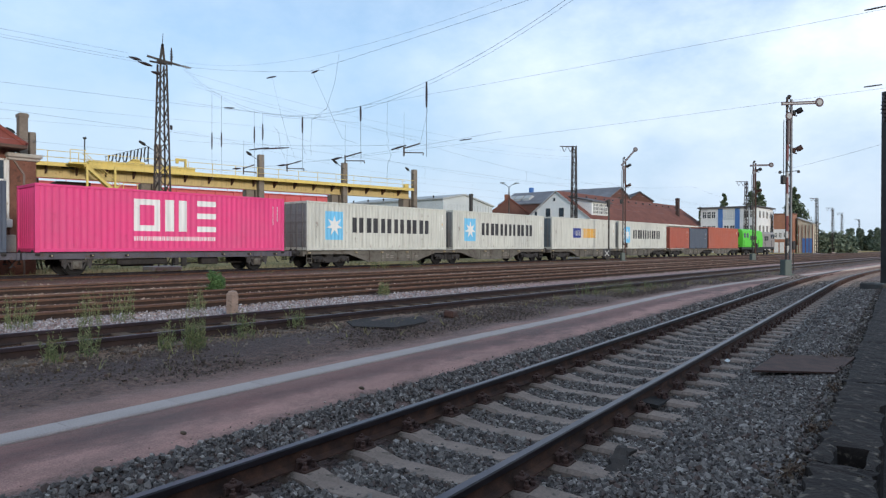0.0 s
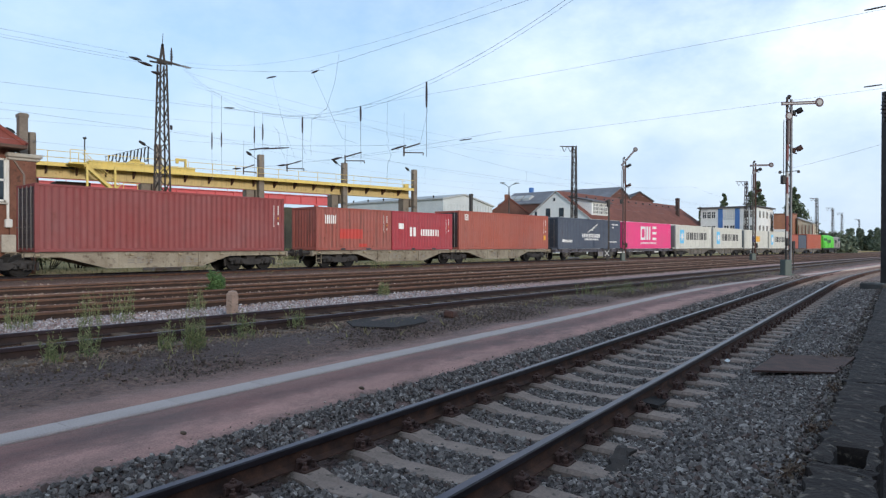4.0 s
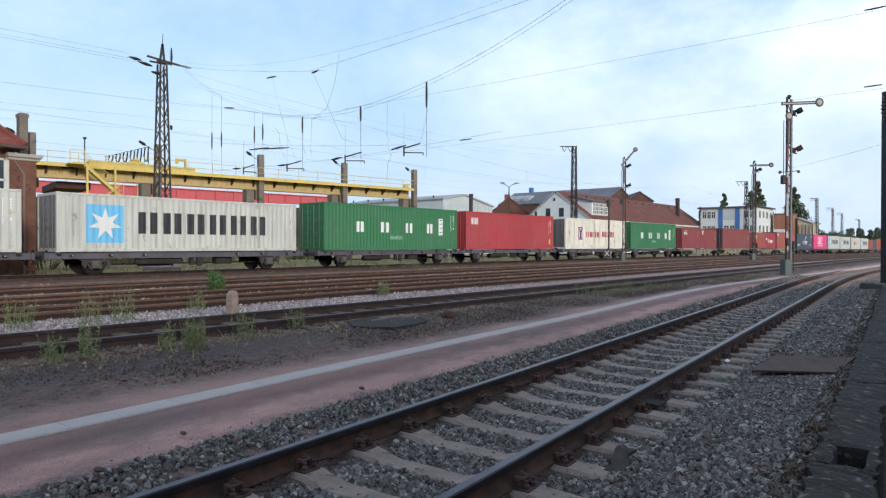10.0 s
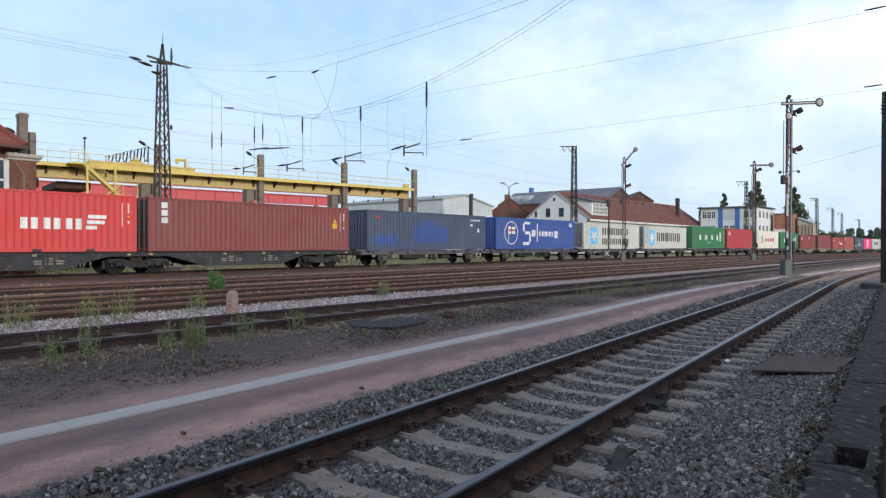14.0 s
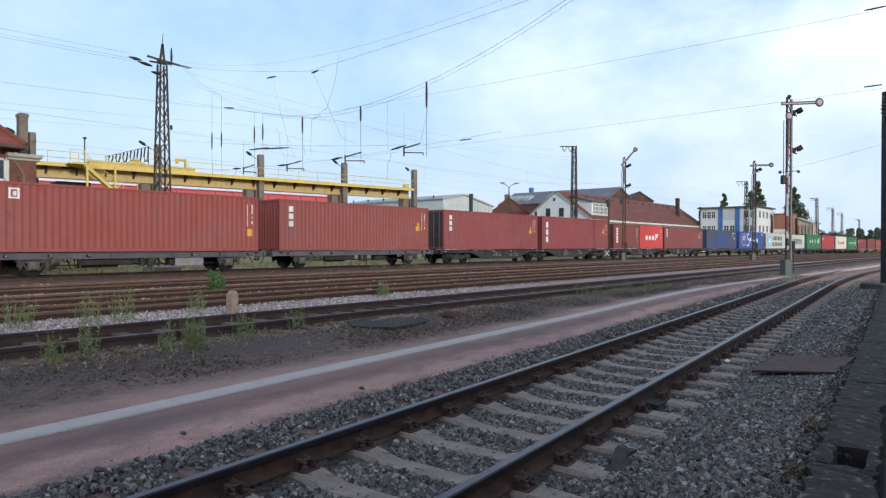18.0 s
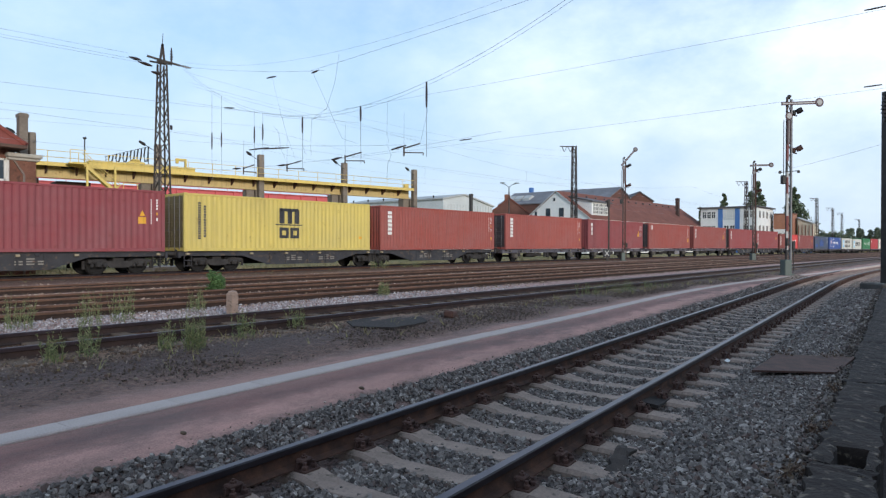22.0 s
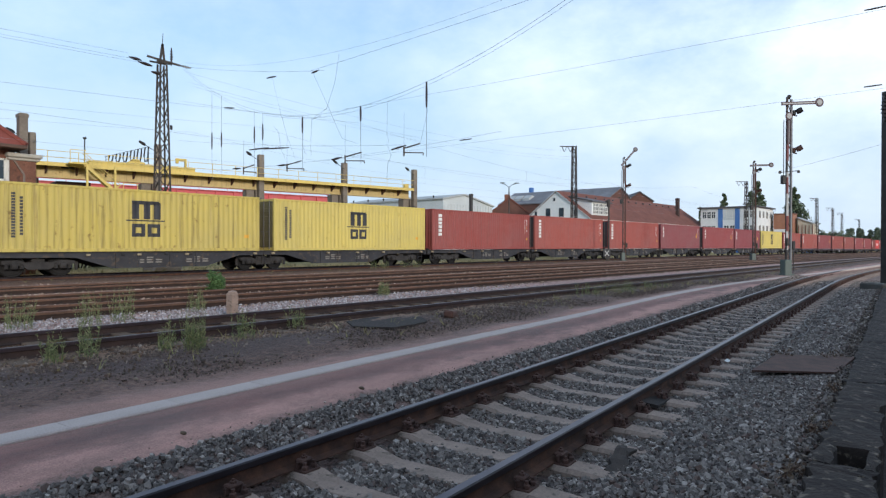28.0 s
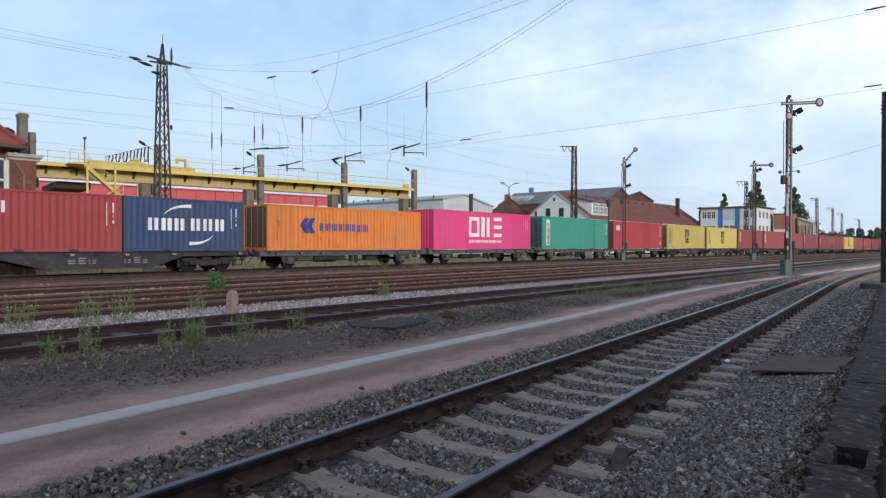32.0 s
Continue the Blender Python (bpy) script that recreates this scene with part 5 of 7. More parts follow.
def semaphore(x, y, h, arm_up, label, rusty=False, face=-41.0):
    """A mechanical semaphore: narrow lattice mast, arm with a round end, lamps, wire gear and a base box."""
    s = thing("semaphore_signal", label, "railway signal", "semaphore signals", m=pose(x, y, float(fall(x)), 0, 0, face))
    b = Build()
    b.box(-0.16, -0.08, -0.05, 0.05, 0.0, h, 0.01)
    part("mast_channel", Build().box(0.075, 0.165, -0.06, 0.06, 0.0, h - 0.1, 0.01), MAT["iron"] if rusty else SIGNAL_PALE, s)
    z = 0.4
    n = 0
    while z + 0.5 < h:
        e = 1 if n % 2 else -1
        b.beam((-0.12 * e, 0, z), (0.12 * e, 0, z + 0.5), 0.03)
        z += 0.5
        n += 1
    part("mast", b.mesh("mast", False), MAT["mast_steel"], s)
    for z0, z1, mat in () if rusty else ((1.3, 2.25, SIGNAL_WHITE), (2.25, 3.05, RED_PAINT), (3.05, 4.2, SIGNAL_WHITE), (4.2, 5.05, RED_PAINT), (5.05, 5.3, SIGNAL_WHITE), (5.9, 6.75, RED_PAINT)):
        part("mast_plate", Build().box(-0.175, -0.06, -0.075, -0.052, z0, z1), mat, s)
    piv = Matrix.Translation((0.0, -0.14, h - 0.35)) @ Matrix.Rotation(-radians(arm_up), 4, 'Y')
    arm = Build().box(-0.55, 1.45, -0.02, 0.02, -0.085, 0.085, 0.008)
    a = part("arm", arm, SIGNAL_DARK, s, m=piv)
    part("arm_stripe", Build().box(-0.48, 1.35, -0.026, -0.021, -0.032, 0.032), SIGNAL_PALE if rusty else SIGNAL_WHITE, a)
    disc = Build().lathe([(0.23, -0.02), (0.23, 0.02)], 20, pose(1.62, 0, 0, 90))
    part("arm_disc", disc, SIGNAL_DARK, a)
    part("disc_face", Build().lathe([(0.15, -0.026), (0.15, 0.026)], 20, pose(1.62, 0, 0, 90)), SIGNAL_PALE if rusty else SIGNAL_WHITE, a)
    part("finial", Build().lathe([(0.05, 0), (0.05, 0.06), (0.1, 0.1), (0.09, 0.2), (0.0, 0.24)], 10, pose(0, 0, h - 0.1)), MAT["mast_steel"], s)
    for z, mat in ((h - 0.8, MAT["dark_steel"]), (h - 2.75, MAT["iron"])):
        part("lamp", Build().box(0.17, 0.36, -0.10, 0.10, z - 0.12, z + 0.14, 0.05).lathe([(0.12, 0), (0.15, 0.14), (0.13, 0.3)], 12, pose(0.36, -0.08, z + 0.02, 40, 55)), mat, s)
        part("lamp_bracket", Build().beam((0.16, 0, z - 0.1), (0.45, 0, z - 0.16), 0.05), MAT["mast_steel"], s)
    part("repeater_disc", Build().lathe([(0.21, 0), (0.21, 0.03)], 18, pose(-0.1, -0.12, h - 1.0, 90)), SIGNAL_DARK, s)
    part("repeater_face", Build().lathe([(0.14, 0), (0.14, 0.035)], 18, pose(-0.1, -0.125, h - 1.0, 90)), SIGNAL_PALE if rusty else SIGNAL_WHITE, s)
    low = part("lower_arm", Build().box(-0.19, -0.02, -0.135, -0.10, h - 2.45, h - 1.15, 0.006), SIGNAL_DARK, s)
    part("lower_arm_stripe", Build().box(-0.135, -0.075, -0.142, -0.136, h - 2.38, h - 1.22), SIGNAL_PALE, low)
    part("balance_weight", Build().box(-0.42, -0.2, -0.1, 0.1, h - 4.5, h - 4.05, 0.03).rod((-0.3, 0, h - 4.1), (-0.3, 0, h - 1.2), 0.02, 6), MAT["dark_steel"], s)
    part("wire_wheel", Build().lathe([(0.08, 0), (0.08, 0.04)], 12, pose(-0.55, -0.05, h - 3.9, 90)).lathe([(0.08, 0), (0.08, 0.04)], 12, pose(0.5, -0.05, h - 3.85, 90)).beam((-0.55, 0, h - 3.9), (0.5, 0, h - 3.8), 0.04), MAT["dark_steel"], s)
    part("base_box", Build().box(-0.34, 0.06, -0.22, 0.2, -0.1, 0.78, 0.03).box(-0.36, 0.2, -0.24, 0.26, -0.15, 0.06, 0.03), SIGNAL_GREY, s)
    part("drive_lever", Build().box(-0.24, -0.10, -0.2, -0.08, 1.5, 1.9, 0.03).box(0.16, 0.34, -0.12, 0.06, 1.3, 1.75, 0.04).beam((-0.2, -0.14, 0.7), (-0.2, -0.14, 1.6), 0.03).beam((0.26, -0.05, 0.2), (0.24, -0.05, 1.4), 0.03), MAT["dark_steel"], s)
    return s


semaphore(36.8, 8.07, 9.2, 4, "tall red and white semaphore signal with a level arm")
semaphore(64.3, 17.0, 9.35, 3, "red and white semaphore signal with a level arm, farther along", True)
semaphore(59.3, 27.6, 10.1, 48, "semaphore signal with its arm raised slantwise", True)


def small_post():
    s = thing("distant_signal", "dark low signal post with a small lamp head", "railway signal", m=pose(56.2, 27.7, 0, 0, 0, -41))
    part("post", Build().box(-0.06, 0.06, -0.06, 0.06, 0, 5.7, 0.01), MAT["mast_steel"], s)
    part("head", Build().box(-0.14, 0.14, -0.05, 0.16, 5.1, 5.85, 0.05), MAT["dark_steel"], s)
    part("hood", Build().box(-0.36, -0.1, -0.2, 0.1, 5.6, 5.75, 0.04), MAT["dark_steel"], s)
    t = thing("shunting_board", "small black board with a white cross", "railway sign", m=pose(55.2, 27.4, 0, 0, 0, -41))
    part("stake", Build().box(-0.04, 0.04, -0.04, 0.04, 0, 0.6), MAT["mast_steel"], t)
    part("board", Build().box(-0.35, 0.35, -0.02, 0.02, 0.35, 1.15, 0.01), MAT["black_mark"], t)
    part("cross", Build().beam((-0.2, -0.03, 0.51), (0.2, -0.03, 0.99), 0.012, 0.075).beam((-0.2, -0.036, 0.99), (0.2, -0.036, 0.51), 0.012, 0.075), SIGNAL_WHITE, t)


small_post()


STONE_EDGE = surface("mast_foot_concrete", "55524e", "403d3a", 2, 20, 0.95, 0, 0.4, 0.01)


def edge_mast():
    m = thing("steel_mast", "dark riveted steel mast on a concrete foot beside the platform edge", "mast", m=pose(29.35, 3.0, 0, 0, 0, -41))
    b = Build()
    for k in (-0.18, 0.18):
        b.box(k - 0.05, k + 0.05, -0.15, 0.15, 0, 7.35, 0.01)
    for i in range(14):
        b.box(-0.18, 0.18, -0.14, -0.12, 0.3 + i * 0.5, 0.42 + i * 0.5)
    part("column", b.mesh("column", False), MAT["dark_steel"], m)
    part("foot", Build().box(-0.75, 0.9, -0.5, 0.6, -0.35, 0.1, 0.05), STONE_EDGE, m)
    ib = Build()
    insulator_build(ib, (-0.25, 0, 6.2), (-0.25, 0, 7.2), 0.11, 7)
    part("insulator", ib.mesh("insulator", False), CERAMIC, m)


edge_mast()


# ---------------------------------------------------------------- overhead wires
def sagging(p, q, sag, n=24):
    p, q = Vector(p), Vector(q)
    return [p.lerp(q, i / n) - Vector((0, 0, 4 * sag * (i / n) * (1 - i / n))) for i in range(n + 1)]


def wire(p, q, sag=0.0, r=0.012, n=24, label="thin dark overhead line wire", span=None):
    r = r * 0.7
    if span is not None:
        return part("span_wire", Build().tube(sagging(p, q, sag, n), r).mesh("span_wire", False), WIRE, span)
    return tagged(part("overhead_wire", Build().tube(sagging(p, q, sag, n), r).mesh("overhead_wire", False), WIRE), label, "wire", "overhead wires")


def catenary(y, contact, carry, spans, dropper_gap=7.0):
    """Contact and carrying wire with droppers over one track."""
    for x0, x1 in spans:
        b0, b1 = float(drift(x0)), float(drift(x1))
        wire((x0, y + b0, contact), (x1, y + b1, contact), 0.05, 0.006, 8, "thin contact wire over the track")
        wire((x0, y + b0, carry + 0.9), (x1, y + b1, carry + 0.9), 1.2, 0.006, 24, "carrying wire over the track")
        n = max(2, int((x1 - x0) / dropper_gap))
        for i in range(1, n):
            u = i / n
            x = x0 + (x1 - x0) * u
            top = carry + 0.9 - 4.8 * u * (1 - u)
            tagged(part("dropper_wire", Build().tube([(x, y + float(drift(x)), contact - 0.05), (x, y + float(drift(x)), top)], 0.005, 4).mesh("dropper_wire", False), WIRE), "dropper wire between contact and carrying wire", "wire", "dropper wires")


catenary(TRAIN_Y, 5.95, 7.2, [(-45, 20), (20, 62), (62, 120), (120, 185), (185, 240)], 12)
catenary(TRACK_5, 5.6, 6.3, [(-45, 20), (20, 62), (62, 120), (120, 185)], 14)
catenary(38.0, 6.2, 7.6, [(-45, 20), (20, 62), (62, 120)], 14)

# spans across the yard
SPAN = thing("cross_span", "sagging cross-span of thin wires with insulators and arms over the yard", "overhead line")
wire((18.6, 36.3, 11.95), (13.25, -1.3, 11.95), 5.3, 0.0075, 48, "heavy cross-span wire sagging over the yard", span=SPAN)
wire((18.6, 36.35, 11.85), (13.25, -1.3, 11.8), 5.3, 0.0065, 48, "cross-span wire sagging over the yard", span=SPAN)
wire((18.6, 36.4, 12.3), (10.8, -18.4, 12.37), 3.83, 0.0045, 48, "cross-span wire over the yard", span=SPAN)
wire((16.5, 21.7, 8.72), (12.9, -4.0, 7.9), 0.1, 0.007, 12, span=SPAN)
wire((28.9, 34.0, 10.85), (33.0, -4.0, 11.6), 0.12, 0.009, span=SPAN)
wire((31.3, 39.5, 7.95), (40.0, -4.0, 9.75), 0.1, 0.009, span=SPAN)
wire((90.0, 21.4, 10.9), (66.0, -0.5, 12.2), 0.2, 0.016, span=SPAN)
for jumper in (((17.0, 20.31, 9.3), (17.0, 20.56, 8.19), (17.0, 21.1, 7.19), (17.0, 22.12, 6.85)), ((17.0, 22.05, 8.89), (17.0, 20.95, 7.17), (17.0, 20.12, 5.84), (17.0, 19.2, 5.54)),
               ((17.0, 24.9, 6.9), (17.0, 24.5, 6.6), (17.0, 24.35, 5.9), (17.0, 24.0, 5.3)),
               ((17.0, 17.48, 6.96), (17.0, 17.48, 6.21), (17.0, 17.51, 5.68), (17.0, 17.39, 5.49), (17.0, 17.54, 5.33), (17.0, 17.42, 5.19), (17.0, 17.27, 4.9), (17.0, 17.45, 4.6), (17.0, 17.51, 4.0)),
               ((17.0, 21.49, 6.95), (17.0, 22.1, 6.82), (17.0, 22.14, 6.19), (17.0, 22.18, 5.67), (17.0, 22.11, 5.34)),
               ((17.0, 22.69, 6.35), (17.0, 22.74, 5.89), (17.0, 22.62, 5.56), (17.0, 22.46, 5.38)), ((17.0, 15.39, 6.41), (17.0, 15.53, 5.96), (17.0, 15.67, 5.47), (17.0, 15.78, 5.24))):
    part("jumper_wire", Build().tube(jumper, 0.0055, 5).mesh("jumper_wire", False), WIRE, SPAN, "loose hanging jumper wire")
wire((18.3, 36.3, 9.95), (20.0, 29.2, 8.45), 0.02, 0.008, 8, span=SPAN)
wire((20.0, 29.2, 8.45), (16.6, 22.2, 6.95), 0.05, 0.008, 8, span=SPAN)
wire((18.7, 36.2, 12.0), (20.0, 25.0, 10.08), 0.15, 0.008, 12, span=SPAN)
wire((18.3, 36.3, 7.6), (20.0, 19.4, 5.86), 0.15, 0.008, 16, span=SPAN)
wire((20.0, 29.4, 10.5), (20.1, 27.5, 6.0), 0.35, 0.007, 16, "loose hanging jumper wire", span=SPAN)
# feeders from the mast
for dz, dy in ((0.3, 0.2), (-0.1, -0.3), (-0.4, -0.9)):
    wire((15.6, 36.5 + dy, 11.9 + dz), (-60, 33.0 + dy * 2, 13.6 + dz * 1.5), 1.4, 0.009)
for dz, dy in ((0.1, 0.1), (-0.5, 0.0), (-0.8, -0.4)):
    wire((18.9, 36.5 + dy, 11.7 + dz), (61.9, 34.6, 11.6 + dz), 0.9, 0.007)


def hanging(x, y, z0, z1):
    ib = Build()
    insulator_build(ib, (0, 0, z0 - z1), (0, 0, 0), 0.05, 9)
    t = part("hanging_insulator", ib.mesh("hanging_insulator", False), CERAMIC, SPAN, "dark hanging insulator", m=pose(x, y, z1))
    part("hanger_wire", Build().tube([(0, 0, z0 - z1), (0.03, 0.02, z0 - z1 - 1.6)], 0.008, 4), WIRE, t)
    top = 6.65 + (y - 17.5) ** 2 * 0.0151
    if top - z1 > 0.2:
        part("hanger_wire", Build().tube([(0, 0, 0), (0, 0, top - z1)], 0.008, 4), WIRE, t)


for hx, hy, hz0, hz1 in ((15.43, 14.04, 6.0, 6.83), (15.98, 17.85, 6.1, 6.66), (16.6, 22.21, 6.25, 6.92), (17.26, 26.85, 6.38, 7.14), (17.13, 25.95, 6.4, 7.14), (18.0, 32.07, 6.64, 7.55), (17.81, 30.77, 6.62, 7.38)):
    hanging(hx, hy, hz0, hz1)


def lying(p, q):
    ib = Build()
    insulator_build(ib, (0, 0, 0), Vector(q) - Vector(p), 0.05, 7)
    part("strain_insulator", ib.mesh("strain_insulator", False), CERAMIC, SPAN, "dark insulator set in a wire", m=pose(*p))


for lx, ly, lz, tx, ty, tz in ((20.0, 34.24, 9.52, 0.1, -0.9, -0.12), (20.0, 29.9, 10.53, 0.1, -0.7, 0.0), (20.0, 26.0, 10.12, 0.05, -0.5, 0.08), (20.0, 20.3, 5.74, 0.1, -0.8, 0.12),
                               (33.7, 27.6, 8.62, 0.15, -0.9, 0.04), (32.1, 4.2, 11.46, 0.06, -0.75, 0.02), (38.2, 5.0, 9.5, 0.12, -0.75, 0.03), (20.0, 31.6, 6.80, 0.2, -1.6, 0.0), (20.0, 30.2, 6.72, 0.2, -2.0, -0.1)):
    lying((lx, ly, lz), (lx + tx, ly + ty, lz + tz))

ARM = surface("registration_arm", "6a625c", "4e4843", 4, 30, 0.7, 0.2, 0)


def steady_arm(x, y, z, ln):
    """A registration arm of the overhead line: upright, raised arm and level arm."""
    t = part("steady_arm", Build().rod((0, 0, -0.28), (0, 0, 0.08), 0.035, 6), ARM, SPAN, "rusty steel registration arm", m=pose(x, y, z))
    part("raised_arm", Build().rod((0, 0, 0.02), (0.05, -ln, 0.13), 0.028, 6), ARM, t)
    part("level_arm", Build().rod((0, 0, -0.14), (0.05, -ln * 1.2, -0.24), 0.022, 6).rod((0.05, -ln * 1.2, -0.24), (0.05, -ln * 1.2, -0.34), 0.02, 6), ARM, t)
    part("hanger", Build().tube([(0, 0, 0.08), (0, 0, 1.4)], 0.006, 4), WIRE, t)


for sy, sz, ln in ((17.18, 5.2, 0.8), (20.62, 5.17, 0.95), (24.7, 5.16, 1.0), (28.33, 5.28, 0.85)):
    steady_arm(17.6, sy, sz, ln)
lying((17.6, 21.5, 5.15), (17.65, 20.9, 5.2))
lying((17.6, 25.4, 5.2), (17.65, 24.75, 5.2))
lying((17.6, 29.3, 5.35), (17.65, 28.7, 5.33))
wire((17.6, 31.0, 5.4), (17.6, 12.6, 5.35), 0.2, 0.006, 16, span=SPAN)

# ---------------------------------------------------------------- crane runway
CRANE = paint("crane_yellow", "d9bd66", dirt="7a683c", wear=0.35)
# duller copy of the yellow: grime plus the web's shade under the walkway
CRANE_DULL = paint("crane_yellow_shaded", "c2aa72", dirt="6f6040", wear=0.6)
CRANE_RED = paint("girder_red", "c8575a", dirt="6a3a34", wear=0.25)
COLUMN = surface("column_concrete", "84796d", "6b6157", 0.8, 14, 0.92, 0, 0.3, 0.01, 0.06, "565049")
RUN_TURN = -9.1
RUN_ORIGIN = Vector((41.3, 58.8, 0.0))


def runway():
    r = thing("crane_runway", "long yellow steel crane runway girder with a handrail walkway", "crane runway", m=pose(41.3, 58.8, -0.35, 0, 0, RUN_TURN))
    sec = [(-0.28, 7.62), (0.28, 7.62), (0.28, 7.74), (0.04, 7.74), (0.04, 8.70), (-0.04, 8.70), (-0.04, 7.74), (-0.28, 7.74)]
    part("girder_web", Build().prism(sec, 0, -42, 17.2), CRANE_DULL, r, "dull yellow web, grime and shade both in its paint")
    part("top_flange", Build().box(-42, 17.2, -0.42, 0.42, 8.703, 8.80), CRANE, r)
    part("toe_board", Build().box(-42, 17.1, -1.27, -1.253, 8.55, 8.88), CRANE, r)
    for k in range(25):
        x = -41 + k * 2.35
        part("stiffener", Build().prism([(-1.2, 8.698), (-0.043, 8.698), (-0.043, 7.95), (-0.25, 7.95)], 0, x - 0.05, x + 0.05), MAT["iron"], r)
    part("walkway", Build().box(-42, 17.1, -1.25, -0.42, 8.70, 8.76).mesh("walkway", False), CRANE, r)
    for k in range(25):
        x = -41 + k * 2.35
        part("handrail_post", Build().rod((x, -1.2, 8.76), (x, -1.2, 9.85), 0.028, 6), CRANE, r)
    for z in (9.3, 9.85):
        part("handrail", Build().rod((-42, -1.2, z), (17.1, -1.2, z), 0.025, 6), CRANE, r)
    part("rail_stop", Build().box(16.5, 17.1, -0.2, 0.2, 8.8, 9.5, 0.03), CRANE, r)
    cols = (-23.3, -13.1, -2.8, 7.4, 17.6)
    for k, x in enumerate(cols):
        c = thing("concrete_column", "weathered square concrete column carrying the crane runway", "column", "columns of the crane runway", m=pose(*(Matrix.Translation(RUN_ORIGIN) @ Matrix.Rotation(radians(RUN_TURN), 4, 'Z') @ Vector((x, 0, 0))), 0, 0, RUN_TURN))
        part("shaft", Build().box(-0.29, 0.29, -0.95, -0.35, 0, 10.95, 0.04), COLUMN, c)
        part("bracket", Build().box(-0.42, 0.42, -0.35, 0.75, 6.3, 7.25, 0.04).box(-1.35, -0.5, -0.2, 0.9, 0, 7.25, 0.04), COLUMN, c)
        lamp = part("lamp_arm", Build().rod((-0.2, -0.95, 10.2), (-1.4, -1.2, 10.8), 0.03, 6), MAT["dark_steel"], c)
        part("lamp_head", Build().lathe([(0.04, -0.1), (0.11, 0.0), (0.15, 0.2), (0.11, 0.55), (0.04, 0.65)], 12, pose(-1.3, -1.2, 10.75, 0, -62, 10)), MAT["dark_steel"], lamp)


runway()


def crane():
    """The crane's end carriage on the runway, with its stair tower and cable festoon."""
    c = thing("overhead_crane", "yellow overhead crane carriage with machinery and cable loops", "crane", m=pose(41.3, 58.8, -0.35, 0, 0, RUN_TURN))
    part("end_carriage", Build().box(-19.0, -9.6, -0.7, 0.9, 8.82, 9.32, 0.04).box(-20.2, -19.0, -0.5, 0.7, 8.82, 9.12, 0.04), CRANE, c)
    part("drive_unit", Build().box(-10.4, -10.25, -0.2, 0.2, 9.32, 10.25, 0.03).box(-11.3, -10.4, -0.12, 0.12, 10.05, 10.25, 0.04).box(-11.25, -11.0, -0.15, 0.15, 9.75, 10.05, 0.03).box(-9.6, -8.6, -0.4, 0.4, 8.8, 9.0, 0.03), CRANE, c)
    part("drive_housing", Build().box(-15.6, -14.2, -0.5, 0.5, 9.32, 9.55, 0.04).box(-15.3, -14.6, -0.4, 0.4, 9.55, 9.8, 0.05), CRANE, c)
    for k in range(6):
        x = -17.0 + k * 0.62
        hgt = 0.5 + 0.17 * k
        top = 10.0 + 0.22 * k
        part("festoon_cable", Build().tube([(x, 0.6, top), (x - 0.10, 0.6, top - hgt * 0.6), (x - 0.02, 0.6, top - hgt * 0.98), (x + 0.16, 0.6, top - hgt), (x + 0.26, 0.6, top - hgt * 0.5), (x + 0.3, 0.6, top + 0.06)], 0.07, 6).mesh("festoon_cable", False), MAT["dark_steel"], c)
    part("cable_rail", Build().beam((-17.4, 0.6, 9.9), (-13.5, 0.6, 11.25), 0.05).beam((-13.6, 0.6, 11.22), (-13.6, 0.6, 9.3), 0.06).beam((-17.3, 0.6, 9.92), (-17.3, 0.6, 9.3), 0.05), MAT["dark_steel"], c)
    part("wheel_guard", Build().box(-21.0, -20.0, -0.3, 0.3, 8.5, 9.0, 0.05), MAT["dark_steel"], c)
    part("bridge_beam", Build().box(-21.2, -18.4, 1.4, 9.0, 6.85, 7.5, 0.05).rod((-23.2, 0.9, 7.2), (-22.6, 0.9, 7.2), 0.42, 14), MAT["iron"], c, "dark rusty cross beam and drum")
    s = thing("stair_tower", "yellow steel zigzag stair climbing to the crane runway", "staircase", m=pose(43.1, 58.5, -0.2, 0, 0, RUN_TURN))
    x0, x1, run = -21.5, -18.7, 1.0
    levels = [8.6, 6.0, 3.6, 1.4]
    for k in range(3):
        a, b = (x0, x1) if k % 2 == 0 else (x1, x0)
        yy = -2.2 - 1.0 * (k % 2)
        for dy in (-0.42, 0.42):
            part("stringer", Build().beam((a, yy + dy, levels[k]), (b, yy + dy, levels[k + 1]), 0.05, 0.24), CRANE, s)
            part("handrail", Build().beam((a, yy + dy, levels[k] + 1.0), (b, yy + dy, levels[k + 1] + 1.0), 0.045), CRANE, s)
            part("knee_rail", Build().beam((a, yy + dy, levels[k] + 0.5), (b, yy + dy, levels[k + 1] + 0.5), 0.035), CRANE, s)
        n = 11
        for i in range(1, n):
            u = i / n
            part("tread", Build().box(-0.13, 0.13, -0.4, 0.4, -0.02, 0.02), CRANE, s, m=pose(a + (b - a) * u, yy, levels[k] + (levels[k + 1] - levels[k]) * u))
        part("landing", Build().box(b - (0.1 if b > a else 1.3), b + (1.3 if b > a else 0.1), -3.7, -1.7, levels[k + 1] - 0.06, levels[k + 1]), CRANE, s)
        for e in (0.05, 1.2):
            xx = b + (e if b > a else -e)
            part("landing_post", Build().beam((xx, -3.65, levels[k + 1]), (xx, -3.65, levels[k + 1] + 1.05), 0.05), CRANE, s)
        part("landing_rail", Build().beam((b, -3.65, levels[k + 1] + 1.05), (b + (1.25 if b > a else -1.25), -3.65, levels[k + 1] + 1.05), 0.05), CRANE, s)
    part("platform", Build().box(-22.7, -21.3, -2.8, -0.4, 8.55, 8.65), CRANE, s)
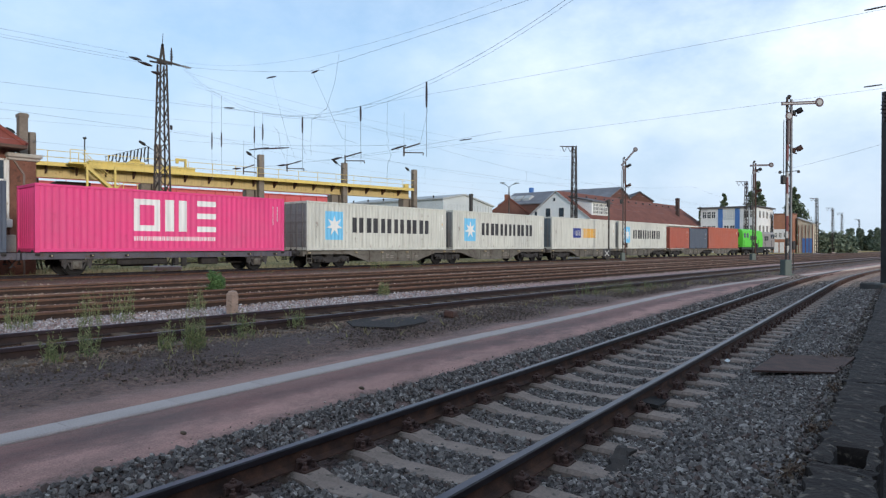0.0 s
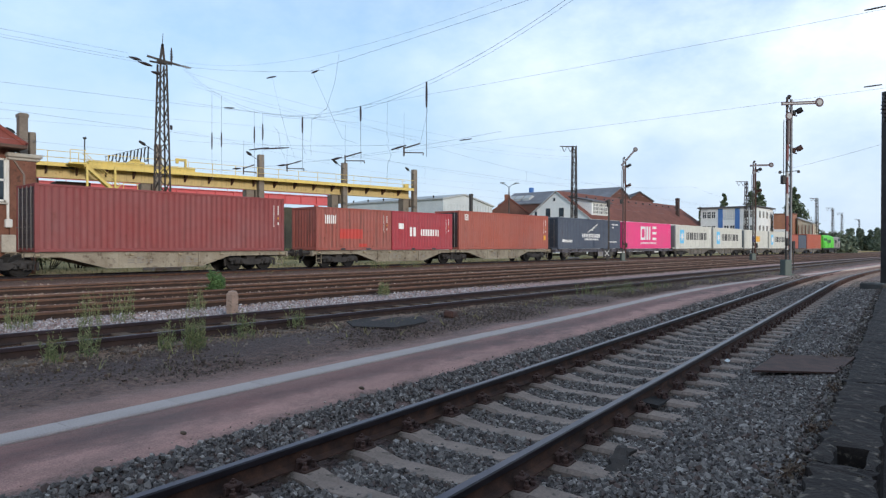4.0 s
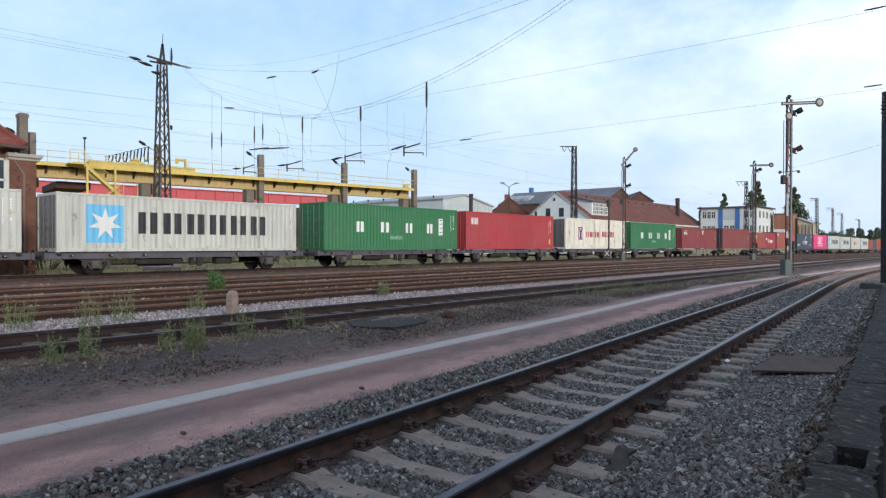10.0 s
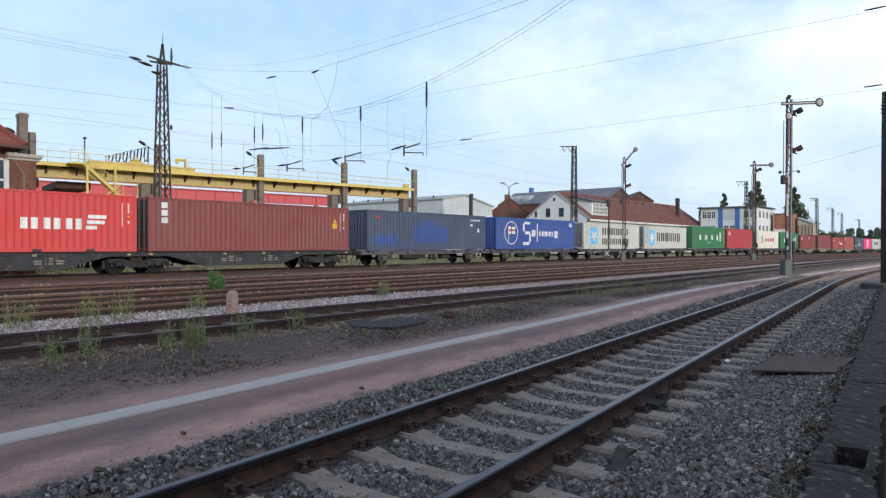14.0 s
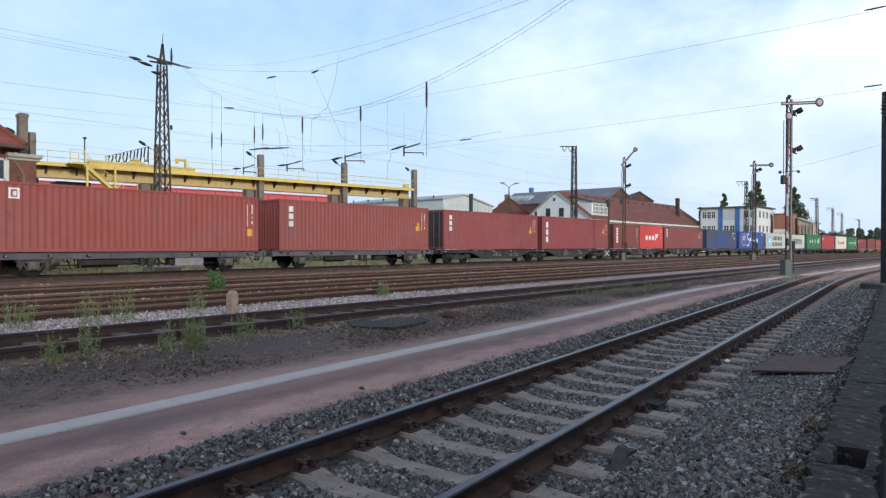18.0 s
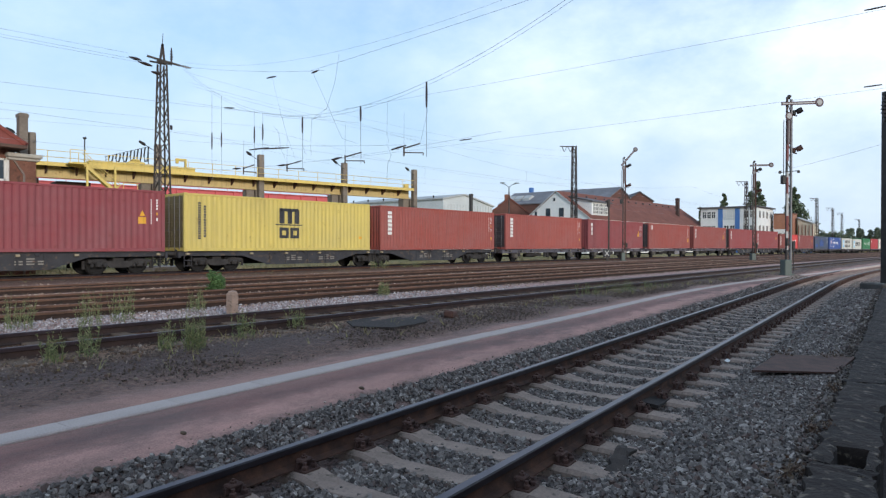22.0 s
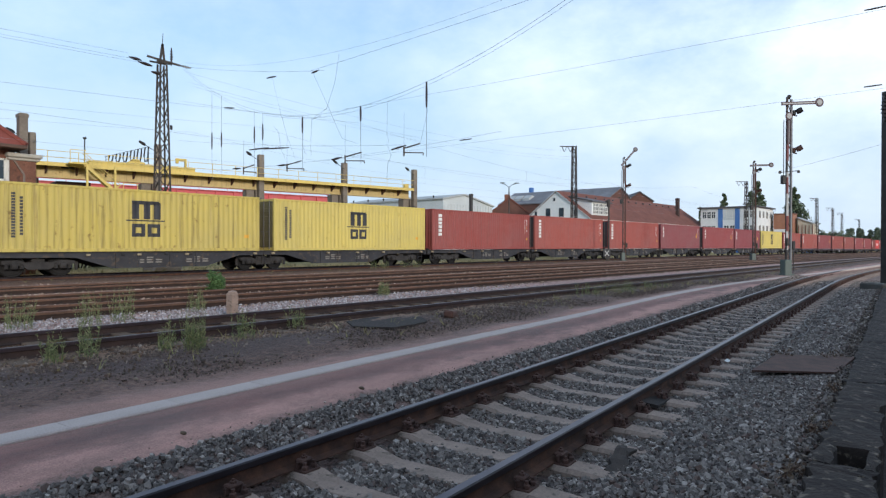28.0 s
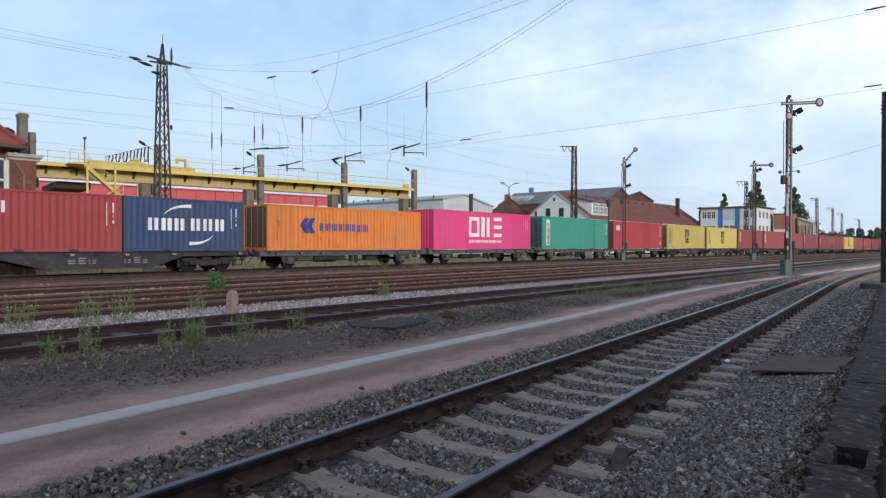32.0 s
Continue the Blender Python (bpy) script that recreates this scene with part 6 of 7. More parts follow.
    for xx in (-22.6, -21.5):
        part("platform_post", Build().beam((xx, -2.75, 8.65), (xx, -2.75, 9.75), 0.05), CRANE, s)
    part("platform_rail", Build().beam((-22.65, -2.75, 9.75), (-21.4, -2.75, 9.75), 0.05), CRANE, s)
    for xx, yy in ((-21.3, -2.7), (-19.1, -2.7)):
        part("tower_leg", Build().beam((xx, yy, 0), (xx, yy, 8.55), 0.16), CRANE, s)
    part("lamp_post", Build().rod((-21.5, -2.7, 8.6), (-21.5, -2.7, 10.9), 0.05, 8).box(-21.64, -21.36, -2.82, -2.58, 10.72, 10.9, 0.05), MAT["dark_steel"], s)


crane()


def red_girder():
    g = thing("red_girder", "long red steel girder with upright ribs behind the runway", "girder", m=pose(61.2, 75.6, 0, 0, 0, RUN_TURN))
    z0, z1 = 7.4, 8.55
    part("web", Build().box(-58, 0.2, -0.06, 0.06, z0, z1).box(-58, 0.2, -0.3, 0.3, z0 - 0.1, z0).box(-58, 0.2, -0.3, 0.3, z1, z1 + 0.1), CRANE_RED, g)
    for k in range(24):
        x = -57 + k * 2.5
        part("rib", Build().box(x - 0.06, x + 0.06, -0.3, -0.06, z0, z1), CRANE_RED, g)
    part("end_plate", Build().box(0.2, 0.45, -0.4, 0.4, z0 - 0.2, z1 + 0.15, 0.05), CRANE_RED, g)
    part("top_rail", Build().rod((-58, -0.2, z1 + 0.4), (0, -0.2, z1 + 0.4), 0.04, 6), CRANE_RED, g)
    for k in range(16):
        x = -57 + k * 3.78
        part("rail_post", Build().rod((x, -0.2, z1 + 0.1), (x, -0.2, z1 + 0.4), 0.035, 6), CRANE_RED, g)
    for x in (-46, -31, -16, -2):
        part("support", Build().box(x - 0.25, x + 0.25, -0.25, 0.25, 0, z0 - 0.1, 0.02), CRANE_RED, g)


red_girder()


def shed_wall():
    w = thing("shed_wall", "long weathered grey-green boarded shed wall behind the crane", "shed", m=pose(61.2, 77.0, 0, 0, 0, RUN_TURN))
    mat = surface("weathered_boards", "55544a", "434238", 0.8, 12, 0.95, 0, 0.3, 0.01, 0, "4d4a3c")
    part("wall_sheet", Build().box(-58, -1.8, 0.0, 0.2, -0.3, 6.9), mat, w)
    for k in range(40):
        part("board_strip", Build().box(-57.8 + k * 1.4, -57.68 + k * 1.4, -0.04, 0.0, -0.2, 6.88), mat, w)


shed_wall()

# ---------------------------------------------------------------- signal box
BRICK = surface("brown_brick", "805747", "674335", 1.3, 18, 0.9, 0, 0.4, 0.01, 0, "573b31")
EAVES_BROWN = surface("eaves_boards", "6a5145", "533f36", 1.5, 25, 0.85, 0, 0.2)
PIPE_BROWN = paint("downpipe_brown", "77655a", wear=0.4)
ROOF = surface("red_roof_tiles", "8c4a3e", "74392f", 0.7, 9, 0.9, 0, 0.6, 0.03)
GLASS = surface("window_glass", "39434c", "252c33", 0.6, 4, 0.12, 0, 0)
FRAME_WHITE = paint("frame_white", "d8d6d0", wear=0.15)
RENDER_GREY = surface("grey_plaster", "b9b3a8", "9d968b", 0.8, 12, 0.92, 0, 0.2)


def brickwork(b, x0, x1, y, z0, z1, lift=0.012):
    """Proud bricks on a wall that faces -y, one mesh of single bricks."""
    z, row = z0, 0
    while z + 0.075 < z1:
        x = x0 + (0.0 if row % 2 else -0.13)
        while x < x1:
            a, e = max(x, x0), min(x + 0.24, x1)
            if e - a > 0.05:
                b.box(a, e, y - lift, y, z, z + 0.068)
            x += 0.25
        z += 0.078
        row += 1


def signal_box():
    h = thing("signal_box", "brown brick signal box with a red hipped roof and chimneys", "building", m=pose(0, 0, 0))
    part("wall", Build().box(-6.0, 9.7, 36.3, 44.0, -0.2, 6.1).mesh("wall", False), BRICK, h)
    part("annex_wall", Build().box(9.7, 10.8, 36.05, 43.0, -0.2, 5.7).mesh("annex_wall", False), BRICK, h)
    part("annex_cornice", Build().box(9.55, 11.05, 35.85, 43.2, 5.72, 5.92, 0.04).box(9.6, 10.95, 35.95, 43.1, 5.58, 5.72, 0.03), RENDER_GREY, h)
    vs = [(-7.0, 35.3, 6.25), (10.2, 35.3, 6.25), (10.2, 45.0, 6.25), (-7.0, 45.0, 6.25), (-2.0, 40.2, 11.2), (5.0, 40.2, 11.2)]
    part("roof", Build().add(vs, [(0, 1, 5, 4), (1, 2, 5), (2, 3, 4, 5), (3, 0, 4), (3, 2, 1, 0)]), ROOF, h)
    part("eaves", Build().box(-7.05, 10.22, 35.28, 45.05, 6.08, 6.25, 0.03), EAVES_BROWN, h)
    part("ridge", Build().beam((10.2, 35.3, 6.3), (5.0, 40.2, 11.25), 0.22, 0.14), ROOF, h)
    part("chimney", Build().box(10.20, 10.58, 36.4, 36.9, 5.9, 8.0, 0.03).box(10.17, 10.61, 36.37, 36.93, 7.8, 7.95), COLUMN, h)
    part("chimney", Build().box(10.66, 10.93, 36.4, 36.9, 5.9, 7.1, 0.03), COLUMN, h)
    for x in (-3.2, 1.3, 5.6, 9.05):
        w = part("window", Build().box(x - 0.45, x + 0.45, 36.26, 36.32, 3.6, 5.6), GLASS, h)
        fr = Build()
        for a in (-0.5, 0.0, 0.5):
            fr.box(x + a - 0.06, x + a + 0.06, 36.20, 36.28, 3.55, 5.65)
        for z in (3.6, 4.6, 5.6):
            fr.box(x - 0.5, x + 0.5, 36.20, 36.28, z - 0.05, z + 0.05)
        part("window_frame", fr.mesh("window_frame", False), FRAME_WHITE, w)
        part("window_sill", Build().box(x - 0.6, x + 0.6, 36.12, 36.3, 3.42, 3.52, 0.02), RENDER_GREY, w)
    part("downpipe", Build().rod((9.66, 36.2, 2.6), (9.66, 36.2, 5.9), 0.07, 8).box(9.5, 9.8, 36.0, 36.25, 2.3, 2.7, 0.03), FRAME_WHITE, h)
    part("downpipe", Build().rod((10.27, 35.98, 0), (10.27, 35.98, 4.9), 0.05, 8).beam((10.27, 35.98, 4.9), (9.85, 35.96, 5.55), 0.08), PIPE_BROWN, h)
    part("wall_cabinet", Build().box(9.3, 9.9, 35.85, 36.04, 1.1, 1.95, 0.02), RENDER_GREY, h)
    bw = Build()
    brickwork(bw, 9.7, 10.8, 36.05, 0.0, 5.55)
    tagged(part("brickwork", bw.mesh("brickwork", False), BRICK, h), kind="stuff")


signal_box()

# ---------------------------------------------------------------- town behind
ROOF_PALE = surface("pale_sheet_roof", "b3b5b4", "9fa2a3", 0.5, 8, 0.7, 0, 0.15)
ROOF_DARK = surface("dark_slate_roof", "5d5a5c", "4a4749", 0.7, 8, 0.85, 0, 0.3, 0.02)
ROOF_BROWN = surface("brown_red_tiles", "7c4a3c", "653a30", 0.5, 6, 0.92, 0, 0.6, 0.04, 0, "5c3a33")
WALL_WHITE = surface("white_plaster", "e0e0de", "d2d3d2", 0.3, 6, 0.9, 0, 0.1)
WALL_BLUE = surface("blue_plaster", "4f79b4", "446ca5", 0.4, 6, 0.85, 0, 0.1)
HALL_SHEET = surface("pale_sheet", "c9cccb", "b7bcbd", 0.3, 5, 0.6, 0, 0.1)
BRICK_RED = surface("orange_brick", "a8775f", "91634f", 0.5, 9, 0.9, 0, 0.3)
BRICK_DARK = surface("sooty_brick", "4d3a34", "3a2d29", 0.6, 9, 0.92, 0, 0.3)
BRICK_BROWN = surface("dark_brown_brick", "6c4a40", "573b33", 0.5, 9, 0.92, 0, 0.3)
ROOF_SLATE = surface("grey_sheet_roof", "7b7b80", "66666b", 0.4, 8, 0.85, 0, 0.2, 0.02)
BEIGE = surface("beige_plaster", "cdc2ad", "b8ac98", 0.4, 6, 0.9, 0, 0.1)


def window(parent, x, y, z, w, h, bars=1, frame_mat=None):
    """A framed window on a wall that faces -y in the parent's space."""
    g = part("window", Build().box(x - w / 2, x + w / 2, y - 0.02, y + 0.05, z, z + h), GLASS, parent)
    fr = Build()
    for k in range(bars + 2):
        u = x - w / 2 + w * k / (bars + 1)
        fr.box(u - 0.05, u + 0.05, y - 0.06, y - 0.0, z - 0.04, z + h + 0.04)
    for zz in (z, z + h * 0.62, z + h):
        fr.box(x - w / 2, x + w / 2, y - 0.058, y - 0.002, zz - 0.04, zz + 0.04)
    part("window_frame", fr.mesh("window_frame", False), frame_mat or FRAME_WHITE, g)


def gable_house(name, label, x, y, turn, w, ln, eave, ridge, wall, roof, over=0.4):
    """A house whose gable faces -y in its own space: w wide, ln deep."""
    h = thing(name, label, "building", "buildings behind the yard", m=pose(x, y, -0.3, 0, 0, turn))
    part("wall", Build().prism([(-w / 2, 0), (w / 2, 0), (w / 2, eave), (0, ridge), (-w / 2, eave)], 1, 0, ln), wall, h)
    rise = (ridge - eave) / (w / 2)
    for s in (-1, 1):
        e = w / 2 + over
        part("roof", Build().prism([(0, ridge + 0.05), (s * e, ridge + 0.05 - rise * e), (s * e, ridge + 0.33 - rise * e), (0, ridge + 0.33)], 1, -over, ln + over), roof, h)
    return h
def white_gable():
    """A long house: its white gable looks along the line, its tiled roof towards the yard."""
    h = thing("station_house", "white-gabled building under a long brown-red tiled roof", "building", "buildings behind the yard", m=pose(108.9, 0, -0.3))
    y0, y1, ym, e, r, ln = 58.0, 71.5, 64.8, 7.1, 12.2, 62.0
    part("wall", Build().prism([(y0, 0), (y1, 0), (y1, e), (ym, r), (y0, e)], 0, 0, ln), WALL_WHITE, h)
    for (ya, za), (yb, zb) in (((ym, r), (y0 - 0.7, e - 0.5)), ((ym, r), (y1 + 0.7, e - 0.5))):
        part("roof", Build().prism([(ya, za + 0.05), (yb, zb + 0.05), (yb, zb + 0.24), (ya, za + 0.24)], 0, -0.18, ln + 0.5), ROOF_BROWN, h)
    part("verge", Build().beam((-0.22, ym, r + 0.13), (-0.22, y0 - 0.7, e - 0.37), 0.05, 0.2).beam((-0.22, ym, r + 0.13), (-0.22, y1 + 0.7, e - 0.37), 0.05, 0.2), ROOF_PALE, h)
    part("eaves_board", Build().box(-0.4, ln + 0.4, y0 - 0.85, y0 - 0.7, e - 0.75, e - 0.4), FRAME_WHITE, h)
    for y, w, z, ht in ((60.6, 0.6, 7.3, 1.2), (63.6, 1.1, 7.3, 1.7), (66.6, 1.1, 7.3, 1.7), (69.4, 0.6, 7.3, 1.2), (65.2, 0.5, 10.4, 0.6)):
        g = part("window", Build().box(-0.03, 0.05, y - w / 2, y + w / 2, z, z + ht), GLASS, h)
        part("window_frame", Build().box(-0.07, 0.0, y - w / 2 - 0.06, y - w / 2, z - 0.06, z + ht).box(-0.07, 0.0, y + w / 2, y + w / 2 + 0.06, z - 0.06, z + ht).box(-0.069, 0.0, y - w / 2, y + w / 2, z + ht, z + ht + 0.06).box(-0.069, 0.0, y - w / 2, y + w / 2, z - 0.08, z), FRAME_WHITE, g)
    d = part("dormer", Build().prism([(y0 + 0.3, 7.4), (y0 + 0.3, 10.1), (63.4, 11.2), (63.4, 7.4)], 0, 2.2, 9.7), WALL_WHITE, h)
    part("dormer_roof", Build().prism([(y0 - 0.1, 10.05), (63.4, 11.25), (63.4, 11.5), (y0 - 0.1, 10.3)], 0, 1.8, 10.1), ROOF_DARK, d)
    for k in range(3):
        x = 3.75 + k * 2.2
        part("glazing", Build().box(x - 0.85, x + 0.85, y0 + 0.22, y0 + 0.3, 7.9, 9.8), GLASS, d)
        gb = Build()
        for u in (-0.85, -0.3, 0.3, 0.85):
            gb.box(x + u - 0.07, x + u + 0.07, y0 + 0.12, y0 + 0.22, 7.8, 9.9)
        for z in (7.85, 8.5, 9.2, 9.85):
            gb.box(x - 0.9, x + 0.9, y0 + 0.13, y0 + 0.21, z - 0.09, z + 0.09)
        part("glazing_bars", gb.mesh("glazing_bars", False), FRAME_WHITE, d)
    part("chimney", Build().box(51.7, 52.5, 60.2, 61.0, 8.0, 13.7, 0.04).box(51.6, 52.6, 60.1, 61.1, 13.2, 13.4), BRICK_DARK, h)
    for k in range(14):
        part("roof_vent", Build().box(6 + k * 4 - 0.15, 6 + k * 4 + 0.15, 63.4, 63.8, 11.5, 11.8), ROOF_DARK, h)
    return h


white_gable()
g = gable_house("brick_house", "brown brick gable house behind the train", 115.5, 80.5, -52, 10.2, 9, 8.0, 11.9, BRICK_BROWN, ROOF_BROWN, 0.2)
part("chimney", Build().box(-1.0, 0.2, 0.3, 1.2, 10.8, 12.9, 0.04), BRICK, g)
g = gable_house("grey_roof_hall", "long grey-roofed hall behind the houses", 157.9, 107.8, 179.5, 16, 33.3, 13.2, 16.8, BRICK_BROWN, ROOF_SLATE)
part("roof_vent", Build().rod((-1.5, 4.6, 14), (-1.5, 4.6, 18.6), 0.7, 12), WALL_BLUE, g)
for k in range(3):
    part("skylight", Build().prism([(3.0, 15.3), (6.4, 13.8), (6.4, 14.9), (4.6, 15.9)], 1, 1.2 + k * 2.8, 3.4 + k * 2.8), ROOF_PALE, g)
gable_house("small_gable_house", "small brown-gabled house behind the long roof", 164.8, 72.3, -52, 7.0, 12, 13.6, 16.0, BRICK_BROWN, ROOF_DARK, 0.3)


def warehouse():
    w = thing("warehouse", "pale sheet-clad warehouse with a white lower wall", "building", "buildings behind the yard", m=pose(79.5, 68.6, -0.3))
    part("wall", Build().prism([(0, 0), (13.6, 0), (13.6, 8.6), (5.5, 10.2), (0, 9.3)], 1, 0, 24), HALL_SHEET, w)
    part("roof", Build().prism([(-0.3, 9.3), (5.5, 10.25), (5.5, 10.5), (-0.3, 9.55)], 1, -0.3, 24.3).prism([(13.9, 8.6), (5.5, 10.25), (5.5, 10.5), (13.9, 8.85)], 1, -0.3, 24.3), ROOF_PALE, w)
    part("white_band", Build().box(-0.05, 13.65, -0.06, 0.0, 0, 7.0), WALL_WHITE, w)
    for k in range(17):
        part("cladding_rib", Build().box(0.4 + k * 0.8 - 0.04, 0.4 + k * 0.8 + 0.04, -0.08, -0.01, 7.0, 8.6), HALL_SHEET, w)
    for k in range(6):
        part("roof_vent", Build().rod((-0.1, 2 + k * 4, 9.4), (-0.1, 2 + k * 4, 10.0), 0.14, 8), MAT["dark_steel"], w)
    p = thing("flue_pole", "dark slender flue pole beside the warehouse", "pole", m=pose(76.0, 60.0, 0))
    part("pipe", Build().rod((0, 0, 0), (0, 0, 8.9), 0.3, 10).rod((0, 0, 8.9), (0, 0, 9.2), 0.36, 10), MAT["dark_steel"], p)


warehouse()


def office():
    o = thing("office_building", "white three-storey office building with blue wall panels", "building", "buildings behind the yard", m=pose(166, 56.57, -0.3, 0, 0, -90))
    part("wall", Build().box(0, 13.35, 0, 14.5, 0, 11.05), WALL_WHITE, o)
    part("roof_slab", Build().box(-0.7, 13.9, -0.6, 14.9, 11.05, 11.4, 0.05), ROOF_DARK, o)
    for x0, x1 in ((4.3, 5.4), (8.3, 9.4)):
        part("blue_panel", Build().box(x0, x1, -0.08, 0, 0, 10.9), WALL_BLUE, o)
    part("pale_panel", Build().box(5.5, 8.5, -0.05, 0, 8.1, 10.5), HALL_SHEET, o)
    for z in (1.6, 5.1, 8.6):
        for x, w in ((1.0, 0.9), (2.1, 0.9), (3.2, 0.9), (6.3, 1.1), (7.7, 1.1), (10.9, 0.9), (12.2, 0.9)):
            window(o, x, 0.0, z, w, 1.6, 1)
        for k in range(4):
            y = 2.2 + k * 3.3
            g = part("side_window", Build().box(13.3, 13.37, y - 0.7, y + 0.7, z, z + 1.6), GLASS, o)
            part("window_frame", Build().box(13.35, 13.42, y - 0.8, y - 0.7, z - 0.1, z + 1.7).box(13.35, 13.42, y + 0.7, y + 0.8, z - 0.1, z + 1.7).box(13.35, 13.41, y - 0.7, y + 0.7, z + 1.6, z + 1.7).box(13.35, 13.41, y - 0.05, y + 0.05, z, z + 1.6), FRAME_WHITE, g)
    return o


office()


def works():
    b = thing("brick_works", "orange-brick works building with pale window bays", "building", "buildings behind the yard", m=pose(178, 42.5, -0.3, 0, 0, -90))
    part("wall", Build().box(0, 4.5, 0, 4, 0, 9.6), BRICK_RED, b)
    part("parapet", Build().box(-0.1, 4.6, -0.15, 4.1, 9.6, 9.9, 0.03), BRICK, b)
    part("pale_band", Build().box(0.0, 3.2, -0.07, 0, 3.4, 5.9), WALL_WHITE, b)
    for k in range(3):
        window(b, 0.6 + k * 1.05, -0.07, 3.8, 0.6, 1.2, 1)
        part("pale_base", Build().box(0.2 + k * 1.3, 1.2 + k * 1.3, -0.05, 0, 0, 2.6), WALL_WHITE, b)
    h = thing("beige_hall", "beige industrial hall with a shallow pale roof", "building", "buildings behind the yard", m=pose(180, 37.4, -0.3, 0, 0, -90))
    part("wall", Build().prism([(0, 0), (3.5, 0), (3.5, 7.2), (0, 8.6)], 1, 0, 5), BEIGE, h)
    part("roof", Build().prism([(-0.2, 8.72), (3.7, 7.16), (3.7, 7.36), (-0.2, 8.92)], 1, -0.3, 5.2), ROOF_PALE, h)
    for k in range(5):
        part("pier", Build().box(0.15 + k * 0.78, 0.33 + k * 0.78, -0.12, 0, 0, 6.9), BRICK, h)
    part("gate", Build().box(1.0, 3.4, -0.1, 0, 0, 3.6), WALL_BLUE, h)


works()


def bridge():
    b = thing("road_bridge", "dark distant road bridge over the tracks", "bridge", m=pose(268, 6, 0, 0, 0, -60))
    part("deck", Build().box(-14, 30, -4, 4, 5.0, 6.0, 0.05).box(-14, 30, -4.2, -4.0, 6.0, 6.9), MAT["dark_steel"], b)
    for x in (-10, 4, 18):
        part("pier", Build().box(x - 0.8, x + 0.8, -3, 3, -1, 5.0, 0.05), COLUMN, b)


bridge()


def street_lamp():
    s = thing("street_lamp", "tall slender lamp post with two raised arms", "street lamp", m=pose(86.0, 60.0, 0, 0, 0, -41))
    part("pole", Build().rod((0, 0, 0), (0, 0, 11.0), 0.14, 8, 0.08), MAT["mast_steel"], s)
    for k in (-1, 1):
        part("arm", Build().tube([(0, 0, 10.9), (k * 0.5, 0, 11.3), (k * 1.3, 0, 11.6)], 0.05, 6), MAT["mast_steel"], s)
        part("lamp_head", Build().box(k * 1.2 - 0.3, k * 1.2 + 0.5, -0.12, 0.12, 11.55, 11.68, 0.03), SIGNAL_GREY, s)


street_lamp()

# ---------------------------------------------------------------- plants
BARK = surface("bark", "4a3e33", "352c24", 3, 20, 0.95, 0, 0.5)


def leaf_material(name, c1, c2, c3):
    m, nt, b = base(name, 0.7)
    geo = nt.nodes.new("ShaderNodeNewGeometry")
    col = ramp_node(nt, geo.outputs["Random Per Island"], [(0.0, rgb(c1)), (0.5, rgb(c2)), (1.0, rgb(c3))])
    nt.links.new(col, b.inputs["Base Color"])
    b.inputs["Subsurface Weight"].default_value = 0.0
    return m


LEAF = leaf_material("tree_leaves", "454d34", "5d6443", "7a7857")
# poplar and far greens are lightened: distance haze mixed into the leaf colour
LEAF_DARK = leaf_material("poplar_leaves", "39452f", "4d5a3f", "636e50")
LEAF_FAR = leaf_material("hazy_far_leaves", "4c5846", "5f6b57", "717a66")
WEED = leaf_material("weed_leaves", "4c5a38", "67724a", "8a8c64")
BUSH = leaf_material("bush_leaves", "33502a", "486638", "627e4a")
DRY = leaf_material("dry_grass", "8d8258", "73734a", "a69a6c")


def leaves(rg, centres, radii, n, size):
    """Many small leaf quads round the given clump centres."""
    k = rg.integers(0, len(centres), n)
    d = rg.normal(size=(n, 3))
    d /= np.linalg.norm(d, axis=1)[:, None]
    c = np.asarray(centres)[k] + d * (np.asarray(radii)[k] * rg.random(n) ** 0.45)[:, None]
    u = rg.normal(size=(n, 3))
    u /= np.linalg.norm(u, axis=1)[:, None]
    w = np.cross(u, rg.normal(size=(n, 3)))
    w /= np.linalg.norm(w, axis=1)[:, None]
    s = (size * (0.6 + 0.8 * rg.random(n)))[:, None]
    v = np.stack([c - u * s, c + w * s * 0.6, c + u * s, c - w * s * 0.6], 1).reshape(-1, 3)
    f = np.arange(n * 4).reshape(-1, 4)
    me = bpy.data.meshes.new("leaves")
    me.from_pydata(v.tolist(), [], f.tolist())
    return me


def tree(name, label, x, y, h, w, mat, seed, n=2600, size=0.28, tall=False):
    rg = np.random.default_rng(seed)
    t = thing(name, label, "tree", "trees behind the yard", m=pose(x, y, float(fall(x)) - 0.2))
    b = Build().rod((0, 0, 0), (0.1, 0.05, h * 0.8), 0.035 * h * 0.5, 8, 0.02)
    cs, rs = [], []
    m = 34
    for i in range(m):
        u = (i + 0.5) / m
        z = h * (0.14 + 0.84 * u)
        env = (1 - abs(u - 0.35) / 0.66) if tall else math.sqrt(max(0.05, 1 - (u * 1.7 - 0.8) ** 2))
        r = w / 2 * max(0.12, env) * rg.uniform(0.55, 1.0)
        a = rg.uniform(0, 2 * math.pi)
        p = (math.cos(a) * r * 0.75, math.sin(a) * r * 0.75, z)
        b.rod((0, 0, z * 0.8), p, 0.02 * h * 0.22, 5, 0.01)
        cs.append(p)
        rs.append(max(0.3, w * 0.24 * rg.uniform(0.7, 1.3) * (max(0.25, env) if tall else 1.0)))
    part("trunk", b.mesh("trunk", False), BARK, t)
    part("crown", leaves(rg, cs, rs, n, size), mat, t)


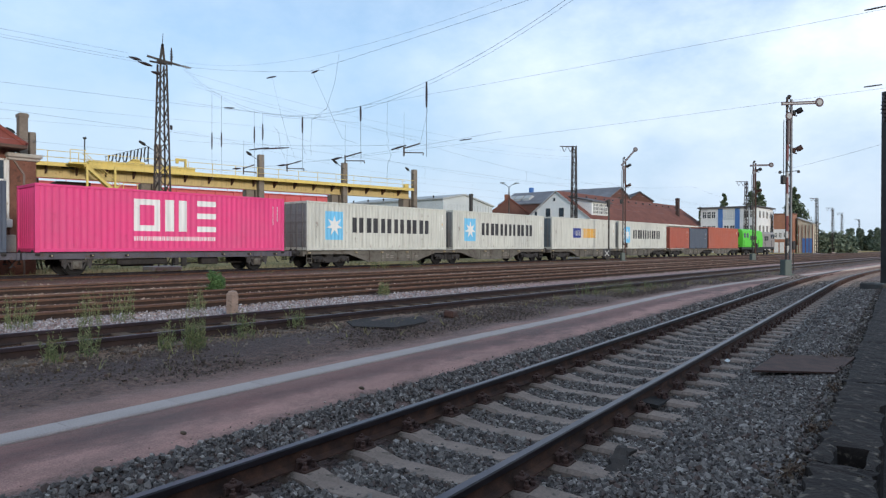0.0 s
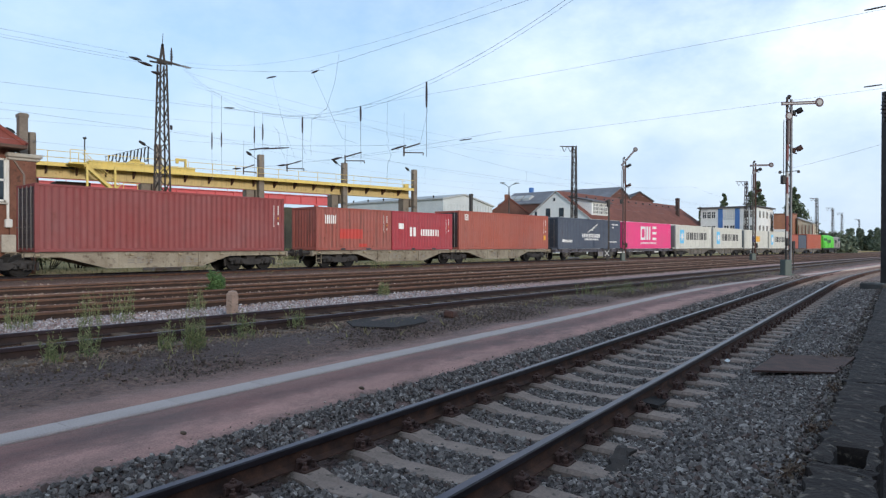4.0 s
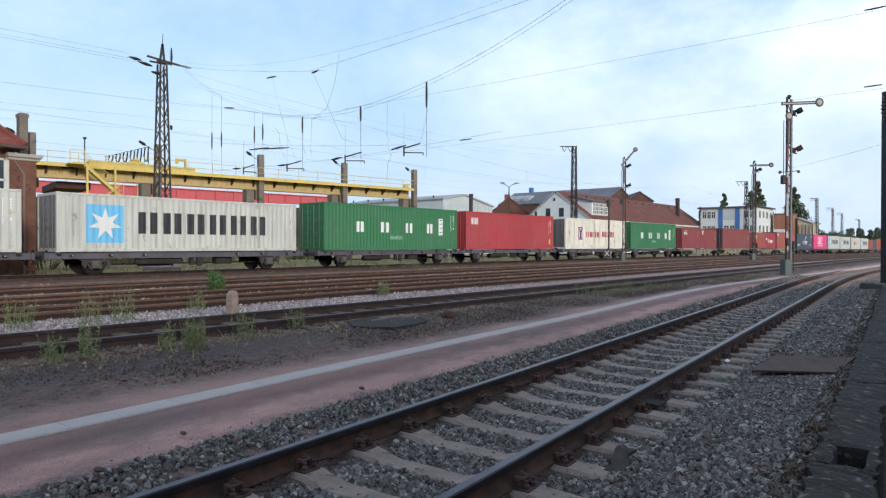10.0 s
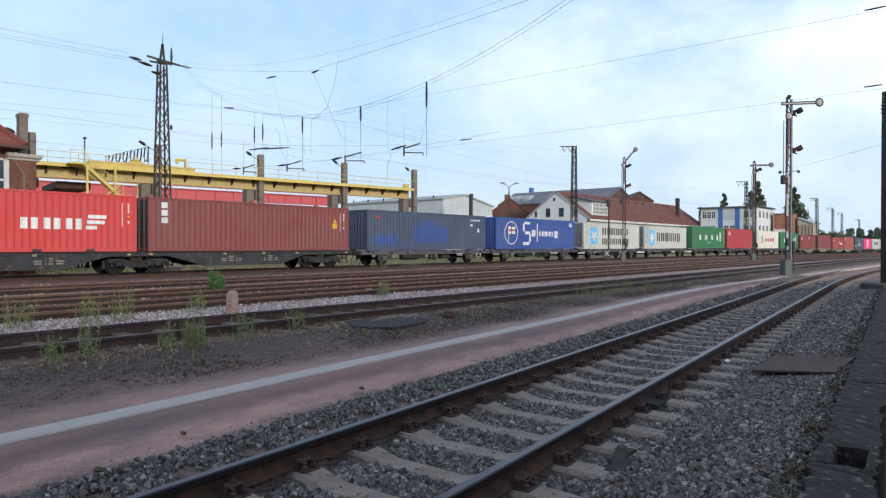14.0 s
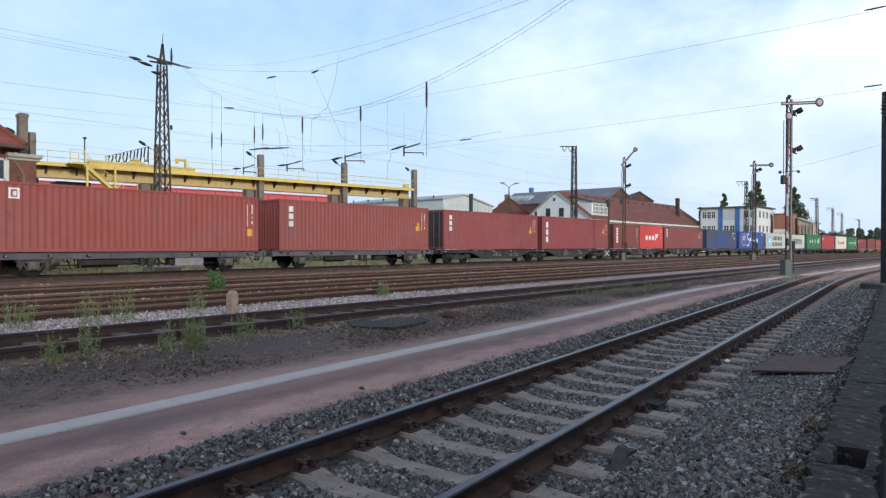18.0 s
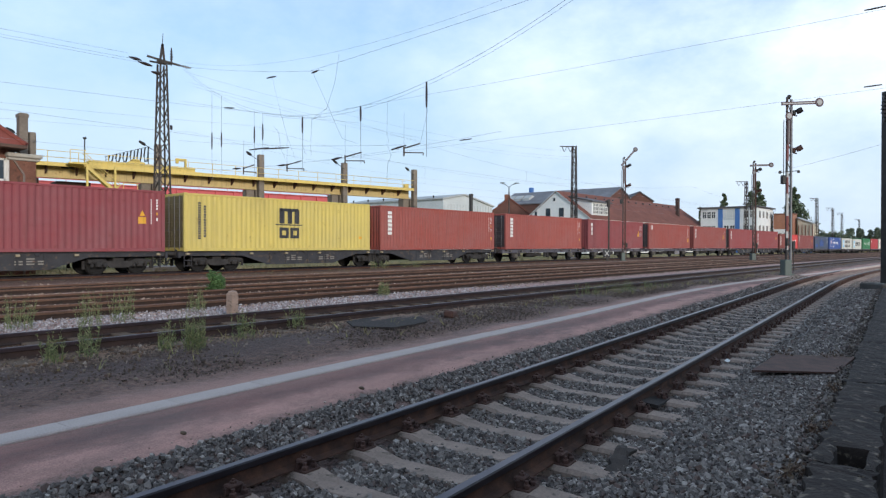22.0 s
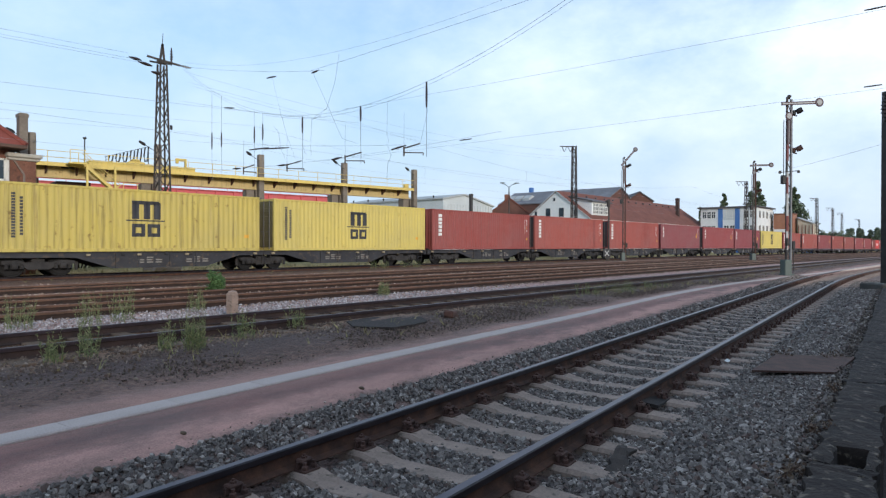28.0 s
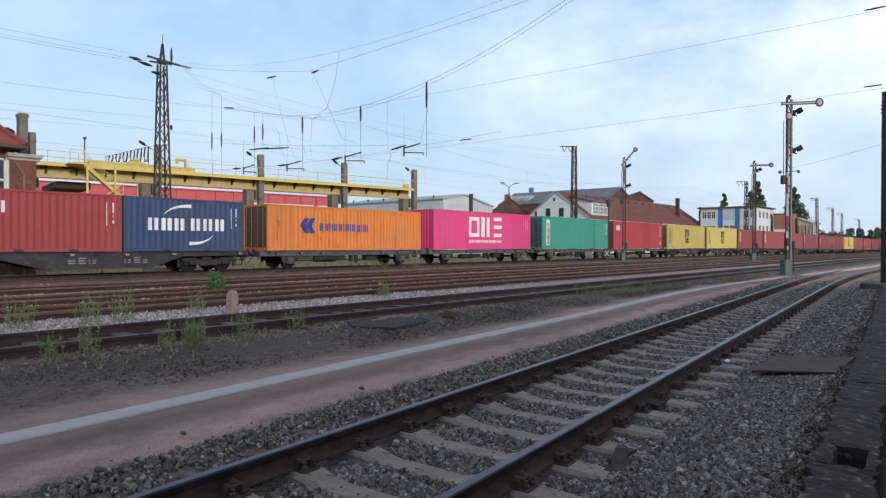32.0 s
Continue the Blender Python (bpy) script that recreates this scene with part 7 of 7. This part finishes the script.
tree("poplar_tree", "slender dark green poplar behind the office", 196, 60, 17.6, 7.0, LEAF_DARK, 11, 4200, 0.3, True)
tree("poplar_tree", "broad dark green poplar behind the office", 183, 48, 19.2, 11.0, LEAF_DARK, 12, 7000, 0.3, True)
tree("poplar_tree", "dark green poplar behind the brick works", 200, 42.3, 18.8, 10.0, LEAF_DARK, 14, 6400, 0.3, True)
tree("poplar_tree", "distant small dark poplar", 205, 70, 14.5, 2.2, LEAF_DARK, 15, 900, 0.3, True)
TREES = ((205, 37.0, 5.4, 6), (207, 35.2, 4.6, 6), (209, 34.2, 5.2, 6), (212, 33, 4.9, 6.5), (215, 31.6, 4.2, 6), (290, 42, 8.6, 3.2), (300, 40.2, 9.0, 2.8), (304, 38.6, 6.0, 5), (300, 36.6, 8.2, 2.6), (300, 34.4, 9.0, 3), (285, 31, 4.6, 9), (240, 44.5, 5.6, 6))
for k, (x, y, h, w) in enumerate(TREES):
    tree("bushy_tree", "distant rounded dark green tree", x, y, h, w, LEAF_FAR, 30 + k, 1500, 0.4)


def hedge():
    rg = np.random.default_rng(77)
    for k, (x, y, h, w) in enumerate(((13.2, 42.5, 4.6, 3.0), (15.4, 43.5, 4.4, 3.2), (21.5, 50, 0.9, 3.0), (29, 52, 0.8, 3.4), (12.0, 46, 3.0, 2.6), (40, 53, 0.8, 3.6))):
        t = thing("bush", "dense green bush growing behind the train", "bush", "bushes behind the train", m=pose(x, y, -0.1))
        cs = [(rg.uniform(-w / 2, w / 2), rg.uniform(-0.9, 0.9), h * rg.uniform(0.12, 0.85)) for _ in range(18)]
        b = Build()
        for c in cs[:9]:
            b.rod((c[0] * 0.3, c[1] * 0.3, 0), c, 0.04, 5, 0.012)
        part("stems", b.mesh("stems", False), BARK, t)
        part("foliage", leaves(rg, cs, [w * 0.24] * 18, 5200, 0.07), LEAF, t)


hedge()


def blades(rg, n, h, spread, lean=0.3, width=0.003):
    """Thin upright stalks with narrow leaves hugging them and a loose feathery top."""
    v, f = [], []

    def leaf(c, d, w):
        o = len(v)
        v.extend([c, c + d * 0.5 + w, c + d, c + d * 0.5 - w])
        f.append((o, o + 1, o + 2, o + 3))

    for i in range(n):
        a, r = rg.uniform(0, 2 * math.pi), spread * math.sqrt(rg.random())
        p = np.array([math.cos(a) * r, math.sin(a) * r, 0.0])
        hh = h * rg.uniform(0.45, 1.0)
        tip = np.array([rg.normal() * lean * hh * 0.4, rg.normal() * lean * hh * 0.4, hh])
        for q in (0, math.pi / 2):
            sd = np.array([math.cos(q), math.sin(q), 0]) * width
            o = len(v)
            v.extend([p - sd, p + sd, p + tip * 0.6 + sd * 0.8, p + tip, p + tip * 0.6 - sd * 0.8])
            f.append((o, o + 1, o + 2, o + 3, o + 4))
        for k in range(18):
            u = rg.uniform(0.08, 1.0)
            d = rg.normal(size=3)
            d[2] = abs(d[2]) * 1.2 + 0.5
            d = d / np.linalg.norm(d) * (rg.uniform(0.04, 0.09) if u < 0.7 else rg.uniform(0.015, 0.04))
            w = np.cross(d, rg.normal(size=3))
            leaf(p + tip * u, d, w / np.linalg.norm(w) * (0.006 if u < 0.7 else 0.005))
    me = bpy.data.meshes.new("blades")
    me.from_pydata([tuple(map(float, q)) for q in v], [], f)
    return me


def weed_plants():
    rg = np.random.default_rng(5)
    spots = [(3.55, 12.8, 0.6, 0.3, 34), (4.6, 12.5, 0.7, 0.28, 30), (5.2, 12.5, 0.7, 0.3, 34), (7.1, 13.3, 0.6, 0.3, 30), (12.9, 13.4, 0.5, 0.25, 50), (4.55, 8.55, 0.55, 0.2, 60), (2.85, 8.9, 0.4, 0.18, 22), (3.3, 8.95, 0.62, 0.2, 26), (4.2, 8.8, 0.3, 0.2, 16),
             (5.55, 8.9, 0.5, 0.22, 30), (6.85, 9.3, 0.42, 0.2, 20), (4.45, 9.1, 0.45, 0.12, 8), (18.9, 9.1, 0.4, 0.9, 50), (17.0, 9.0, 0.4, 0.5, 26), (21.5, 8.9, 0.32, 0.6, 26), (27, 28.4, 0.6, 0.8, 60), (30, 28.6, 0.5, 1.0, 60)]
    t = thing("bush", "small rounded bright green bush between the sidings", "bush", m=pose(10.6, 18.7, 0.0))
    cs = [(rg.uniform(-0.2, 0.2), rg.uniform(-0.2, 0.2), rg.uniform(0.1, 0.6)) for _ in range(16)]
    b = Build()
    for c in cs:
        b.rod((c[0] * 0.2, c[1] * 0.2, 0), c, 0.008, 5, 0.003)
    part("stems", b.mesh("stems", False), BARK, t)
    part("foliage", leaves(rg, cs, [0.17] * 16, 2200, 0.032), BUSH, t)
    for x, y, h, s, n in spots:
        t = thing("weed", "tall green weed growing between the tracks", "weed", "weeds between the tracks", m=pose(x, y, 0.02))
        part("foliage", blades(rg, int(n * 0.75), h * 1.12, s * 0.75), WEED, t)
    vs, fs = [], []
    for x0, x1, y0, y1, n in ((0.5, 22, 8.5, 9.3, 90), (0.5, 14, 7.4, 8.5, 40), (14, 40, 8.4, 9.2, 160), (0, 40, 12.0, 13.5, 20), (8, 60, 27, 29.5, 120), (5, 80, 33.2, 36, 900), (8, 70, 36, 44, 900)):
        for _ in range(n):
            x, y = rg.uniform(x0, x1), rg.uniform(y0, y1)
            h = rg.uniform(0.05, 0.2) * (1.4 if y > 30 else 1.0)
            for _ in range(3):
                a = rg.uniform(0, math.pi)
                w = 0.009 * (1.6 if y > 30 else 1.0)
                dx, dy = math.cos(a) * w, math.sin(a) * w
                lx, ly = rg.normal() * h * 0.5, rg.normal() * h * 0.5
                o = len(vs)
                vs += [(x - dx, y - dy, 0.0), (x + dx, y + dy, 0.0), (x + lx, y + ly, h)]
                fs.append((o, o + 1, o + 2))
    me = bpy.data.meshes.new("grass")
    me.from_pydata(vs, [], fs)
    tagged(part("grass", me, DRY), "sparse dry grass between the tracks", "grass", kind="stuff")


weed_plants()

# ---------------------------------------------------------------- small things on the ground
TAR = surface("tar_felt", "352c29", "201a18", 3, 30, 0.95, 0, 0.6, 0.01)
STONE_SLAB = surface("worn_dark_stone", "382d27", "241b17", 2.6, 23, 0.97, 0, 0.8, 0.02, 0.04, "75685b")


def rough_block(rg, ln, wd, th):
    """A worn stone slab: uneven top, broken edges."""
    n, m = max(4, int(ln / 0.11)), max(4, int(wd / 0.11))
    vs, fs = [], []
    for i in range(n + 1):
        for j in range(m + 1):
            u, w = i / n, j / m
            edge = min(u, 1 - u, w, 1 - w)
            e = 0.03 if edge < 0.01 else 0.012
            vs.append(((u - 0.5) * ln + rg.uniform(-e, e) * 0.7, (w - 0.5) * wd + rg.uniform(-e, e), rg.uniform(-0.009, 0.008) - (0.012 if edge < 0.01 else 0.0)))
    top = len(vs)
    for i in range(n):
        for j in range(m):
            fs.append((i * (m + 1) + j, (i + 1) * (m + 1) + j, (i + 1) * (m + 1) + j + 1, i * (m + 1) + j + 1))
    ring_ids = [i * (m + 1) for i in range(n + 1)] + [n * (m + 1) + j for j in range(1, m + 1)] + [i * (m + 1) + m for i in range(n - 1, -1, -1)] + [j for j in range(m - 1, 0, -1)]
    for k in ring_ids:
        x, y, z = vs[k]
        vs.append((x, y, -th))
    r = len(ring_ids)
    for k in range(r):
        fs.append((ring_ids[k], top + k, top + (k + 1) % r, ring_ids[(k + 1) % r]))
    return Build().add(vs, fs)


def slabs():
    """A narrow kerb of dark stone blocks beside the ballast; one block has a square mortise."""
    e = thing("stone_edging", "row of dark worn stone blocks edging the ballast", "edging", kind="structure")
    rg = np.random.default_rng(17)

    def block(x0, x1, l0, l1, top, th):
        xm = (x0 + x1) / 2
        hd = heading(near_y, xm)
        part("block", rough_block(rg, x1 - x0 + 0.005, l1 - l0, th), STONE_SLAB, e, m=pose(xm, float(near_y(xm)) + (l0 + l1) / 2, top + rg.uniform(-0.003, 0.003), rg.uniform(-0.5, 0.5), rg.uniform(-0.08, 0.08), math.degrees(hd) + rg.uniform(-0.5, 0.5)))

    x = 1.5
    k = 0
    while x < 34:
        ln = (1.93, 1.7, 2.1, 1.5)[k % 4]
        if k == 2:
            block(x, 5.32, -2.88, -2.48, -0.045, 0.55)
            block(5.32, 5.86, -2.60, -2.48, -0.045, 0.55)
            block(5.32, 5.86, -2.88, -2.80, -0.045, 0.55)
            block(5.32, 5.86, -2.80, -2.60, -0.20, 0.3)
            block(5.86, x + ln, -2.88, -2.48, -0.045, 0.55)
        else:
            block(x, x + ln, -2.88 + rg.uniform(-0.02, 0.02), -2.48 + rg.uniform(-0.02, 0.02), -0.045, 0.55)
        x += ln
        k += 1


slabs()
tagged(part("iron_cover_plate", Build().prism([(-1.02, 0.41), (-0.42, -0.43), (1.0, -0.44), (0.45, 0.46)], 2, 0.0, 0.022), MAT["iron"], m=pose(9.8, 1.93, -0.10, 0.6, -0.4, 0)), "brown rusty iron cover plate lying on the ballast", "cover plate")
cb = []
for i in range(40):
    u = i / 39
    cb.append((11.6 + u * 7.4, 2.62 + 0.66 * u + 0.13 * math.sin(u * 11 + 1.5), -0.135 + 0.012 * math.sin(u * 23)))
tagged(part("cable", Build().tube(cb, 0.008, 6), MAT["cable_grey"]), "thin pale cable lying loose on the ballast", "cable")
tagged(part("rubber_mat", Build().prism([(-0.26, -0.14), (0.22, -0.17), (0.27, 0.1), (-0.2, 0.16)], 2, 0.0, 0.03), TAR, m=pose(6.65, 2.8, -0.165, 5, 3, 12)), "black rubber scrap lying between the sleeper ends", "litter")
tagged(part("timber_stick", rough_block(np.random.default_rng(3), 0.55, 0.12, 0.08), MAT["wood"], m=pose(4.72, 2.22, -0.15, 6, -4, 14)), "short rotten timber stick lying by the rail", "timber")
tagged(part("paper_scrap", Build().add([(-0.045, -0.03, 0.01), (0.04, -0.035, 0.03), (0.05, 0.02, 0.02), (0.0, 0.01, 0.05), (-0.05, 0.03, 0.02)], [(0, 1, 3), (1, 2, 3), (2, 4, 3), (4, 0, 3)]), MAT["white_mark"], m=pose(9.55, 2.87, -0.15)), "crumpled white scrap of paper on the ballast", "litter")
tagged(part("marker_post", Build().box(-0.10, 0.10, -0.09, 0.09, -0.3, 0.50, 0.025).lathe([(0.10, 0.48), (0.085, 0.53), (0.0, 0.56)], 10), MAT["concrete"], m=pose(7.1, 11.85, 0.02, 2, -2, 20)), "short weathered concrete marker post beside the rail", "post")
tagged(part("rusty_block", Build().box(-0.2, 0.2, -0.1, 0.1, 0, 0.15, 0.03), MAT["iron"], m=pose(9.99, 8.42, 0.02, 4, 6, 25)), "small rusty brown block lying on the soil", "block")
tagged(part("pale_brick", Build().box(-0.22, 0.22, -0.08, 0.08, 0, 0.08, 0.012), MAT["concrete"], m=pose(11.85, 11.15, 0.04, 0, 0, -8)), "pale concrete block lying between the rails", "block")
SLAB_EDGE = [(7.95, 9.27), (7.52, 8.59), (7.72, 8.2), (7.90, 7.95), (8.45, 7.98), (8.97, 8.13), (9.2, 8.4), (9.39, 8.7), (8.79, 9.42)]
tar = Build().prism(SLAB_EDGE, 2, 0.0, 0.07)
tagged(part("tar_slab", tar, TAR), "cracked dark tar slab lying on the soil by the rail", "slab")
for x, y, s in ((4.6, 5.12, 0.035), (2.55, 5.0, 0.03), (1.75, 4.62, 0.035)):
    tagged(part("loose_stone", Build().lathe([(s * 0.6, 0), (s, s * 0.4), (s * 0.7, s * 0.8), (s * 0.2, s)], 7), MAT["old_wood"], m=pose(x, y, -0.035, 10, 15, s * 900)), "loose brownish stone on the pink gravel", "stone", "loose stones")


def dead_leaves():
    rg = np.random.default_rng(91)
    brown = leaf_material("withered_leaves", "4a3428", "5d4534", "75604c")
    for x, y, n, w in ((6.35, 1.12, 150, 0.16), (5.05, 1.12, 190, 0.2), (8.3, 1.36, 90, 0.18), (10.6, 1.72, 120, 0.25), (10.3, 2.3, 120, 0.3)):
        cs = [(x + rg.uniform(-w, w), y + rg.uniform(-w, w) * 0.5, -0.09 + rg.uniform(0, 0.03)) for _ in range(9)]
        tagged(part("withered_leaves", leaves(rg, cs, [0.07] * 9, n, 0.016), brown), "heap of brown withered leaves by the stone edging", "leaves", kind="stuff")


dead_leaves()

# ---------------------------------------------------------------- ballast stones

def stone_material(name, c1, c2, c3):
    m, nt, b = base(name, 0.9)
    geo = nt.nodes.new("ShaderNodeNewGeometry")
    v = coords(nt)
    col = ramp_node(nt, geo.outputs["Random Per Island"], [(0.0, rgb(c1)), (0.35, rgb(c2)), (0.6, rgb(c1)), (0.72, rgb("66524a")), (0.8, rgb(c2)), (0.94, rgb(c3)), (1.0, rgb(c2))])
    col = mix_node(nt, col, ramp_node(nt, noise_node(nt, v, 60, 4), [(0.3, 0.7), (0.7, 1.25)]), 0.6, 'MULTIPLY')
    nt.links.new(col, b.inputs["Base Color"])
    bump(nt, b, noise_node(nt, v, 90, 3), 0.4, 0.004)
    return m


CUBE_V = np.array([(i, j, k) for i in (-1, 1) for j in (-1, 1) for k in (-1, 1)], float) * 0.68
CUBE_F = np.array([(0, 1, 3), (0, 3, 2), (4, 6, 7), (4, 7, 5), (0, 4, 5), (0, 5, 1), (2, 3, 7), (2, 7, 6), (0, 2, 6), (0, 6, 4), (1, 5, 7), (1, 7, 3)])
OCT_V = np.array([(1, 0, 0), (-1, 0, 0), (0, 1, 0), (0, -1, 0), (0, 0, 1), (0, 0, -1)], float)
OCT_F = np.array([(0, 2, 4), (2, 1, 4), (1, 3, 4), (3, 0, 4), (2, 0, 5), (1, 2, 5), (3, 1, 5), (0, 3, 5)])


def pebbles(name, label, pos, size, mat, seed, small=False):
    rg = np.random.default_rng(seed)
    n = len(pos)
    shape_v, shape_f = (OCT_V, OCT_F) if small else (CUBE_V, CUBE_F)
    k = len(shape_v)
    base_v = shape_v[None] * (1 + 0.30 * rg.normal(size=(n, k, 3)).clip(-1.7, 1.7))
    base_v = base_v * (size[:, None, None] * rg.uniform(0.55, 1.3, (n, 1, 3)))
    q = rg.normal(size=(n, 4))
    q /= np.linalg.norm(q, axis=1)[:, None]
    w, x, y, z = q.T
    R = np.stack([1 - 2 * (y * y + z * z), 2 * (x * y - z * w), 2 * (x * z + y * w), 2 * (x * y + z * w), 1 - 2 * (x * x + z * z), 2 * (y * z - x * w), 2 * (x * z - y * w), 2 * (y * z + x * w), 1 - 2 * (x * x + y * y)], 1).reshape(n, 3, 3)
    v = np.einsum('nij,nkj->nki', R, base_v) + pos[:, None, :]
    f = (shape_f[None] + (np.arange(n) * k)[:, None, None]).reshape(-1, 3)
    me = bpy.data.meshes.new(name)
    me.from_pydata(v.reshape(-1, 3).tolist(), [], f.tolist())
    return tagged(part(name, me, mat), label, "gravel", kind="stuff")


STONE = stone_material("ballast_stone", "504845", "81766f", "aca097")
STONE_PALE = stone_material("pale_ballast_stone", "7d7577", "a8a1a3", "d0cacb")
STONE_BROWN = stone_material("brown_ballast_stone", "75604f", "9a8476", "c0ada2")
rgs = np.random.default_rng(21)


def scatter(x0, x1, l0, l1, n, z, keep_clear=True, yfun=near_y):
    x = rgs.uniform(x0, x1, n)
    lo = rgs.uniform(l0, l1, n)
    y = yfun(x) + lo
    ok = np.ones(n, bool)
    if keep_clear:
        sx = np.array(SLEEPER_X)
        eff = x + 0.09 * lo
        gap = np.abs(eff[:, None] - sx[None, :]).min(1)
        on_sleeper = (gap < 0.10) & (lo < 1.33) & (lo > -1.04 - 0.1 * rgs.random(n))
        ok &= ~(on_sleeper & (rgs.random(n) > 0.03))
        ok &= np.abs(np.abs(lo) - 0.7525) > 0.10
    zz = np.interp(lateral(x, y), LEVEL_AT, LEVEL_Z) + z + rgs.uniform(-0.008, 0.024, n)
    return np.stack([x, y, zz + fall(x)], 1)[ok]


near_pos = scatter(-1.2, 13, -2.5, 1.55, 104000, 0.008)
pebbles("ballast", "dark grey crushed-stone ballast round the near track", near_pos, rgs.uniform(0.011, 0.028, len(near_pos)), STONE, 1)
back_pos = scatter(-7.6, -1.2, -2.5, 1.55, 15000, 0.008)
pebbles("ballast", "dark grey crushed-stone ballast behind the viewpoint", back_pos, rgs.uniform(0.022, 0.042, len(back_pos)), STONE, 9)
mid_pos = scatter(13, 36, -2.5, 1.5, 24000, 0.006)
pebbles("ballast", "dark grey crushed-stone ballast along the curving track", mid_pos, rgs.uniform(0.024, 0.045, len(mid_pos)), STONE, 2)
pale_pos = scatter(0, 26, 1.3, 3.9, 16000, 0.0, False, lambda x: TRACK_2 + 0 * x)
pale_pos = pale_pos[pale_pos[:, 0] < 8 + 13 * np.random.default_rng(12).random(len(pale_pos))]
pebbles("ballast", "pale grey ballast shoulder beside the second track", pale_pos, rgs.uniform(0.014, 0.032, len(pale_pos)), STONE_PALE, 3, True)
brown_pos = scatter(0, 70, 3.2, 16.5, 44000, -0.006, False, lambda x: TRACK_2 + 0 * x)
between = np.min([np.abs(brown_pos[:, 1] - drift(brown_pos[:, 0]) - c) for c in (13.3, 16.5, 20.4, 24.6)], 0)
brown_pos = brown_pos[(between < 0.75) | (rgs.random(len(brown_pos)) < 0.12)]
pebbles("ballast", "brown ballast between the siding tracks", brown_pos, rgs.uniform(0.018, 0.042, len(brown_pos)), STONE_BROWN, 4, True)
soil_pos = scatter(0.5, 34, -2.1, 1.3, 20000, 0.004, False, lambda x: TRACK_2 + 0 * x)
pebbles("gravel", "loose brown stones and grit by the second track", soil_pos, rgs.uniform(0.010, 0.028, len(soil_pos)), stone_material("grey_brown_stone", "4c433e", "665a53", "90847b"), 5, True)


CLOD = stone_material("soil_clod", "3f3530", "54483f", "857769")
clod_pos = scatter(0.8, 26, -5.0, -1.6, 34000, 0.004, False, lambda x: TRACK_2 + 0 * x)
clod_lat = lateral(clod_pos[:, 0], clod_pos[:, 1])
clod_pos = clod_pos[(clod_lat > 3.75 + 0.5 * rgs.random(len(clod_lat))) & (clod_lat < 4.9 + 1.5 * rgs.random(len(clod_lat)) ** 2)]
pebbles("soil_clods", "crumbly dark soil clods beside the gravel path", clod_pos, rgs.uniform(0.008, 0.026, len(clod_pos)) * rgs.uniform(0.45, 1.0, len(clod_pos)), CLOD, 6, True)
edge_pos = scatter(2.6, 30, -2.5, -2.3, 1500, 0.04, False)
pebbles("gravel", "stones and dirt strewn over the stone edging", edge_pos, rgs.uniform(0.008, 0.03, len(edge_pos)), CLOD, 7, True)
path_pos = scatter(0.8, 22, 1.4, 1.72, 900, 0.0, False)
pebbles("gravel", "fine pinkish grit strewn on the path", path_pos, rgs.uniform(0.004, 0.014, len(path_pos)), STONE_BROWN, 8, True)


# ---------------------------------------------------------------- movement
def motions():
    times = [float(t) for t in range(33)]
    for ob, s, up in MOVING:
        walk(ob, [(t, on_line(s + travelled(t), up)) for t in times])


motions()
